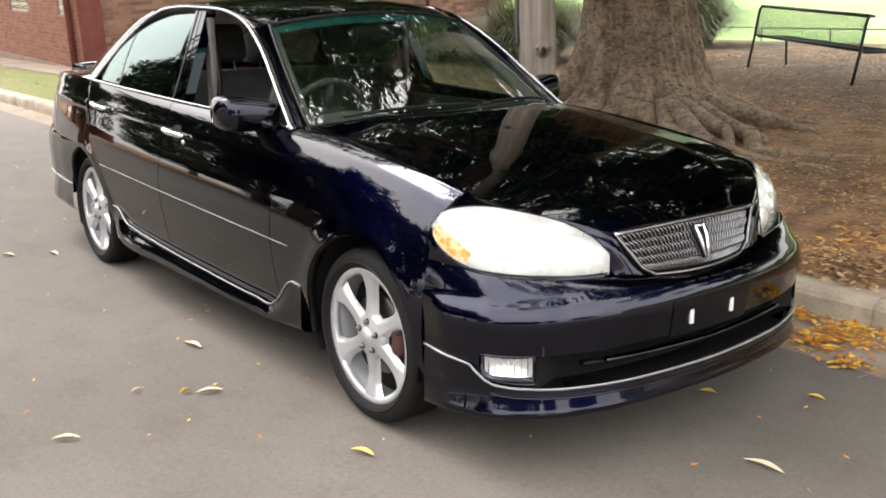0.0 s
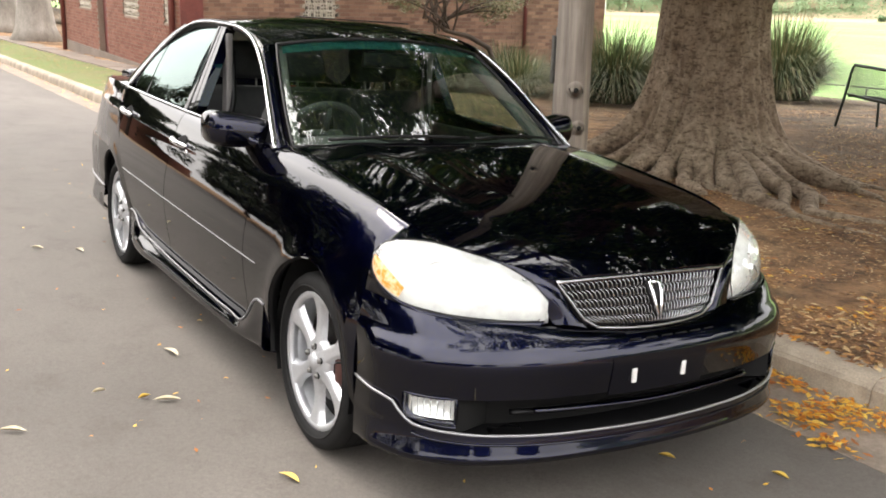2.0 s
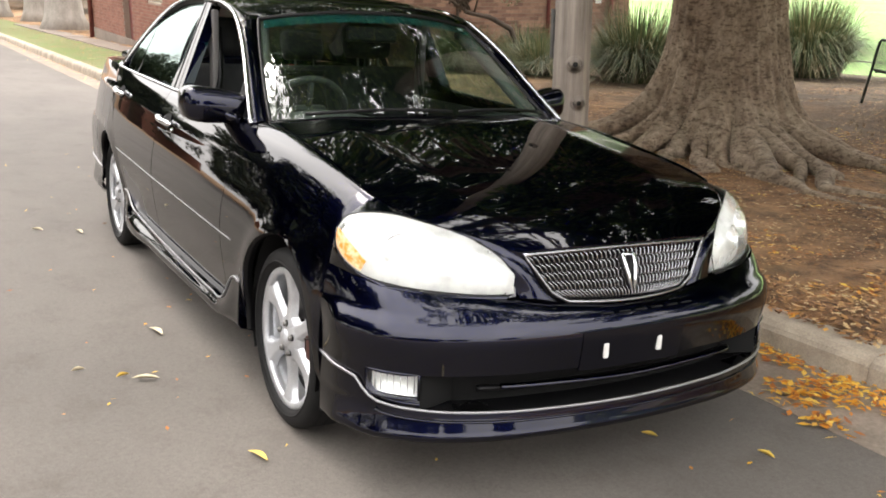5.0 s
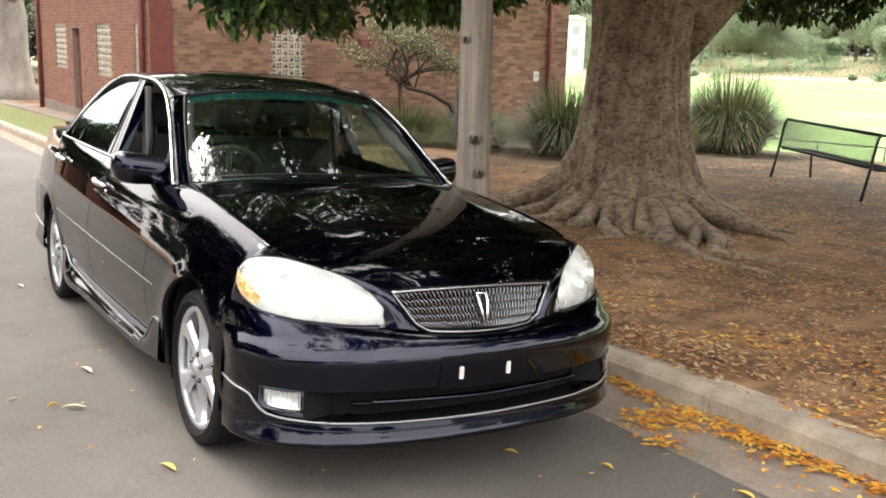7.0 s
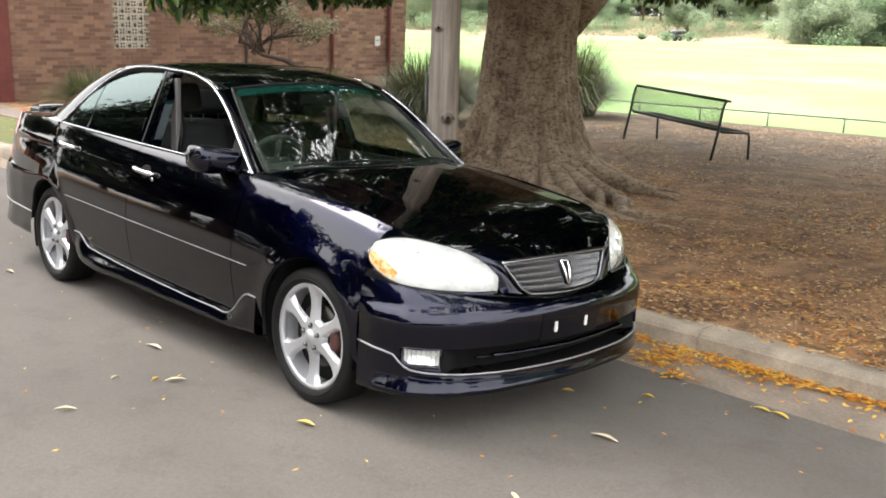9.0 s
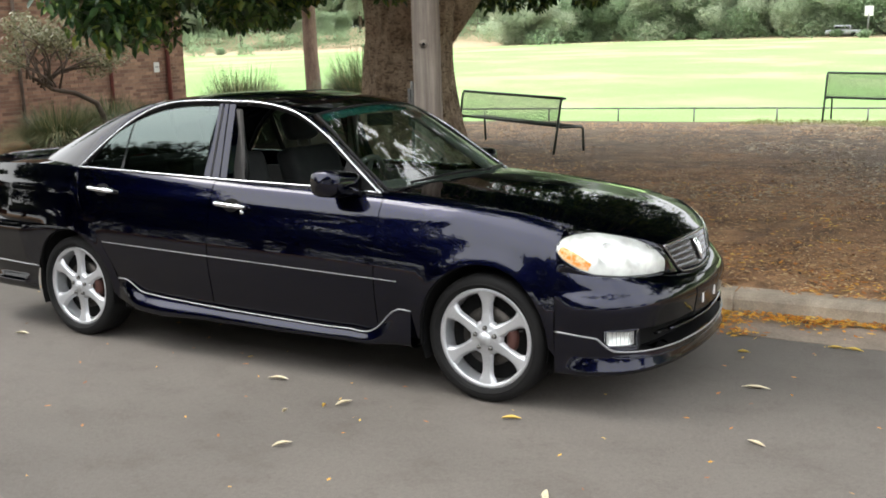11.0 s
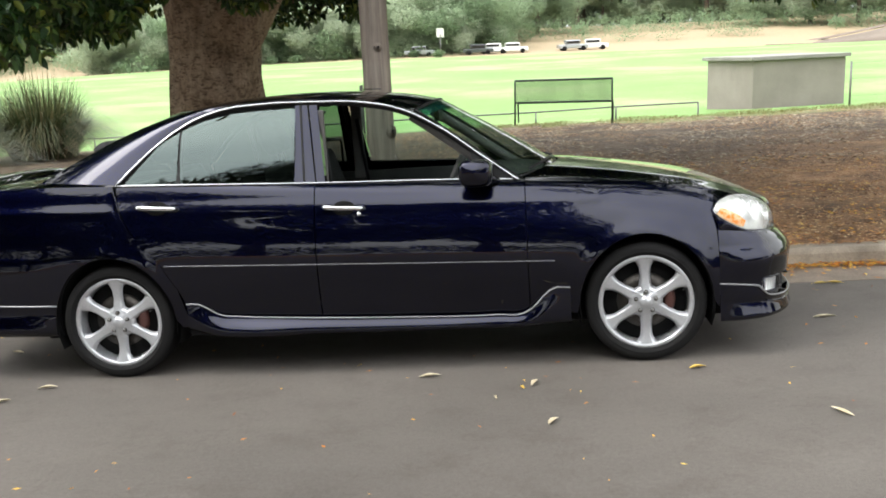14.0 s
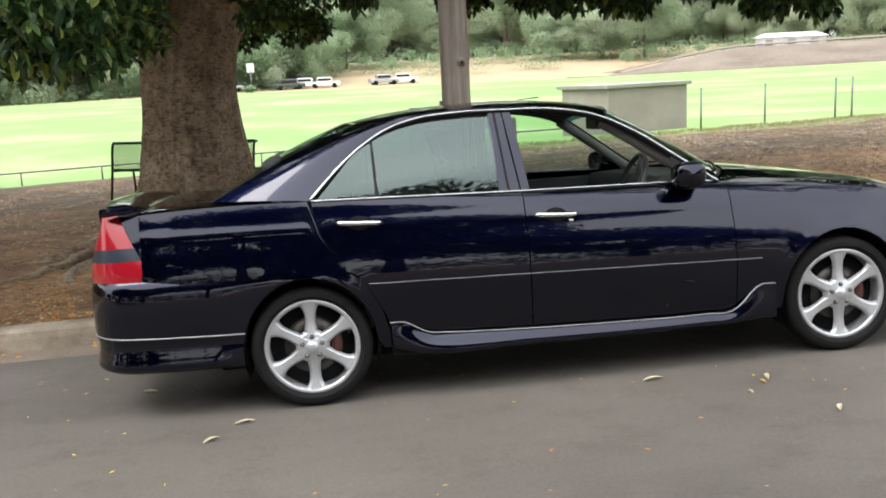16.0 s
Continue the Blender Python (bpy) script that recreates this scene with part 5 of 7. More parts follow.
# underbody, plain dark boxes added to block light, and cabin
part("floor_pan", box_mesh("floor_pan", -3.25, 0.62, -0.66, 0.66, 0.2, 0.3), UNDER, car)
part("engine_bay_block", box_mesh("engine_bay_block", -0.55, 0.62, -0.48, 0.48, 0.3, 0.7), UNDER, car)
for s in (-1, 1):
    part("inner_sill", box_mesh("inner_sill", -2.38, -0.4, min(s * 0.6, s * 0.8), max(s * 0.6, s * 0.8), 0.22, 0.36), UNDER, car)
    part("door_card", box_mesh("door_card", -2.5, -0.62, min(s * 0.66, s * 0.70), max(s * 0.66, s * 0.70), 0.35, 0.935, bevel=0.01), DASH, car)
    part("centre_pillar_trim", box_mesh("centre_pillar_trim", -1.70, -1.63, min(s * 0.535, s * 0.565), max(s * 0.535, s * 0.565), 0.9, 1.36, bevel=0.01), PILLAR_TRIM, car)
    part("pillar_trim", mesh_of("pillar_trim", *tube([(lambda p: (p[0] - 0.02, s * (p[1] - 0.02), p[2] - 0.03))(WS_SIDE(u)) for u in np.linspace(0, 1, 12)], 0.03, 8)), TRIM_GREY, car)
    part("belt_line_reel", tube_mesh("belt_line_reel", [(-1.66, s * 0.525, 1.28), (-1.63, s * 0.53, 1.05), (-1.6, s * 0.6, 0.7)], 0.014, 5), PLASTIC, car, "hanging seat belt")
part("headlining", mesh_of("headlining", *sheet(lambda u, v: (lambda p: (p[0], p[1] * 0.97, p[2] - 0.03))(roof(u, v)), 20, 14)), TRIM_GREY, car)
part("dashboard", mesh_of("dashboard", *sheet(lambda u, v: (lambda w: (-0.48 - 0.19 * abs(w) ** 2.2 - 0.36 * u, w * 0.63, 0.965 - 0.02 * u - 0.22 * max(u - 0.75, 0) / 0.25 + 0.035 * math.exp(-((w + 0.58) / 0.25) ** 2) * math.sin(math.pi * u)))(2 * v - 1), 16, 24)), DASH, car, "dark vinyl dashboard")
part("bulkhead", box_mesh("bulkhead", -0.86, -0.6, -0.64, 0.64, 0.4, 0.76), DASH, car)
part("parcel_shelf", box_mesh("parcel_shelf", -3.2, -2.72, -0.55, 0.55, 1.0, 1.02), DASH, car)
wheel_m = Matrix.Translation((-0.98, -0.36, 0.93)) @ pose(0, 0, 0, 0, -65, 0)
sw = part("steering_wheel", tube_mesh("steering_wheel", [(0.185 * math.cos(t), 0.185 * math.sin(t), 0) for t in np.linspace(0, 2 * math.pi, 37)[:-1]], 0.015, 8, True), DASH, car, "dark three-spoke steering wheel", wheel_m)
part("steering_boss", box_mesh("steering_boss", -0.07, 0.07, -0.08, 0.08, -0.05, 0.0, bevel=0.02), DASH, sw)
for t in (0.0, math.pi, -math.pi / 2):
    part("steering_spoke", tube_mesh("steering_spoke", [(0.05 * math.cos(t), 0.05 * math.sin(t), -0.02), (0.18 * math.cos(t), 0.18 * math.sin(t), 0)], 0.014, 6), DASH, sw)
part("steering_column", tube_mesh("steering_column", [(-0.96, -0.36, 0.92), (-0.7, -0.36, 0.8)], 0.04, 8), DASH, car)
part("rear_view_mirror", box_mesh("rear_view_mirror", -1.09, -1.06, -0.13, 0.11, 1.25, 1.32, bevel=0.012), PLASTIC, car)


def seat(x, y, w, back=0.62, lean=18):
    root = part("seat", box_mesh("seat", x - 0.02, x + 0.5, y - w, y + w, 0.36, 0.56, bevel=0.05, smooth=True), CLOTH, car, "charcoal cloth seat")
    m = Matrix.Translation((x + 0.02, y, 0.5)) @ pose(0, 0, 0, 0, -lean, 0)
    part("backrest", box_mesh("backrest", -0.07, 0.08, -w, w, 0.0, back, bevel=0.05, m=m, smooth=True), CLOTH, root)
    for k in (-0.06, 0.06):
        part("headrest_post", tube_mesh("headrest_post", [m @ Vector((0, k, back - 0.03)), m @ Vector((0.01, k, back + 0.08))], 0.006, 6), STEEL, root)
    part("headrest", box_mesh("headrest", -0.05, 0.06, -0.13, 0.13, back + 0.05, back + 0.24, bevel=0.045, m=m, smooth=True), CLOTH, root)


seat(-1.75, -0.37, 0.25)
seat(-1.75, 0.37, 0.25)
for y in (-0.36, 0.36):
    seat(-2.62, y, 0.32, 0.58, 24)

def concrete_piece(name, x0, x1, prof, mat, owner, label=""):
    """A kerb or gutter length: profile (y, z) drawn along x."""
    n = len(prof)
    cuts = [x0, x0 + 0.012, x1 - 0.012, x1]
    verts, faces = [], []
    for k, x in enumerate(cuts):
        inset = 0.008 if k in (0, 3) else 0.0
        w = smooth(x, -4.0, 0.2)
        for i, (y, z) in enumerate(prof):
            q = min(max((y - 0.94) / 0.345, 0.0), 1.0)
            verts.append((x, y + 0.1 * w * q + (inset if i < n / 2 else 0), z - inset + (0.03 * w * q if z < 0.12 else 0.0)))
    for k in range(3):
        for i in range(n - 1):
            a = k * n + i
            faces.append((a, a + n, a + n + 1, a + 1))
    faces += [tuple(range(n)), tuple(range(3 * n, 4 * n))[::-1]]
    me = mesh_of(name, verts, faces, False)
    return part(name, me, mat, owner, label)


kerb = thing("kerb", "weathered concrete kerb beside the road with joints between lengths", "kerb", SLOPE, kind="structure")
gutter = thing("gutter", "shallow concrete gutter stained with leaf dirt", "gutter", SLOPE, kind="structure")
KP = [(1.283, -0.03), (1.288, 0.08), (1.299, 0.128), (1.322, 0.148), (1.345, 0.153), (1.47, 0.156), (1.478, 0.10)]
GP = [(0.94, -0.05), (0.945, 0.001), (1.12, -0.006), (1.285, 0.0), (1.286, -0.05)]
x = 0.62 + 2.4 * 14
while x > -60:
    concrete_piece("kerb_length", x - 2.4, x, KP, CONCRETE, kerb)
    concrete_piece("gutter_length", x - 2.4, x, GP, GUTTER, gutter)
    x -= 2.4

# footpath past the building
fp = thing("footpath", "pale old footpath between the lawn strip and the brick building", "footpath", SLOPE, kind="structure")
for k in range(22):
    x0 = -9.5 - 1.6 * k
    part("paving_slab", box_mesh("paving_slab", x0 - 1.585, x0, 2.9, 3.72, ground_z(x0, 3.3) - 0.05, ground_z(x0, 3.3) + 0.015 + 0.003 * (k % 3), bevel=0.008), PATHWAY, fp)

# ---- leaves ----
def leaf_cloud(points, size, rng, droop=0.5, fold=True, aspect=0.45):
    """Verts and faces of one small folded leaf at each point."""
    n = len(points)
    pts = np.asarray(points, float)
    a = rng.uniform(0, 2 * np.pi, n)
    tilt = rng.normal(-droop, 0.45, n)
    ax = np.stack([np.cos(a) * np.cos(tilt), np.sin(a) * np.cos(tilt), np.sin(tilt)], 1)
    side_v = np.cross(ax, rng.normal(0, 1, (n, 3)) * 0.5 + np.array((0, 0, 1.0)))
    side_v /= np.linalg.norm(side_v, axis=1, keepdims=True) + 1e-9
    up = np.cross(side_v, ax)
    L = (size * rng.uniform(0.65, 1.25, n))[:, None]
    W = L * aspect
    base = pts
    tip = pts + ax * L
    l = pts + ax * L * 0.48 + side_v * W * 0.5 + up * W * 0.12
    r = pts + ax * L * 0.48 - side_v * W * 0.5 + up * W * 0.12
    verts = np.stack([base, l, tip, r], 1).reshape(-1, 3)
    i = np.arange(n) * 4
    faces = np.stack([i, i + 1, i + 2, i + 3], 1)
    return verts, faces


def broad_leaves(points, size, rng, droop=0.8, aspect=0.5):
    """Verts and faces of a pointed oval leaf at each point, folded along its midrib."""
    n = len(points)
    pts = np.asarray(points, float)
    a = rng.uniform(0, 2 * np.pi, n)
    tilt = rng.normal(-droop, 0.5, n)
    ax = np.stack([np.cos(a) * np.cos(tilt), np.sin(a) * np.cos(tilt), np.sin(tilt)], 1)
    side_v = np.cross(ax, rng.normal(0, 1, (n, 3)) * 0.4 + np.array((0, 0, 1.0)))
    side_v /= np.linalg.norm(side_v, axis=1, keepdims=True) + 1e-9
    up = np.cross(side_v, ax)
    L = (size * rng.uniform(0.6, 1.3, n))[:, None]
    W = L * aspect * 0.5
    bow = L * 0.08
    row = [pts, pts + ax * L * 0.3 + side_v * W + up * (W * 0.3 + bow), pts + ax * L * 0.7 + side_v * W * 0.8 + up * (W * 0.25 + bow), pts + ax * L,
           pts + ax * L * 0.7 - side_v * W * 0.8 + up * (W * 0.25 + bow), pts + ax * L * 0.3 - side_v * W + up * (W * 0.3 + bow)]
    verts = np.stack(row, 1).reshape(-1, 3)
    i = np.arange(n) * 6
    faces = np.concatenate([np.stack([i, i + 1, i + 2, i + 3], 1), np.stack([i, i + 3, i + 4, i + 5], 1)])
    return verts, faces


def cloud_mesh(name, verts, faces, mat):
    me = bpy.data.meshes.new(name)
    me.vertices.add(len(verts))
    me.vertices.foreach_set("co", verts.astype(np.float32).ravel())
    q = faces.shape[1]
    me.loops.add(len(faces) * q)
    me.loops.foreach_set("vertex_index", faces.astype(np.int32).ravel())
    me.polygons.add(len(faces))
    me.polygons.foreach_set("loop_start", np.arange(len(faces), dtype=np.int32) * q)
    me.polygons.foreach_set("loop_total", np.full(len(faces), q, dtype=np.int32))
    me.update(calc_edges=True)
    me.materials.append(mat)
    return me


def clumps(centres, radii, per, rng, flat=0.7):
    out = []
    for c, r in zip(centres, radii):
        d = rng.normal(0, 1, (per, 3))
        d /= np.linalg.norm(d, axis=1, keepdims=True)
        d *= (rng.uniform(0.15, 1, per) ** 0.5)[:, None] * r
        d[:, 2] *= flat
        out.append(np.asarray(c) + d)
    return np.concatenate(out)


def merged(parts):
    vs, fs, k = [], [], 0
    for v, f in parts:
        vs += list(v)
        fs += [tuple(i + k for i in q) for q in f]
        k += len(v)
    return vs, fs


# ---- the fig tree ----
rng = np.random.default_rng(4)
fig = thing("fig_tree", "old fig tree with flared buttress roots and a wide dark crown", "tree", upright(-4.15, 5.26))
ROOTS = [(-27, 3.2, 0.34), (-10, 2.3, 0.3), (-46, 2.2, 0.3), (-62, 1.7, 0.3), (-85, 1.7, 0.34), (-118, 3.2, 0.42), (-138, 2.0, 0.36), (-168, 1.7, 0.3), (12, 2.4, 0.3), (40, 1.7, 0.34), (75, 1.8, 0.36), (110, 1.6, 0.34), (150, 1.9, 0.36)]
TRUNK_R = line((-0.1, 0.72), (0.2, 0.66), (0.5, 0.59), (0.9, 0.535), (1.4, 0.50), (1.9, 0.51), (2.3, 0.555), (2.6, 0.65), (2.9, 0.68))


def trunk(u, v):
    t = 2 * math.pi * u
    z = -0.25 + 3.1 * v ** 1.5
    r = TRUNK_R(z)
    for deg, length, w in ROOTS:
        d = (t - radians(deg) + math.pi) % (2 * math.pi) - math.pi
        reach = max(length - 0.75, 0) * math.exp(-max(z + 0.12, 0) / 0.2) + 0.12 * math.exp(-max(z, 0) / 0.55)
        r += reach * math.exp(-((d / (w * (0.32 + 0.6 * min(max(z, 0), 1)))) ** 2))
    r += 0.03 * noise.noise((math.cos(t) * 2.2, math.sin(t) * 2.2, z * 0.9)) + 0.03 * noise.noise((math.cos(t) * 6, math.sin(t) * 6, z * 1.5))
    r += 0.035 * math.exp(-max(z, 0) / 0.9) * noise.noise((math.cos(t) * 9, math.sin(t) * 9, z * 0.5))
    r += 0.05 * math.exp(-max(z, 0) / 0.45) * noise.noise((math.cos(t) * 17, math.sin(t) * 17, z * 0.7 + r * 0.6))
    r += 0.075 * math.exp(-max(z, 0) / 0.6) * (0.35 - abs(noise.noise((math.cos(t) * 7.5, math.sin(t) * 7.5, z * 0.3))) * 2)
    cleft = (t - radians(-86) + math.pi) % (2 * math.pi) - math.pi
    r -= 0.17 * math.exp(-((cleft / 0.16) ** 2)) * min(max((z - 1.75) / 0.7, 0), 1)
    lean = 0.05 * max(z - 1.5, 0)
    return (r * math.cos(t) + lean, r * math.sin(t), z)


part("trunk", mesh_of("trunk", *sheet(trunk, 380, 80)), BARK, fig, "massive grey-brown trunk with folded buttress roots")

# surface roots snaking out from the flare
rr_ = np.random.default_rng(17)
for k, (deg, length) in enumerate(((-24, 3.3), (-12, 2.6), (-33, 2.9), (-41, 2.2), (-52, 2.4), (-66, 1.9), (-78, 2.1), (-96, 2.0), (-112, 3.2), (-121, 2.6), (-133, 2.9), (-150, 2.2), (2, 2.7), (20, 2.3), (-18, 3.9), (-29, 4.2))):
    pts, rs_ = [], []
    for j in range(13):
        u = j / 12
        a = radians(deg + 9 * u * math.sin(2.1 * u * 3 + k) + 3 * rr_.normal() * u)
        d = 0.62 + (length - 0.62) * u
        q = site(-4.1, 5.32)
        w = fig.matrix_basis @ Vector((d * math.cos(a), d * math.sin(a), 0))
        back = SLOPE.inverted() @ w
        gz = site(back.x, back.y).z - fig.matrix_basis.translation.z
        z = gz + 0.30 * math.exp(-3.2 * u) + 0.03 * math.sin(5 * u + k) * (1 - u) - 0.02 - 0.05 * u
        pts.append((d * math.cos(a), d * math.sin(a), z))
        rs_.append((0.085 * (1 - u) ** 0.8 + 0.016) * (1 + 0.18 * math.sin(9 * u + 2 * k)))
    part("root", tube_mesh("root", pts, rs_, 10), BARK, fig)


def limb(p, q, r0, r1, sag=0.3, n=9, k=0):
    p, q = Vector(p), Vector(q)
    out = []
    for i in range(n + 1):
        t = i / n
        c = p.lerp(q, t) + Vector((0.15 * math.sin(5 * t + k), 0.15 * math.cos(4 * t + k), sag * math.sin(math.pi * t)))
        out.append(c)
    return out, [r0 + (r1 - r0) * i / n for i in range(n + 1)]


FORKS = [((0.02, 0.2, 1.8), (0.9, 3.0, 4.2), 0.36, 0.16), ((-0.1, -0.12, 2.2), (-2.4, -1.2, 5.0), 0.36, 0.15), ((0.25, -0.1, 2.6), (1.6, -1.6, 6.2), 0.34, 0.14), ((0, 0, 2.6), (-0.4, 1.4, 6.8), 0.3, 0.12), ((0.2, -0.2, 2.7), (3.6, -3.0, 5.6), 0.24, 0.1), ((0.1, -0.3, 2.7), (0.6, -7.0, 7.9), 0.26, 0.08), ((0.2, -0.3, 2.8), (5.2, -6.0, 7.9), 0.24, 0.08)]
for k, (p, q, a, b) in enumerate(FORKS):
    pts, rs_ = limb(p, q, a, b, 0.35, 9, k)
    part("limb", tube_mesh("limb", pts, rs_, 12), BARK, fig)
    for j in range(5):
        e = pts[5 + (j % 5)]
        ang = 1.3 * j + k
        tip = Vector(e) + Vector((2.0 * math.cos(ang), 2.0 * math.sin(ang), 0.7))
        pp, rr = limb(e, tip, b * 0.7, 0.03, 0.25, 6, j)
        part("bough", tube_mesh("bough", pp, rr, 7), BARK, fig)
# crown: an umbrella of leaf clumps, drooping round the rim
cc, cr = [], []
for k in range(900):
    a = rng.uniform(0, 2 * np.pi)
    rho = (8.2 - 2.3 * max(-math.sin(a), 0) * (1 if math.cos(a) < 0.5 else -0.1)) * math.sqrt(rng.uniform(0.01, 1))
    low = 4.5 - 0.10 * rho
    if noise.noise((rho * math.cos(a) * 0.95, rho * math.sin(a) * 0.95, 7)) > 0.22 and rho > 1.2 and math.cos(a) * rho > -0.3 and math.sin(a) < 0.1:
        continue
    if rho * math.sin(a) < (-4.6 if rho * math.cos(a) < 0.8 else -6.0) and rho * math.cos(a) < 4.6:
        continue
    h = low + 3.6 * rng.uniform(0, 1) ** 1.5 * (1 - (rho / 9.0) ** 2) + 0.3 * rng.normal()
    cc.append((rho * math.cos(a), rho * math.sin(a), h))
    cr.append(rng.uniform(0.35, 0.8))
# clumps past the trunk, added out of view for shade and dark reflections
for k in range(50):
    a = rng.normal(2.5, 0.3)
    rho = rng.uniform(7.0, 14.0)
    cc.append((rho * math.cos(a), rho * math.sin(a), 3.9 + 4.2 * rng.uniform() ** 1.3))
    cr.append(rng.uniform(0.55, 1.0))
# low clumps added so that the bonnet mirrors dark leaves
for k in range(45):
    cc.append((rng.uniform(3.2, 9.5), rng.uniform(-2.6, 1.0), rng.uniform(2.6, 4.6)))
    cr.append(rng.uniform(0.3, 0.55))
# field-side rim clumps, added above view to darken the bonnet's reflection
for k in range(190):
    cc.append((rng.uniform(1.0, 11.0), rng.uniform(2.6, 6.8), rng.uniform(3.3, 4.8)))
    cr.append(rng.uniform(0.35, 0.6))
# unseen high clumps over car and street, added to block sky light
for k in range(330):
    hx = rng.uniform(-7.0, 11.0)
    hy = rng.uniform(-5.6 if hx < 1.0 else -7.6 if hx < 4.5 else -9.6, -2.0)
    if noise.noise((hx * 0.45, hy * 0.45, 3)) > 0.1 or math.hypot(hx - 1.5, (hy + 6.5) * 1.3) > 8.5:
        continue
    cc.append((hx, hy, 7.2 + 2.4 * rng.uniform() - 0.05 * abs(hx)))
    cr.append(rng.uniform(0.5, 0.95))
v1, f1 = leaf_cloud(clumps(cc, cr, 230, rng), 0.14, rng, 0.35)
part("crown", cloud_mesh("crown", v1, f1, LEAF), None, fig, "dark glossy leaf crown, filled out above view to block light")
# hanging boughs near the trunk
HANG = [(-4.6, 0.8, 1.88, 0.4), (-4.2, 0.55, 1.8, 0.4), (-4.14, 1.3, 1.92, 0.38), (-4.9, 1.6, 1.88, 0.45), (-4.48, 1.9, 1.98, 0.36), (-4.27, 2.25, 2.0, 0.34), (-4.57, 2.77, 2.04, 0.34), (-4.43, 3.16, 2.06, 0.34), (-4.5, 3.7, 2.25, 0.32), (-5.4, 2.3, 1.98, 0.45), (-5, 3, 2.08, 0.4), (-2.2, 2.3, 2.45, 0.35),
        (-1.2, 1.7, 2.45, 0.35), (-0.4, 1.6, 2.38, 0.32), (0.3, 1.5, 2.3, 0.32), (0.9, 1.6, 2.22, 0.32), (1.5, 1.8, 2.22, 0.35), (-0.3, 2.8, 2.3, 0.33), (0.5, 3, 2.25, 0.35), (1.4, 3.1, 2.3, 0.35), (2.2, 2.3, 2.35, 0.4), (-1.6, 3.2, 2.45, 0.3), (-4.3, 3.6, 2.5, 0.4),
        (-1.35, 3.2, 2.24, 0.26), (-1, 3.3, 2.26, 0.24), (-0.63, 3.2, 2.22, 0.27), (-0.2, 3.25, 2.17, 0.27), (0.1, 3.15, 2.12, 0.26), (0.52, 3.2, 2.12, 0.28), (0.92, 3.25, 2.16, 0.24), (1.32, 3.2, 2, 0.28), (1.9, 3.2, 1.97, 0.27), (-3.1, 3.2, 2.22, 0.3), (-2.06, 3.2, 2.3, 0.26),
        (-4.8, 7.8, 2.52, 0.36), (-4.4, 7.9, 2.48, 0.33), (-4, 7.8, 2.46, 0.34), (-3.6, 7.7, 2.43, 0.33), (-3.2, 7.8, 2.44, 0.34), (-2.8, 7.8, 2.48, 0.3)]
to_fig = fig.matrix_basis.inverted()
hc, hr = [], []
for hx, hy, hz, r in HANG:
    p = to_fig @ site(hx, hy, hz + 0.22)
    for k in range(3):
        hc.append((p.x + rng.normal() * 0.18, p.y + rng.normal() * 0.18, p.z + 0.28 * k))
        hr.append(r * (0.8 + 0.2 * k))
v1, f1 = broad_leaves(clumps(hc, hr, 260, rng, 0.8), 0.105, rng, 0.7, 0.46)
part("hanging_foliage", cloud_mesh("hanging_foliage", v1, f1, LEAF), None, fig, "drooping leafy bough ends")
for k, (hx, hy, hz, r) in enumerate(HANG):
    p = to_fig @ site(hx, hy, hz + 0.3)
    pp, rr = limb((0.3 * p.x, 0.3 * p.y, 3.6), p, 0.06, 0.01, 0.7, 9, k)
    part("twig", tube_mesh("twig", pp, rr, 6), BARK, fig)

# ---- the timber pole ----
pole = thing("power_pole", "weathered grey timber power pole with knots and a conduit", "pole", upright(-1.7, 1.61) @ pose(0, 0, 0, 0.3, -0.6, 0))


def pole_f(u, v):
    t = 2 * math.pi * u
    z = -0.3 + 9.3 * v
    r = 0.11 - 0.005 * z + 0.004 * noise.noise((math.cos(t) * 3, math.sin(t) * 3, z * 0.7)) + 0.0025 * noise.noise((math.cos(t) * 9, math.sin(t) * 9, z * 0.4))
    return (r * math.cos(t), r * math.sin(t), z)


part("shaft", mesh_of("shaft", *sheet(pole_f, 36, 90)), POLE_WOOD, pole)
for ang, z, r in ((-27, 1.0, 0.042), (-12, 0.78, 0.038), (-70, 1.62, 0.028), (-100, 2.1, 0.03)):
    a = radians(ang)
    c = Vector((0.108 * math.cos(a), 0.108 * math.sin(a), z))
    d = Vector((math.cos(a), math.sin(a), 0))
    kn = part("knot", mesh_of("knot", *tube([c - d * 0.02, c + d * 0.004, c + d * 0.008, c + d * 0.003], [r * 1.25, r * 1.2, r * 0.9, r * 0.45], 14)), POLE_WOOD, pole, "swollen wood knot")
    part("knot_hole", mesh_of("knot_hole", *tube([c + d * 0.002, c + d * 0.009], [r * 0.42, r * 0.36], 12)), DARK, kn)
part("conduit", tube_mesh("conduit", [(-0.124, -0.03, -0.2), (-0.121, -0.03, 0.7), (-0.118, -0.03, 1.35)], 0.014, 8), STEEL, pole, "thin grey cable conduit")
part("stay_plate", box_mesh("stay_plate", -0.142, -0.118, -0.06, 0.0, 1.02, 1.3, bevel=0.004), STEEL, pole)

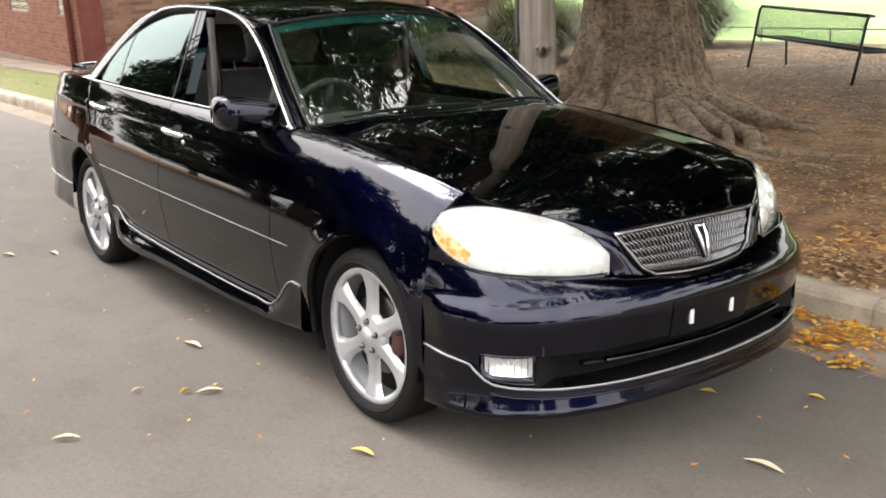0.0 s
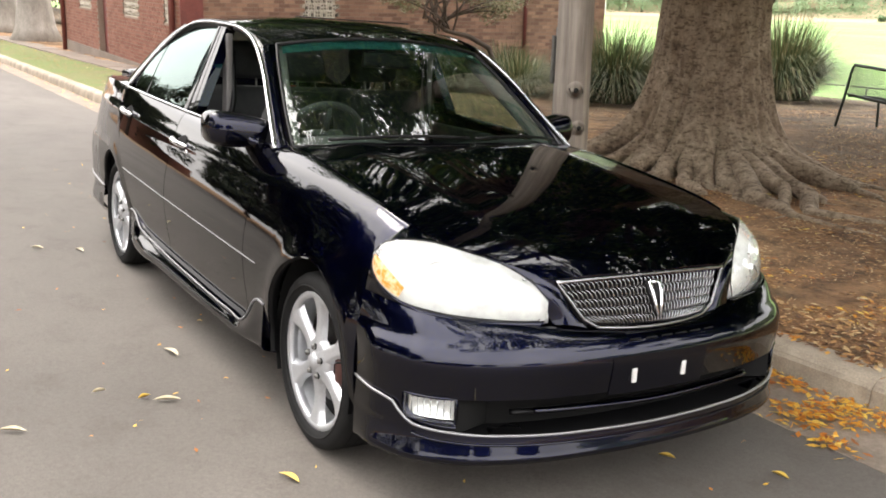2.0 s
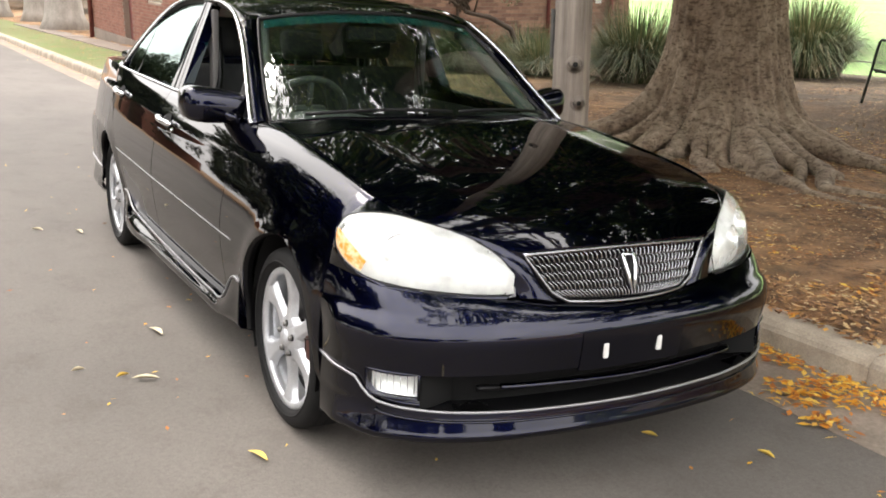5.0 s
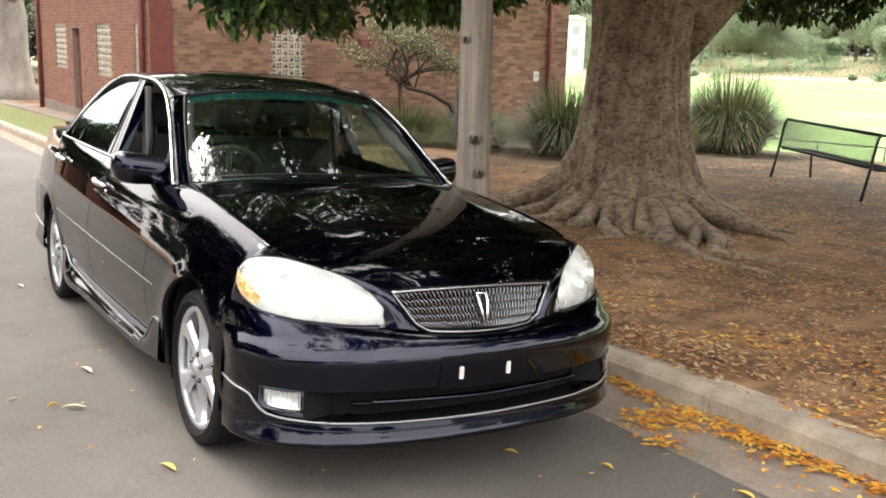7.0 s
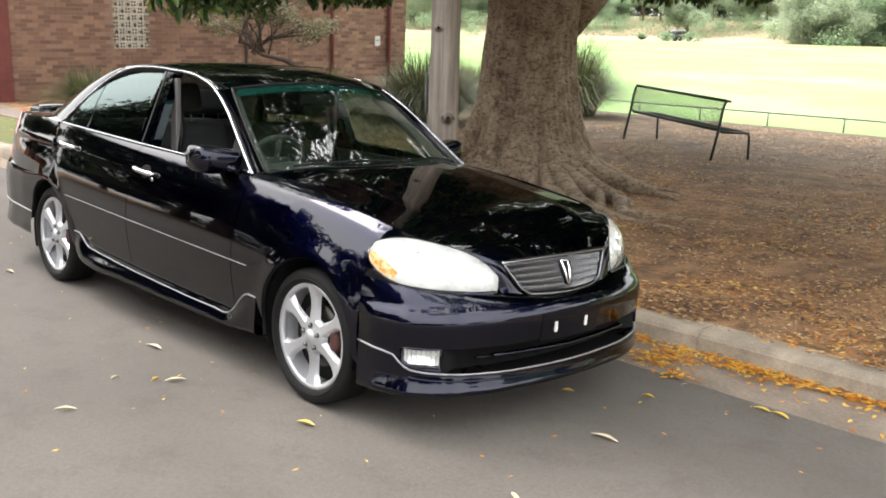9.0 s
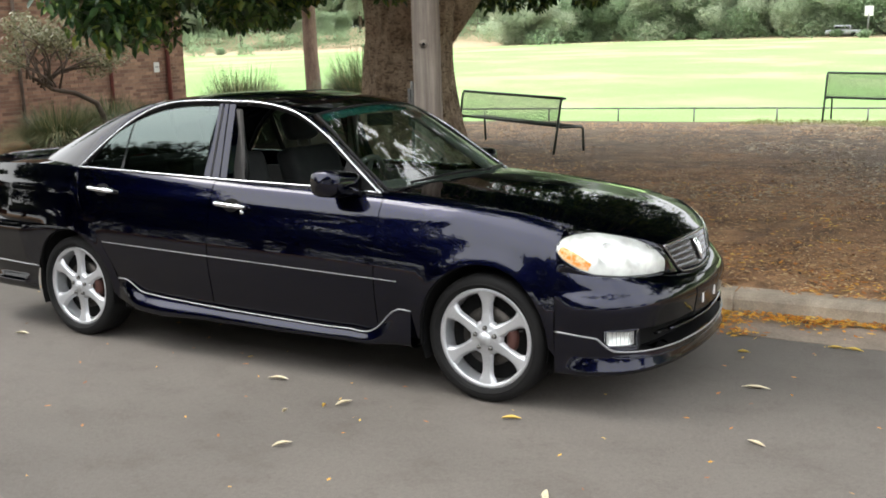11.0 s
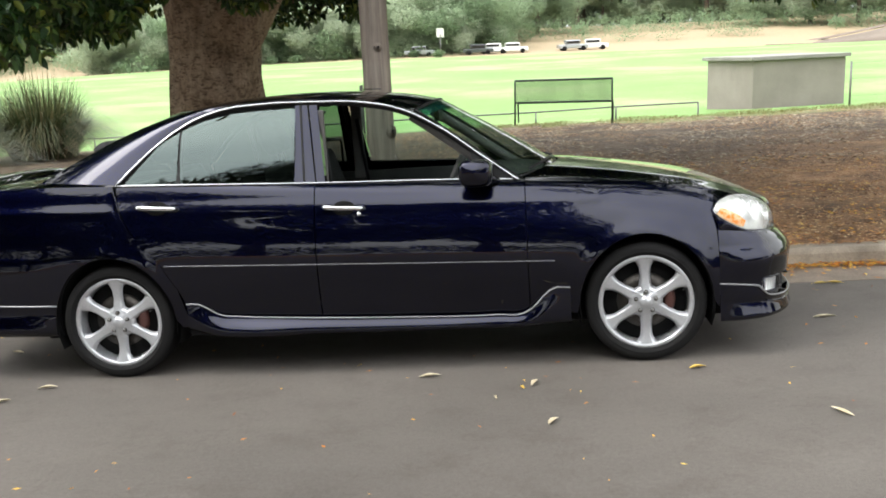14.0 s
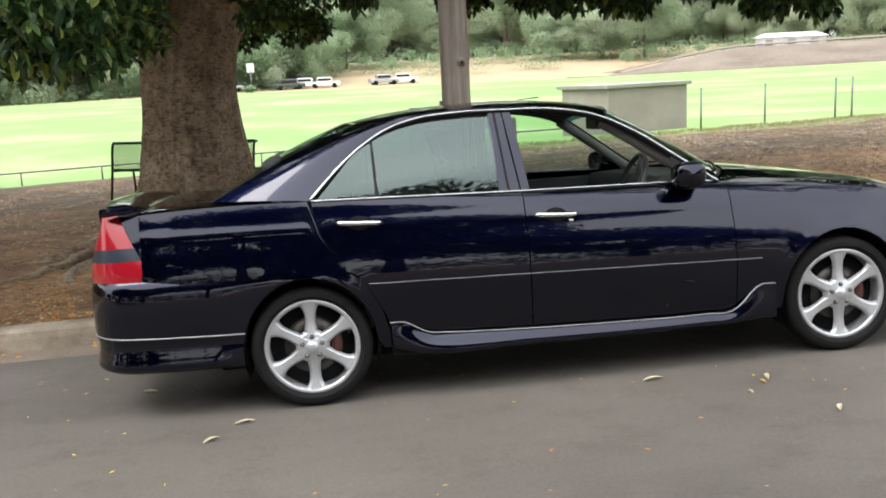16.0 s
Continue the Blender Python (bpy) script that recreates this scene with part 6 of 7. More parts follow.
# ---- park benches ----
def bench(m, length, label, e=0.0):
    b = thing("park_bench", label, "bench", m, "park benches by the field")
    h = length / 2
    for x in (-h, h):
        part("end_frame", tube_mesh("end_frame", [(x, -0.30, 0.0), (x, -0.22, 0.42), (x, -0.17, 0.72 + e), (x, -0.15, 0.80 + e), (x, -0.12, 0.835 + e), (x, -0.06, 0.83 + e)], 0.02, 8), GREEN_METAL, b)
        part("front_leg", tube_mesh("front_leg", [(x, -0.16, 0.44), (x, 0.10, 0.43), (x, 0.27, 0.42), (x, 0.31, 0.38), (x, 0.33, 0.0)], 0.018, 8), GREEN_METAL, b)
    part("top_rail", tube_mesh("top_rail", [(-h, -0.12, 0.835 + e), (h, -0.12, 0.835 + e)], 0.024, 8), GREEN_METAL, b)
    part("low_rail", tube_mesh("low_rail", [(-h, -0.19, 0.47), (h, -0.19, 0.47)], 0.016, 8), GREEN_METAL, b)
    part("seat_rail", tube_mesh("seat_rail", [(-h, 0.29, 0.42), (h, 0.29, 0.42)], 0.018, 8), GREEN_METAL, b)
    # perforated sheet: thin vertical strips with gaps, seen as a half-open mesh
    for nm, p0, p1 in (("back_mesh", (-0.195, 0.47), (-0.13, 0.82 + e)), ("seat_mesh", (-0.17, 0.435), (0.28, 0.425))):
        vs, fs = [], []
        n = int(length / 0.022)
        for k in range(n):
            x = -h + 0.01 + (length - 0.02) * k / n
            i = len(vs)
            w = 0.0085
            vs += [(x, p0[0], p0[1]), (x + w, p0[0], p0[1]), (x + w, p1[0], p1[1]), (x, p1[0], p1[1])]
            fs.append((i, i + 1, i + 2, i + 3))
        for k in range(30):
            t = (k + 0.5) / 30
            y, z = p0[0] + (p1[0] - p0[0]) * t, p0[1] + (p1[1] - p0[1]) * t
            i = len(vs)
            vs += [(-h, y, z), (h, y, z), (h, y + 0.001, z + 0.0035), (-h, y + 0.001, z + 0.0035)]
            fs.append((i, i + 1, i + 2, i + 3))
        part(nm, mesh_of(nm, vs, fs, False), GREEN_METAL, b, "open green steel mesh")
    return b


bench(upright(-4.9, 9.72, None, -25), 2.5, "dark green steel mesh bench under the fig facing the field", 0.04)
bench(upright(0.02, 15.45, 0.6, -6), 2.05, "dark green steel mesh bench beside the low boundary rail", 0.09)

# ---- boundary rail and fence ----
fence = thing("boundary_rail", "low steel pipe rail along the edge of the field", "fence", Matrix.Identity(4))
FX = [-24 + 1.95 * k for k in range(15)]
RAILH = 0.32
tops = []
for x in FX:
    p = site(x, 18.55 - 0.05 * x)
    tops.append(p + Vector((0, 0, RAILH)))
    part("post", tube_mesh("post", [p - Vector((0, 0, 0.2)), p + Vector((0, 0, RAILH))], 0.022, 8), STEEL, fence)
for a, b in zip(tops, tops[1:]):
    part("rail", tube_mesh("rail", [a, b], 0.02, 8), STEEL, fence)
mesh_fence = thing("wire_fence", "thin wire fence on steel posts past the shed", "fence", Matrix.Identity(4))
wt = []
for x in (7.62, 9.5, 11.6, 12.1, 14.6, 17.0):
    p = site(x, 21.0)
    wt.append(p)
    part("post", tube_mesh("post", [p - Vector((0, 0, 0.3)), p + Vector((0, 0, 1.15))], 0.03, 8), STEEL, mesh_fence)
for a, b in zip(wt, wt[1:]):
    for h in (0.25, 0.7, 1.1):
        part("wire", tube_mesh("wire", [a + Vector((0, 0, h)), b + Vector((0, 0, h))], 0.003, 5), STEEL, mesh_fence)

# ---- shed on the field's edge ----
shed = thing("equipment_shed", "squat grey rendered shed with a flat overhanging roof", "shed", Matrix.Translation(site(5.65, 23.5, 0.3)) @ pose(0, 0, 0, 0, 0, 24))
bm = bmesh.new()
box(bm, 0.0, 3.25, 0.0, 2.3, -0.6, 1.44, bevel=0.01)
part("shell", bm, RENDER_GREY, shed)
bm = bmesh.new()
box(bm, -0.14, 3.34, -0.14, 2.4, 1.45, 1.56, bevel=0.015, m=pose(0, 0, 0, -0.6, 0, 0))
part("roof", bm, ROOF_SHEET, shed, "flat overhanging roof sheet")

# ---- grasses and shrubs ----
def blades(r, h, n, g, name, mat, owner, droop=1.0):
    a = g.uniform(0, 2 * np.pi, n)
    b0 = np.sqrt(g.uniform(0, 1, n)) * r * 0.5
    L = h * g.uniform(0.7, 1.35, n)
    out = r * g.uniform(0.1, 1.2, n) * droop
    w = 0.006 + 0.006 * g.uniform(0, 1, n)
    V = np.zeros((n, 10, 3))
    d = np.stack([np.cos(a), np.sin(a)], 1)
    e = np.stack([-np.sin(a), np.cos(a)], 1)
    for k in range(5):
        s = k / 4
        rad = b0 + out * s ** 1.5
        z = L * (s - 0.62 * (out / r) * s ** 2.6)
        c = d * rad[:, None]
        ww = (w * (1 - s * 0.85))[:, None]
        V[:, 2 * k, :2], V[:, 2 * k + 1, :2] = c + e * ww, c - e * ww
        V[:, 2 * k, 2] = V[:, 2 * k + 1, 2] = np.maximum(z, 0.02) - 0.05
    base = np.arange(n)[:, None] * 10
    F = np.concatenate([base + np.array([[2 * k, 2 * k + 1, 2 * k + 3, 2 * k + 2]]) for k in range(4)])
    return part(name, cloud_mesh(name, V.reshape(-1, 3), F, mat), None, owner)


def tussock(x, y, r, h, n, seed, label):
    g = np.random.default_rng(seed)
    t = thing("grass_clump", label, "grass clump", upright(x, y), "strap-leaved clumps")
    blades(r, h, int(n * 1.7), g, "green_foliage", BLADE, t, 1.15)
    blades(r * 0.95, h * 0.62, n // 4, g, "dry_foliage", STRAW, t, 1.25)
    part("root_crown", mesh_of("root_crown", *sheet(lambda u, v: (r * 0.5 * v * math.cos(6.2832 * u), r * 0.5 * v * math.sin(6.2832 * u), 0.16 * h * (1 - v * v) - 0.06), 16, 5)), WOODY, t)
    return t


tussock(-11.5, 15.0, 1.35, 1.7, 3000, 11, "large arching strap-leaved clump near the field")
tussock(-10.7, 9.7, 1.15, 1.35, 2200, 12, "arching strap-leaved clump behind the fig tree")
tussock(-14.2, 8.2, 1.0, 0.85, 1500, 13, "low green strap-leaved clump by the building")
tussock(-12.6, 9.0, 0.9, 0.8, 1300, 14, "low green strap-leaved clump by the building")
tussock(-15.2, 10.4, 0.95, 0.9, 1300, 15, "low green strap-leaved clump by the building")
tussock(-16.2, 5.4, 0.8, 0.8, 1000, 16, "low green strap-leaved clump by the building")
tussock(-15.5, 15.8, 1.1, 1.0, 1300, 17, "tall strap-leaved clump at the building's end")
tussock(-19.5, 19.5, 1.2, 1.2, 1400, 18, "tall strap-leaved clump by the field")


def small_tree(name, label, m, bark, leaf, trunk_pts, radii, centres, crs, per, size, seed):
    g = np.random.default_rng(seed)
    t = thing(name, label, "tree", m)
    part("trunk", tube_mesh("trunk", trunk_pts, radii, 12), bark, t)
    top = Vector(trunk_pts[-1])
    for k, c in enumerate(centres[:: max(len(centres) // 10, 1)]):
        s0 = Vector(trunk_pts[-2]).lerp(top, (k % 5) / 5)
        pp, rr = limb(s0, c, radii[-1] * 0.8, 0.012, 0.15, 6, k)
        part("branch", tube_mesh("branch", pp, rr, 6), bark, t)
    v, f = leaf_cloud(clumps(centres, crs, per, g), size, g, 0.3)
    part("crown", cloud_mesh("crown", v, f, leaf), None, t)
    return t


g7 = np.random.default_rng(7)
# twisted shrub before the wall
cs = [(0.0 + g7.normal() * 0.5, -1.0 + g7.normal() * 0.75, 1.9 + g7.uniform(-0.2, 0.7)) for k in range(16)] + [(0.2, -0.2 + 0.3 * k, 1.55 + 0.12 * k) for k in range(3)]
small_tree("twisted_shrub", "crooked olive-green shrub leaning before the brick wall", upright(-14.6, 9.6), WOODY, OLIVE_LEAF, [(0, 0.2, 0), (0, 0.1, 0.5), (0, -0.05, 0.8), (0.05, -0.6, 1.05), (0, -1.1, 1.15), (0, -1.6, 1.45)], [0.07, 0.06, 0.055, 0.05, 0.04, 0.03], cs, [0.36] * len(cs), 330, 0.075, 21)
# slim tree beyond the fig
cs = [(g7.normal() * 1.5, g7.normal() * 1.5, 3.4 + g7.uniform(0, 2.4)) for k in range(60)]
small_tree("slim_tree", "slim brown-barked tree with a dark crown near the field", upright(-13.2, 15.2), SMALL_BARK, LEAF, [(0, 0, -0.2), (0.02, 0, 0.6), (-0.05, 0, 1.8), (-0.1, 0.05, 3.0), (0.0, 0, 4.4)], [0.26, 0.21, 0.18, 0.17, 0.1], cs, [0.6] * len(cs), 110, 0.15, 22)
# pale tree at the building's far end
cs = [(g7.normal() * 2.4, g7.normal() * 2.4, 5.0 + g7.uniform(0, 3)) for k in range(60)]
for k, (tx, ty, tr) in enumerate(((-38.0, 4.1, 0.8), (-50.0, 4.6, 0.7), (-60.0, 3.6, 0.75))):
    small_tree("pale_tree", "thick pale-trunked fig tree beyond the far end of the building", upright(tx, ty), PALE_BARK, LEAF, [(0, 0, -0.2), (0, 0, 0.5), (0.05, 0, 1.8), (0, 0, 3.2), (-0.2, 0, 5.0)], [1.35 * tr, 0.95 * tr, 0.72 * tr, 0.75 * tr, 0.3], cs, [1.0] * len(cs), 190, 0.25, 23 + k)

# ---- the brick building ----
BX, BY0, BY1, BL = -17.5, 3.85, 15.1, -30.2
hall = thing("brick_hall", "single-storey brick hall with breeze-block windows and red downpipes", "building", Matrix.Identity(4))
base_z = min(site(BX, BY0).z, site(BX, BY1).z, site(BL, BY0).z) - 0.4
HT = 5.2


def wall_frame(x0, y0, x1, y1):
    """A frame on a wall: u along it, v up from its foot, outward normal."""
    a, b = site(x0, y0, 0), site(x1, y1, 0)
    a.z = b.z = base_z
    d = (b - a)
    L = d.length
    d.normalize()
    n = Vector((d.y, -d.x, 0))
    return a, d, n, L


def quad_box(u0, u1, v0, v1, n0, n1, fr):
    a, d, n, L = fr
    P = lambda u, v, w: a + d * u + Vector((0, 0, v)) + n * w
    vs = [P(u0, v0, n0), P(u1, v0, n0), P(u1, v1, n0), P(u0, v1, n0), P(u0, v0, n1), P(u1, v0, n1), P(u1, v1, n1), P(u0, v1, n1)]
    return vs, [(3, 2, 1, 0), (4, 5, 6, 7), (0, 1, 5, 4), (1, 2, 6, 5), (2, 3, 7, 6), (3, 0, 4, 7)]


def slab(us, vs_, solid, n0, n1, fr):
    """One connected slab over a grid of cells, open where solid(i, j) is false."""
    a, d, n, L = fr
    nu, nv = len(us), len(vs_)
    verts = [a + d * u + Vector((0, 0, v)) + n * w for w in (n0, n1) for u in us for v in vs_]
    at = lambda k, i, j: k * nu * nv + i * nv + j
    ok = lambda i, j: 0 <= i < nu - 1 and 0 <= j < nv - 1 and solid(i, j)
    faces = []
    for i in range(nu - 1):
        for j in range(nv - 1):
            if not ok(i, j):
                continue
            faces.append((at(1, i, j), at(1, i + 1, j), at(1, i + 1, j + 1), at(1, i, j + 1)))
            faces.append((at(0, i, j + 1), at(0, i + 1, j + 1), at(0, i + 1, j), at(0, i, j)))
            for p, q, e0, e1 in ((i - 1, j, (i, j), (i, j + 1)), (i + 1, j, (i + 1, j + 1), (i + 1, j)), (i, j - 1, (i + 1, j), (i, j)), (i, j + 1, (i, j + 1), (i + 1, j + 1))):
                if not ok(p, q):
                    faces.append((at(0, *e0), at(1, *e0), at(1, *e1), at(0, *e1)))
    used = sorted({k for f in faces for k in f})
    new_at = {k: i for i, k in enumerate(used)}
    return [verts[k] for k in used], [tuple(new_at[k] for k in f) for f in faces]


def brick_wall(name, fr, holes, brick_mat, label, near=(0, 0, 0, 0)):
    """Backing with openings cut through, courses of bricks proud of the mortar."""
    L = fr[3]
    us = sorted({0.0, L, *[h[0] for h in holes], *[h[1] for h in holes]})
    vs_ = sorted({0.0, HT, *[h[2] for h in holes], *[h[3] for h in holes]})
    free = lambda i, j: not any(h[0] < (us[i] + us[i + 1]) / 2 < h[1] and h[2] < (vs_[j] + vs_[j + 1]) / 2 < h[3] for h in holes)
    wall = part(name, mesh_of(name, *slab(us, vs_, free, -0.22, 0.0, fr), False), MORTAR, hall, label)
    pieces, single = [], []
    v, row = 0.3, 0
    while v < 4.6:
        u = -0.12 * (row % 2)
        while u < L:
            u0, u1 = max(u, 0.0), min(u + 0.23, L)
            if u1 - u0 > 0.05 and not any(h[0] - 0.02 < (u0 + u1) / 2 < h[1] + 0.02 and h[2] - 0.02 < v + 0.038 < h[3] + 0.02 for h in holes):
                if near[0] < u0 < near[1] and near[2] < v < near[3] and u1 - u0 > 0.2:
                    single.append((u0, v))
                else:
                    pieces.append(quad_box(u0, u1, v, v + 0.074, 0.0, 0.007 + 0.003 * random.random(), fr))
            u += 0.24
        v += 0.086
        row += 1
    tagged(part("brickwork", mesh_of("brickwork", *merged(pieces), False), brick_mat, wall), kind="stuff")
    return wall, single


def grid_window(fr, u0, u1, v0, v1, nu, nv, wall):
    """Breeze blocks: a lattice of square rings set in the opening."""
    holder = part("breeze_block_window", mesh_of("breeze_block_window", *quad_box(u0, u1, v0, v1, -0.22, -0.2, fr), False), DARK, wall, "breeze-block vent window")
    du, dv = (u1 - u0) / nu, (v1 - v0) / nv
    base = None
    for i in range(nu):
        for j in range(nv):
            a, b, c, d = u0 + i * du, u0 + (i + 1) * du, v0 + j * dv, v0 + (j + 1) * dv
            t = 0.028 if nu < 6 else 0.02
            k = 0.3 + 0.2 * ((i + j) % 2)
            mu, mv = a + du * k, c + dv * (1 - k)
            gu, gv_ = [a, a + t, mu - 0.012, mu + 0.012, b - t, b], [c, c + t, mv - 0.012, mv + 0.012, d - t, d]
            q = slab(gu, gv_, lambda p, r: p in (0, 2, 4) or r in (0, 2, 4), -0.12, -0.02, fr)
            part("breeze_block", mesh_of("breeze_block", *q, False), BLOCK, holder)


fr_b = wall_frame(BX, BY0, BX, BY1)
z_at = lambda x, y, z: site(x, y, z).z - base_z
wb = (6.55 - BY0, 7.42 - BY0, z_at(BX, 7, 1.47), z_at(BX, 7, 2.68))
brown, brown_singles = brick_wall("end_wall", fr_b, [wb], BRICKS_BROWN, "brown brick end wall", (7.9, 9.9, z_at(BX, 12, 0.9), z_at(BX, 12, 3.0)))
grid_window(fr_b, *wb, 6, 8, brown)
fr_p = wall_frame(BL, BY0, BX, BY0)
wins = []
for xa, xb in ((-27.85, -26.2), (-22.45, -20.9), (-18.75, -18.0)):
    ua, ub = (xa - BL), (xb - BL)
    wins.append((ua, ub, z_at(-22, BY0, 1.4), z_at(-22, BY0, 2.65)))
door = (-25.4 - BL, -24.3 - BL, 0.3, z_at(-25, BY0, 2.62))
red_wall, _ = brick_wall("street_wall", fr_p, wins + [door], BRICKS_RED, "red brick street wall")
for w in wins:
    grid_window(fr_p, *w, 4, 8, red_wall)
part("door_recess", mesh_of("door_recess", *quad_box(*door, -0.22, -0.15, fr_p), False), PIPE_RED, red_wall, "dark red recessed door")
part("plinth", mesh_of("plinth", *quad_box(0, fr_p[3], 0, z_at(-25, BY0, 0.42), 0.0, 0.04, fr_p), False), PATHWAY, red_wall)
for x in (BL + 0.1, BX - 0.35):
    p = site(x, BY0 - 0.09, 0)
    part("downpipe", tube_mesh("downpipe", [(p.x, p.y, base_z), (p.x, p.y, base_z + HT)], 0.07, 10), PIPE_RED, hall, "red painted downpipe")
for y, mat, r in ((14.45, PIPE_RED, 0.06), (12.5, PIPE_RED, 0.05), (9.9, WOODY, 0.04)):
    p = site(BX + 0.08, y, 0)
    part("downpipe", tube_mesh("downpipe", [(p.x, p.y, base_z), (p.x, p.y, base_z + HT)], r, 10), mat, hall, "red painted downpipe")
part("corner_pier", mesh_of("corner_pier", *quad_box(-0.02, 0.46, 0, HT, 0.0, 0.06, fr_b), False), PIPE_RED, hall)
uv = (13.98 - BY0, 14.16 - BY0, z_at(BX, 14, 1.9), z_at(BX, 14, 2.16))
sign = part("wall_notice", mesh_of("wall_notice", *quad_box(*uv, 0.01, 0.025, fr_b), False), WHITE, brown, "small white notice")
part("notice_bar", mesh_of("notice_bar", *quad_box(uv[0] + 0.03, uv[1] - 0.03, uv[2] + 0.12, uv[2] + 0.16, 0.025, 0.028, fr_b), False), GREY_PANEL, sign)
part("vent_box", mesh_of("vent_box", *quad_box(8.75 - BY0, 9.35 - BY0, z_at(BX, 9, 2.12), z_at(BX, 9, 2.6), 0.01, 0.16, fr_b), False), PIPE_RED, brown, "rusty red vent box")
for a, b, c, d in ((BX, BY1, BL, BY1), (BL, BY1, BL, BY0)):
    fr = wall_frame(a, b, c, d)
    part("back_wall", mesh_of("back_wall", *quad_box(0, fr[3], 0, HT, -0.22, 0.0, fr), False), BRICKS_BROWN, hall)
c0, c1 = site(BL, BY0, 0), site(BX, BY1, 0)
part("hall_roof", box_mesh("hall_roof", c0.x - 0.4, c1.x + 0.4, c0.y - 0.5, c1.y + 0.4, base_z + HT, base_z + HT + 0.2), ROOF_SHEET, hall)

# ---- fallen leaves ----
lr = np.random.default_rng(9)
def surface_z(x, y):
    w = smooth(x, -4.0, 0.2)
    front = 1.29 + 0.1 * w
    if y > front:
        return 0.156 if y < front + 0.2 else ground_z(x, y)
    return 0.004 + 0.03 * w * min(max((y - 0.94) / (front - 0.94), 0.0), 1.0)


def ground_leaves(name, label, xs, ys, size, mat, lift=0.012):
    pts = np.array([tuple(SLOPE @ Vector((x, y, surface_z(x, y) + lift * lr.uniform(0.2, 1)))) for x, y in zip(xs, ys)])
    v, f = leaf_cloud(pts, size, lr, 0.0, True, 0.42)
    v[:, 2] = np.repeat(pts[:, 2], 4) + (v[:, 2] - np.repeat(pts[:, 2], 4)) * 0.25
    ob = new(name, cloud_mesh(name, v, f, mat))
    return tagged(ob, label, "leaves", kind="stuff")


def patchy(n, x0, x1, y0, y1, power, scale, cut, seed):
    """Uneven scatter: points kept where a slow noise is high."""
    xs, ys = lr.uniform(x0, x1, n), y0 + (y1 - y0) * lr.uniform(0, 1, n) ** power
    keep = np.array([noise.noise((a * scale, b * scale, seed)) + 0.5 * noise.noise((a * scale * 3, b * scale * 3, seed)) > cut for a, b in zip(xs, ys)])
    return xs[keep], ys[keep]


ground_leaves("leaf_litter", "brown leaf litter scattered over the earth verge", *patchy(120000, -9, 12, 1.5, 16.6, 1.4, 0.9, -0.12, 2), 0.055, LITTER)
ground_leaves("pale_litter", "pale dry leaves scattered over the top of the bank", *patchy(30000, -1.5, 15, 17.0, 5.0, 1.1, 0.6, -0.05, 4), 0.085, STRAW)
cx_, cy_ = patchy(16000, -3.0, 16, 18.9, 15.6, 1.3, 0.8, -0.1, 11)
tips = np.array([tuple(site(x, y)) for x, y in zip(cx_, cy_)])
tv, tf = leaf_cloud(tips, 0.085, lr, -1.15, True, 0.12)
tagged(new("crest_grass", cloud_mesh("crest_grass", tv, tf, CREST_GRASS)), "short yellowish grass along the top of the bank", "grass", kind="stuff")
ground_leaves("yellow_litter", "yellow leaves scattered over the verge", *patchy(15000, -5, 7, 1.5, 7.5, 1.3, 1.1, 0.16, 6), 0.055, YELLOW)
ground_leaves("broken_litter", "crumbled tan leaf scraps over the earth by the kerb", *patchy(42000, -4, 7, 1.5, 7.0, 1.5, 1.6, -0.25, 8), 0.034, SCRAPS)
gxs, gys = [], []
for cx, cy, sx, sy, q in ((0.1, 1.34, 0.12, 0.03, 90), (0.33, 1.3, 0.08, 0.03, 50), (0.53, 1.05, 0.06, 0.05, 70), (0.6, 1.14, 0.08, 0.06, 120), (0.58, 1.31, 0.05, 0.04, 60), (0.79, 0.97, 0.08, 0.03, 45), (0.75, 1.3, 0.1, 0.05, 60), (0.98, 1.3, 0.11, 0.06, 130), (1.14, 1.31, 0.1, 0.05, 120), (1.3, 1.33, 0.1, 0.04, 45), (1.5, 1.33, 0.1, 0.03, 60), (1.62, 1.34, 0.12, 0.03, 90), (1.95, 1.32, 0.2, 0.05, 130), (2.5, 1.32, 0.3, 0.05, 150), (3.4, 1.32, 0.5, 0.06, 150), (4.8, 1.32, 0.7, 0.06, 150), (1.1, 1.1, 0.5, 0.12, 40)):
    gxs += list(cx + lr.normal(0, sx, q))
    gys += list(np.minimum(cy + lr.normal(0, sy, q), 1.375))
ground_leaves("gutter_leaves", "drift of yellow leaves in the gutter by the kerb", gxs, gys, 0.05, YELLOW, 0.02)
n = 3800
ground_leaves("strip_litter", "red-brown leaves scattered over the grass strip and footpath", lr.uniform(-42, -8, n), 1.5 + 2.9 * lr.uniform(0, 1, n) ** 0.6, 0.085, LITTER)
n = 420
ground_leaves("kerb_leaves", "yellow leaves along the gutter behind the car", lr.uniform(-30, -3.6, n), 1.27 - np.abs(lr.normal(0, 0.14, n)), 0.06, YELLOW, 0.02)
n = 420
ground_leaves("road_leaves", "small dry leaves scattered on the asphalt", lr.uniform(-7, 6, n), lr.uniform(-4.2, 0.9, n), 0.03, YELLOW, 0.008)


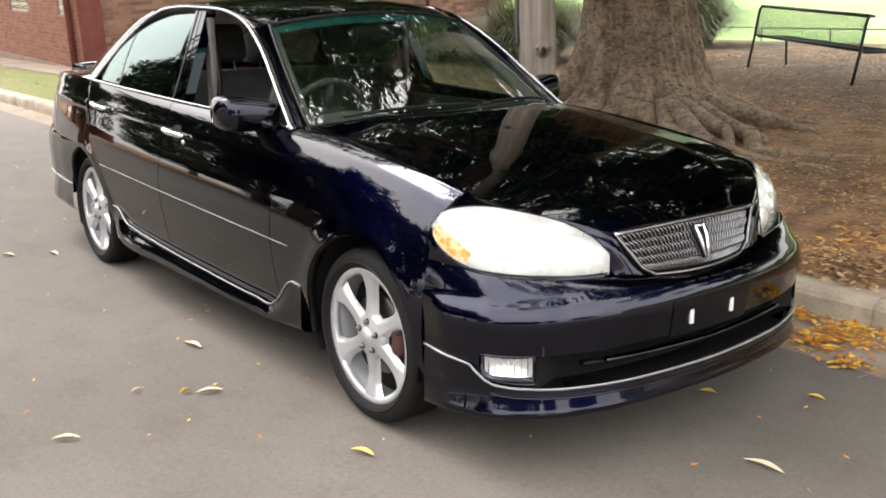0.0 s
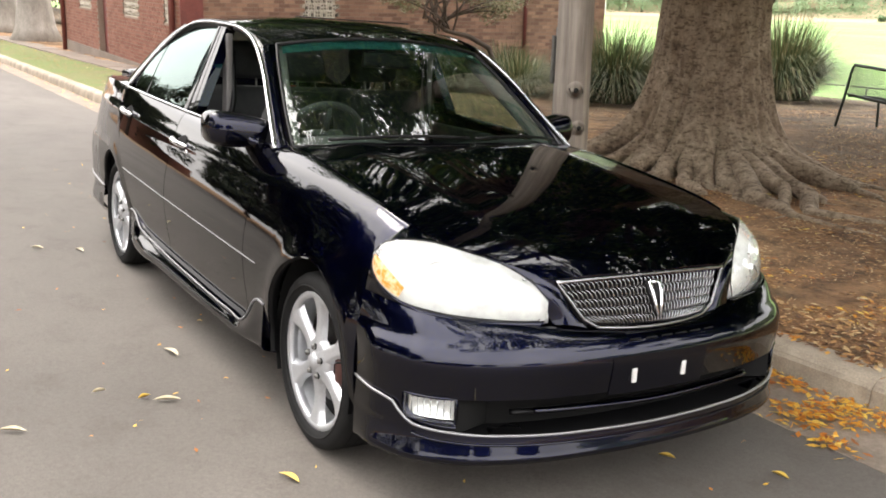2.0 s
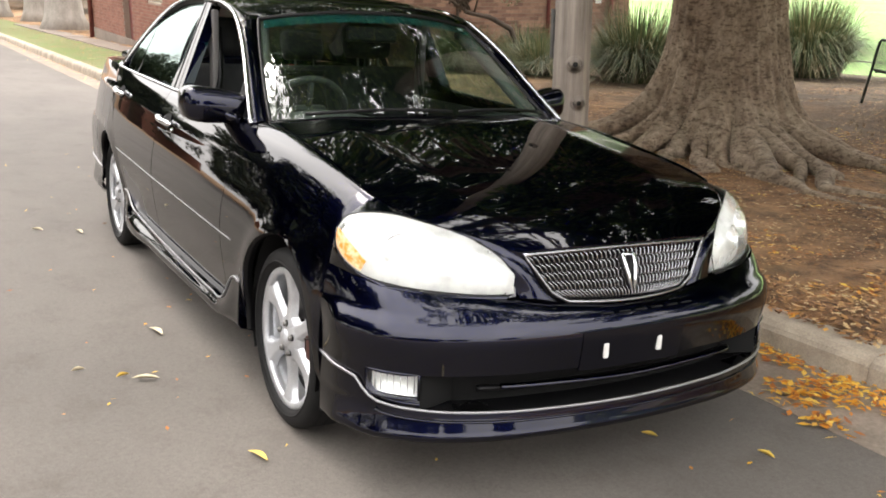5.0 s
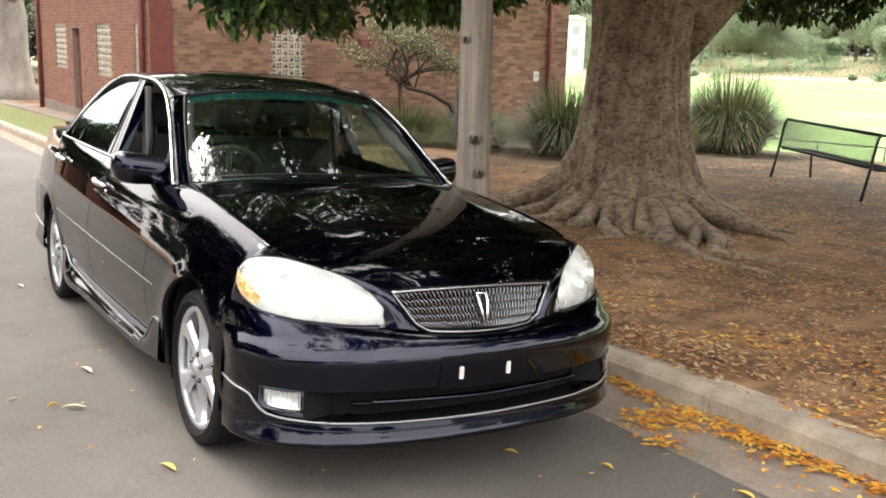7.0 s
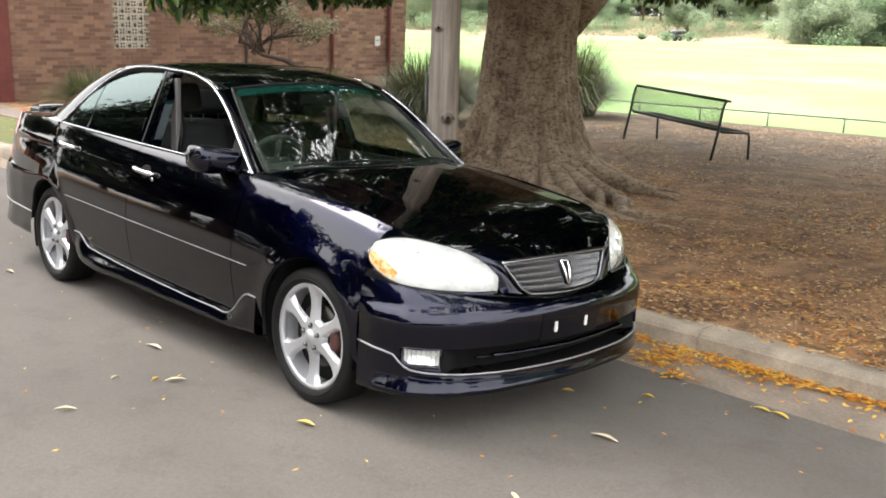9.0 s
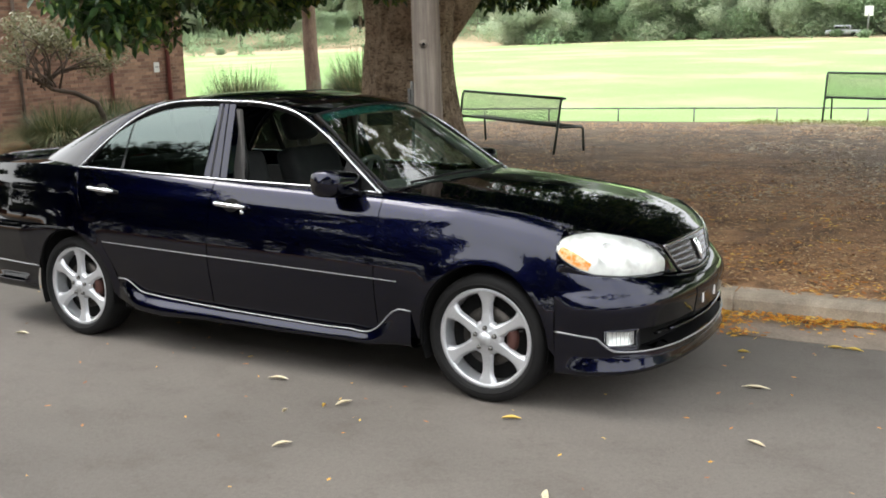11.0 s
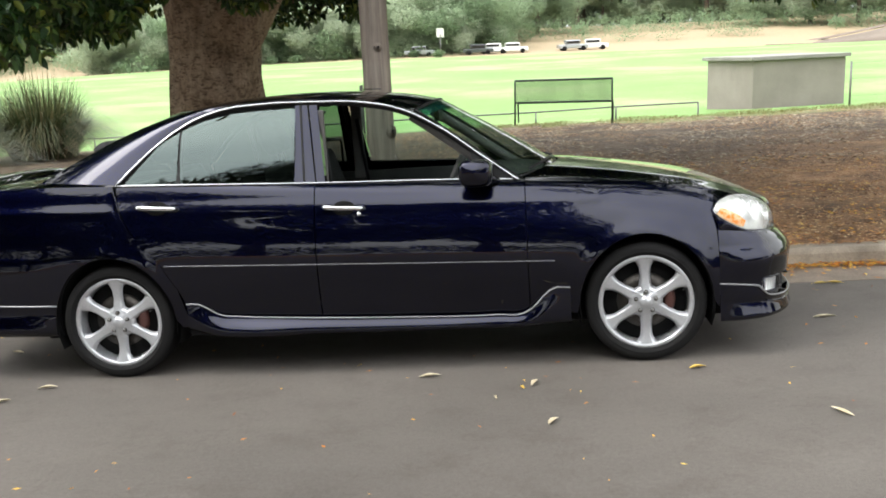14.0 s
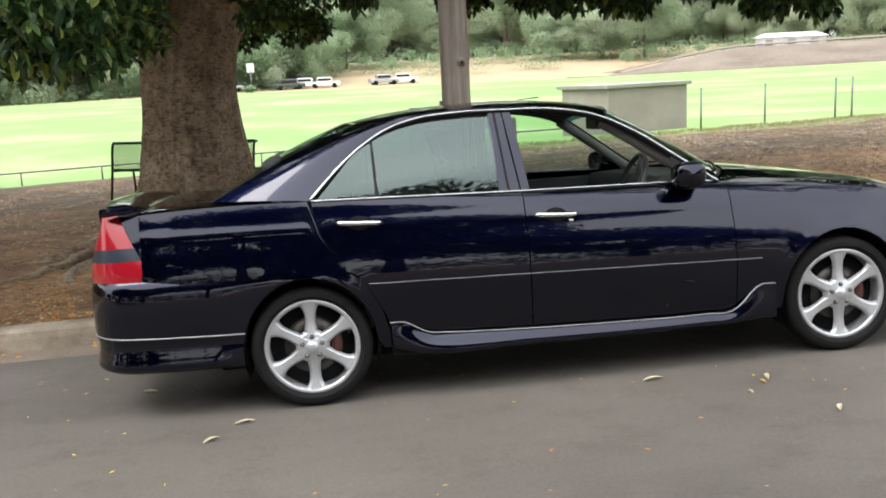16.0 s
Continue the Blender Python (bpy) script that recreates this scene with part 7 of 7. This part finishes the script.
def single_leaf(x, y, turn, length, mat, label):
    def f(u, v):
        w = min(length * 0.12, 0.013) * math.sin(math.pi * min(max(u, 0.001), 0.999)) ** 0.8
        b = 2 * v - 1
        return ((u - 0.5) * length, b * w + 0.06 * length * math.sin(3 * u), 0.006 + 0.012 * abs(b) * math.sin(math.pi * u) + 0.01 * (u - 0.5) ** 2)
    ob = part("fallen_leaf", mesh_of("fallen_leaf", *sheet(f, 8, 4)), mat)
    ob.matrix_basis = SLOPE @ pose(x, y, 0.002, 0, 0, turn)
    return tagged(ob, label, "leaf", "single leaves on the road")


for x, y, turn, ln, mat in ((0.22, -0.97, 20, 0.12, GOLD_LEAF), (-0.57, -1.14, 70, 0.13, PALE_LEAF), (-1.1, -0.98, 15, 0.15, PALE_LEAF), (-0.49, -1.69, 60, 0.12, PALE_LEAF), (0.95, -3.4, 40, 0.2, PALE_LEAF), (0.7, -1.66, 115, 0.18, PALE_LEAF), (1.08, -0.05, 5, 0.18, PALE_LEAF), (-3.13, -0.97, 15, 0.13, PALE_LEAF), (-3.26, -1.19, 40, 0.12, PALE_LEAF), (1.24, -0.78, 150, 0.12, PALE_LEAF), (-3.72, -0.2, 160, 0.12, PALE_LEAF), (1.31, 0.86, 0, 0.12, GOLD_LEAF), (1.4, 0.86, -15, 0.14, GOLD_LEAF), (0.88, 0.56, 5, 0.09, GOLD_LEAF), (-0.63, -1.21, 110, 0.07, GOLD_LEAF), (-0.75, -1.35, 100, 0.07, PALE_LEAF), (0.6, 0.3, 30, 0.08, GOLD_LEAF), (1.75, -0.3, 70, 0.1, PALE_LEAF)):
    single_leaf(x, y, turn, ln * 0.8, mat, "dry pale gum leaf lying on the asphalt" if mat == PALE_LEAF else "curled yellow leaf lying on the asphalt")

# ---- far side of the field ----
fr_ = np.random.default_rng(31)


def far_tree(kind_seed, h, r, bark=WOODY, low=0.32):
    g = np.random.default_rng(kind_seed)
    t = thing("field_tree", "distant grey-green tree beyond the field, haze in its leaf colour", "tree", Matrix.Identity(4), "trees round the field")
    part("trunk", tube_mesh("trunk", [(0, 0, -0.3), (0.1, 0, h * 0.25), (0, 0.1, h * 0.6)], [0.35, 0.28, 0.12], 7), bark, t)
    cs = [(g.normal() * r * 0.5, g.normal() * r * 0.5, h * (low + (0.92 - low) * g.uniform())) for k in range(34)]
    v, f = leaf_cloud(clumps(cs, [r * 0.4] * 34, 1000, g, 0.75), 0.26, g, 0.2, True, 0.7)
    part("crown", cloud_mesh("crown", v, f, FAR_HAZE_LEAF), None, t)
    return t


kinds = [far_tree(40 + k, h, r) for k, (h, r) in enumerate(((9, 5), (12, 6), (7, 5), (14, 6)))]
spots = []
for k in range(170):
    a = radians(-62 + 124 * ((k * 1.618) % 1.0 + 0.004 * fr_.uniform()))
    d = (160 if k < 110 else 205) + 40 * fr_.uniform() ** 0.7
    spots.append((d * math.sin(a), d * math.cos(a)))
for k, (x, y) in enumerate(spots):
    p = site(x, y)
    m = pose(p.x, p.y, p.z, 0, 0, 50 * k)
    src = kinds[k % 4]
    if k < 4:
        src.matrix_basis = m
    else:
        c = copy_thing(src, m)
        c.scale = Vector((1, 1, 1)) * fr_.uniform(0.7, 1.25) * (1.0 if k < 110 else 2.3)
# a thicker belt of low-branched trees along part of the boundary
bushy = [far_tree(50 + k, h, r, WOODY, 0.08) for k, (h, r) in enumerate(((7, 5), (9.5, 5.5), (6, 5)))]
for k in range(38):
    a = radians(-25 + 22 * k / 38 + 0.5 * fr_.normal())
    d = 136 + 14 * (k % 3) + 4 * fr_.uniform()
    p = site(d * math.sin(a), d * math.cos(a))
    m = pose(p.x, p.y, p.z, 0, 0, 77 * k)
    if k < 3:
        bushy[k].matrix_basis = m
    else:
        copy_thing(bushy[k % 3], m).scale = Vector((1, 1, 1)) * fr_.uniform(0.75, 1.3)
# low hedge of shrubs along the far boundary
hs = []
for k in range(260):
    a = radians(-62 + 124 * k / 260)
    d = (133 + 3 * fr_.normal()) if (k % 3 == 0 and noise.noise((k * 0.09, 0, 0)) > 0.12 and a < -0.1) or (-25 < math.degrees(a) < -5 and k % 3 != 1) else 158 + 5 * fr_.normal()
    p = site(d * math.sin(a), d * math.cos(a))
    hs.append((p.x, p.y, p.z + (0.5 if d < 145 else 1.6)))
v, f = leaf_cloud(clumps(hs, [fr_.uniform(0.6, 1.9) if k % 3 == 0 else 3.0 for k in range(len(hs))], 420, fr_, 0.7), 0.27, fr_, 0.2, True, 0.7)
tagged(new("far_shrubs", cloud_mesh("far_shrubs", v, f, FAR_HAZE_LEAF)), "low shrubs lining the far boundary of the field", "shrubs", kind="stuff")


tl = []
for k in range(150):
    a = radians(-64 + 128 * k / 150)
    d = 245 + 10 * fr_.normal()
    p = site(d * math.sin(a), d * math.cos(a))
    tl.append((p.x, p.y, p.z + 4.0 + 2.0 * fr_.normal()))
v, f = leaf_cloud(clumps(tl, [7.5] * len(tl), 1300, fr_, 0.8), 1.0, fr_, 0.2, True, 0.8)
tagged(new("distant_treeline", cloud_mesh("distant_treeline", v, f, FAR_HAZE_LEAF)), "line of woods beyond the field, haze in its leaf colour", "woods", kind="stuff")


def far_car(x, y, turn, mat, label):
    p = site(x, y)
    c = thing("parked_car", label, "car", pose(p.x, p.y, p.z, 0, 0, turn), "cars beyond the field")
    bm = bmesh.new()
    box(bm, -2.1, 2.1, -0.85, 0.85, 0.3, 0.85, bevel=0.12)
    part("body", bm, mat, c)
    bm = bmesh.new()
    box(bm, -1.1, 1.0, -0.75, 0.75, 0.85, 1.45, bevel=0.2)
    part("cabin", bm, mat, c)
    part("side_window", box_mesh("side_window", -1.0, 0.85, -0.77, 0.77, 0.98, 1.3, bevel=0.05), DARK, c)
    for x_ in (-1.3, 1.3):
        for y_ in (-0.8, 0.8):
            part("wheel", tube_mesh("wheel", [(x_, y_ - 0.1, 0.32), (x_, y_ + 0.1, 0.32)], 0.32, 14), RUBBER, c)


WHITE_CAR = material("white_car_body", (0.7, 0.7, 0.7), 0.3, 0, 1)
SILVER_CAR = material("silver_car_body", (0.35, 0.36, 0.38), 0.3, 0.5, 1)
DARK_CAR = material("dark_car_body", (0.03, 0.035, 0.04), 0.3, 0, 1)
for x, y, turn, k in ((-16.7, 130.5, 0, 1), (-8.6, 130.0, 8, 2), (-6.4, 131.0, -5, 0), (-3.8, 131.0, 3, 0), (4.4, 132.0, 12, 1), (7.2, 132.5, 4, 0), (-72, 112, 80, 2)):
    far_car(x, y, turn, (WHITE_CAR, SILVER_CAR, DARK_CAR)[k], ("white", "silver", "dark")[k] + " car parked far beyond the field")
p = site(-13.5, 127.5)
sg = thing("field_sign", "small white sign on a post beyond the field", "sign", pose(p.x, p.y, p.z))
part("post", tube_mesh("post", [(0, 0, 0), (0, 0, 3.0)], 0.08, 6), STEEL, sg)
part("panel", box_mesh("panel", -0.5, 0.5, -0.05, 0.05, 2.6, 3.8, bevel=0.02), WHITE, sg)

# brown bank with a pale path on top, beyond the field
bank_v, bank_f, path_v, path_f = [], [], [], []
for k in range(41):
    a = radians(13 + 44 * k / 40)
    h = 3.2 * smooth(k / 40, 0.0, 0.25)
    foot = Vector((126 * math.sin(a), 126 * math.cos(a), 0))
    gz = ground_z(foot.x, foot.y)
    for d, z in ((0.995, gz - 0.4), (1.0, gz + 0.1), (1.03, gz + 0.4 * h), (1.06, gz + 0.8 * h), (1.085, gz + h), (1.2, gz + h + 0.3)):
        bank_v.append(SLOPE @ Vector((foot.x * d, foot.y * d, z + 0.05 * fr_.normal())))
    for d, z in ((1.09, gz + h + 0.25), (1.095, gz + h + 0.5), (1.10, gz + h + 0.5), (1.105, gz + h + 0.25)):
        path_v.append(SLOPE @ Vector((foot.x * d, foot.y * d, z)))
for k in range(40):
    bank_f += [(6 * k + j, 6 * k + 6 + j, 6 * k + 7 + j, 6 * k + 1 + j) for j in range(5)]
    path_f += [(4 * k + j, 4 * k + 4 + j, 4 * k + 5 + j, 4 * k + 1 + j) for j in range(3)]
bank = part("far_bank", mesh_of("far_bank", bank_v, bank_f), BANK_EARTH)
tagged(bank, "bare brown earth bank rising beyond the field", "bank", kind="structure")
rail_wall = part("far_kerb_wall", mesh_of("far_kerb_wall", path_v, path_f, False), PATHWAY)
tagged(rail_wall, "low pale wall along the top of the bank", "wall", kind="structure")


def far_building(x, y, turn, w, d, h, label, name, storeys=1, lift=0.0):
    """A distant plain building: walls, shallow roof, a row of windows on each storey."""
    p = site(x, y)
    b = thing(name, label, "building", pose(p.x, p.y, p.z + lift, 0, 0, turn))
    part("wall", box_mesh("wall", -w / 2, w / 2, -d / 2, d / 2, -3.0, h, bevel=0.03), PALE_WALL, b)
    rv = [(-w / 2 - 0.4, -d / 2 - 0.4, h), (w / 2 + 0.4, -d / 2 - 0.4, h), (w / 2 + 0.4, d / 2 + 0.4, h), (-w / 2 - 0.4, d / 2 + 0.4, h), (-w / 2 + 1, 0, h + 0.12 * d), (w / 2 - 1, 0, h + 0.12 * d)]
    part("roof", mesh_of("roof", rv, [(0, 1, 5, 4), (1, 2, 5), (2, 3, 4, 5), (3, 0, 4), (3, 2, 1, 0)], False), PALE_WALL if storeys == 1 else ROOF_SHEET, b)
    n = max(int(w / 2.4), 2)
    for s_ in range(storeys):
        for k in range(n):
            u = -w / 2 + w * (k + 0.5) / n
            z0 = h * s_ / storeys + 0.9
            part("window", box_mesh("window", u - 0.5, u + 0.5, -d / 2 - 0.05, d / 2 + 0.05, z0, z0 + 1.2, bevel=0.02), GREY_PANEL, b)


far_building(62, 128, -20, 9, 5, 2.4, "low white clubhouse beyond the bank", "clubhouse", 1, 1.3)
far_building(-106.8, 87.0, 50, 5, 5, 6.0, "two-storey white house far beyond the building", "white_house", 2, 1.4)

# out of view across the street: wall, hedge and trees set for reflections
across = wall_frame(-46, -17, -90, -17)
wall_south = part("wall_south", mesh_of("wall_south", *quad_box(0, across[3], -0.5, 2.3, -0.22, 0.0, across), False), BRICKS_RED)
tagged(wall_south, "long red brick wall across the street", "wall", kind="structure")


def street_tree(x, y, h, r, seed, n=95):
    """A broad dark tree: forked trunk, crown of many clumps with gaps between."""
    g = np.random.default_rng(seed)
    p = site(x, y)
    t = thing("street_tree", "broad dark-leaved street tree", "tree", pose(p.x, p.y, p.z), "trees along the street")
    part("trunk", tube_mesh("trunk", [(0, 0, -0.3), (0.1, 0, h * 0.2), (0, 0.1, h * 0.6)], [0.5, 0.36, 0.15], 9), WOODY, t)
    cs = []
    for k in range(n):
        a, q = g.uniform(0, 2 * np.pi), math.sqrt(g.uniform())
        cs.append((r * q * math.cos(a), r * q * math.sin(a), h * (0.3 + 0.64 * g.uniform() * (1 - 0.35 * q * q))))
    for k in range(6):
        c = cs[k * 7]
        part("branch", tube_mesh("branch", [(0, 0, h * 0.22), (c[0] * 0.5, c[1] * 0.5, h * 0.4), c], [0.2, 0.12, 0.03], 6), WOODY, t)
    v, f = leaf_cloud(clumps(cs, g.uniform(0.8, 2.0, n), 300, g, 0.75), 0.34, g, 0.2, True, 0.65)
    part("crown", cloud_mesh("crown", v, f, STREET_LEAF), None, t)
    return t


# mostly out of view, sized to darken what paint and glass mirror
for k, (x, y, h, r) in enumerate(((-1.5, -22, 15.0, 5), (-9, -23, 16, 5.5), (-18, -23, 13, 6), (-17, -12, 11, 4.5), (-26, -16, 12, 6), (7, -26, 13, 6), (23, -28, 7, 6), (34, -26, 9, 6), (46, -22, 9, 6), (54, -12, 9, 5), (60, 8, 9, 5), (-29, -34, 16, 8), (-43, -38, 16, 8), (-62, -30, 9, 6), (-54, -14, 9, 5), (-70, -15, 11, 6), (-95, -14, 12, 7), (-85, 9, 9, 6), (-100, 4, 11, 7), (-112, 14, 11, 7), (-75, 14, 8, 5))):
    street_tree(x, y, h, r, 60 + k)
# unseen hedge, added as a dark band for the doors to mirror
hs = []
for k in range(190):
    p = site(-34 + 76 * k / 190, -20 + fr_.normal() * 0.4)
    hs.append((p.x, p.y, p.z + 0.9 + 0.5 * fr_.uniform()))
v, f = leaf_cloud(clumps(hs, [1.1] * len(hs), 110, fr_, 1.2), 0.3, fr_, 0.2, True, 0.6)
tagged(new("hedge", cloud_mesh("hedge", v, f, STREET_LEAF)), "dark hedge added out of view across the street for reflections", "hedge", kind="stuff")

# single bricks of the end wall
fa, fd_, fn_, _ = fr_b
brick_me = mesh_of("brick", *quad_box(0, 0.23, 0, 0.074, 0, 0.008, (Vector((0, 0, 0)), fd_, fn_, 1)), False)
brick_me.materials.append(BRICK)
for u, v in brown_singles[:300]:
    b = part("brick", brick_me, None, brown)
    b.matrix_basis = Matrix.Translation(fa + fd_ * u + Vector((0, 0, v)))
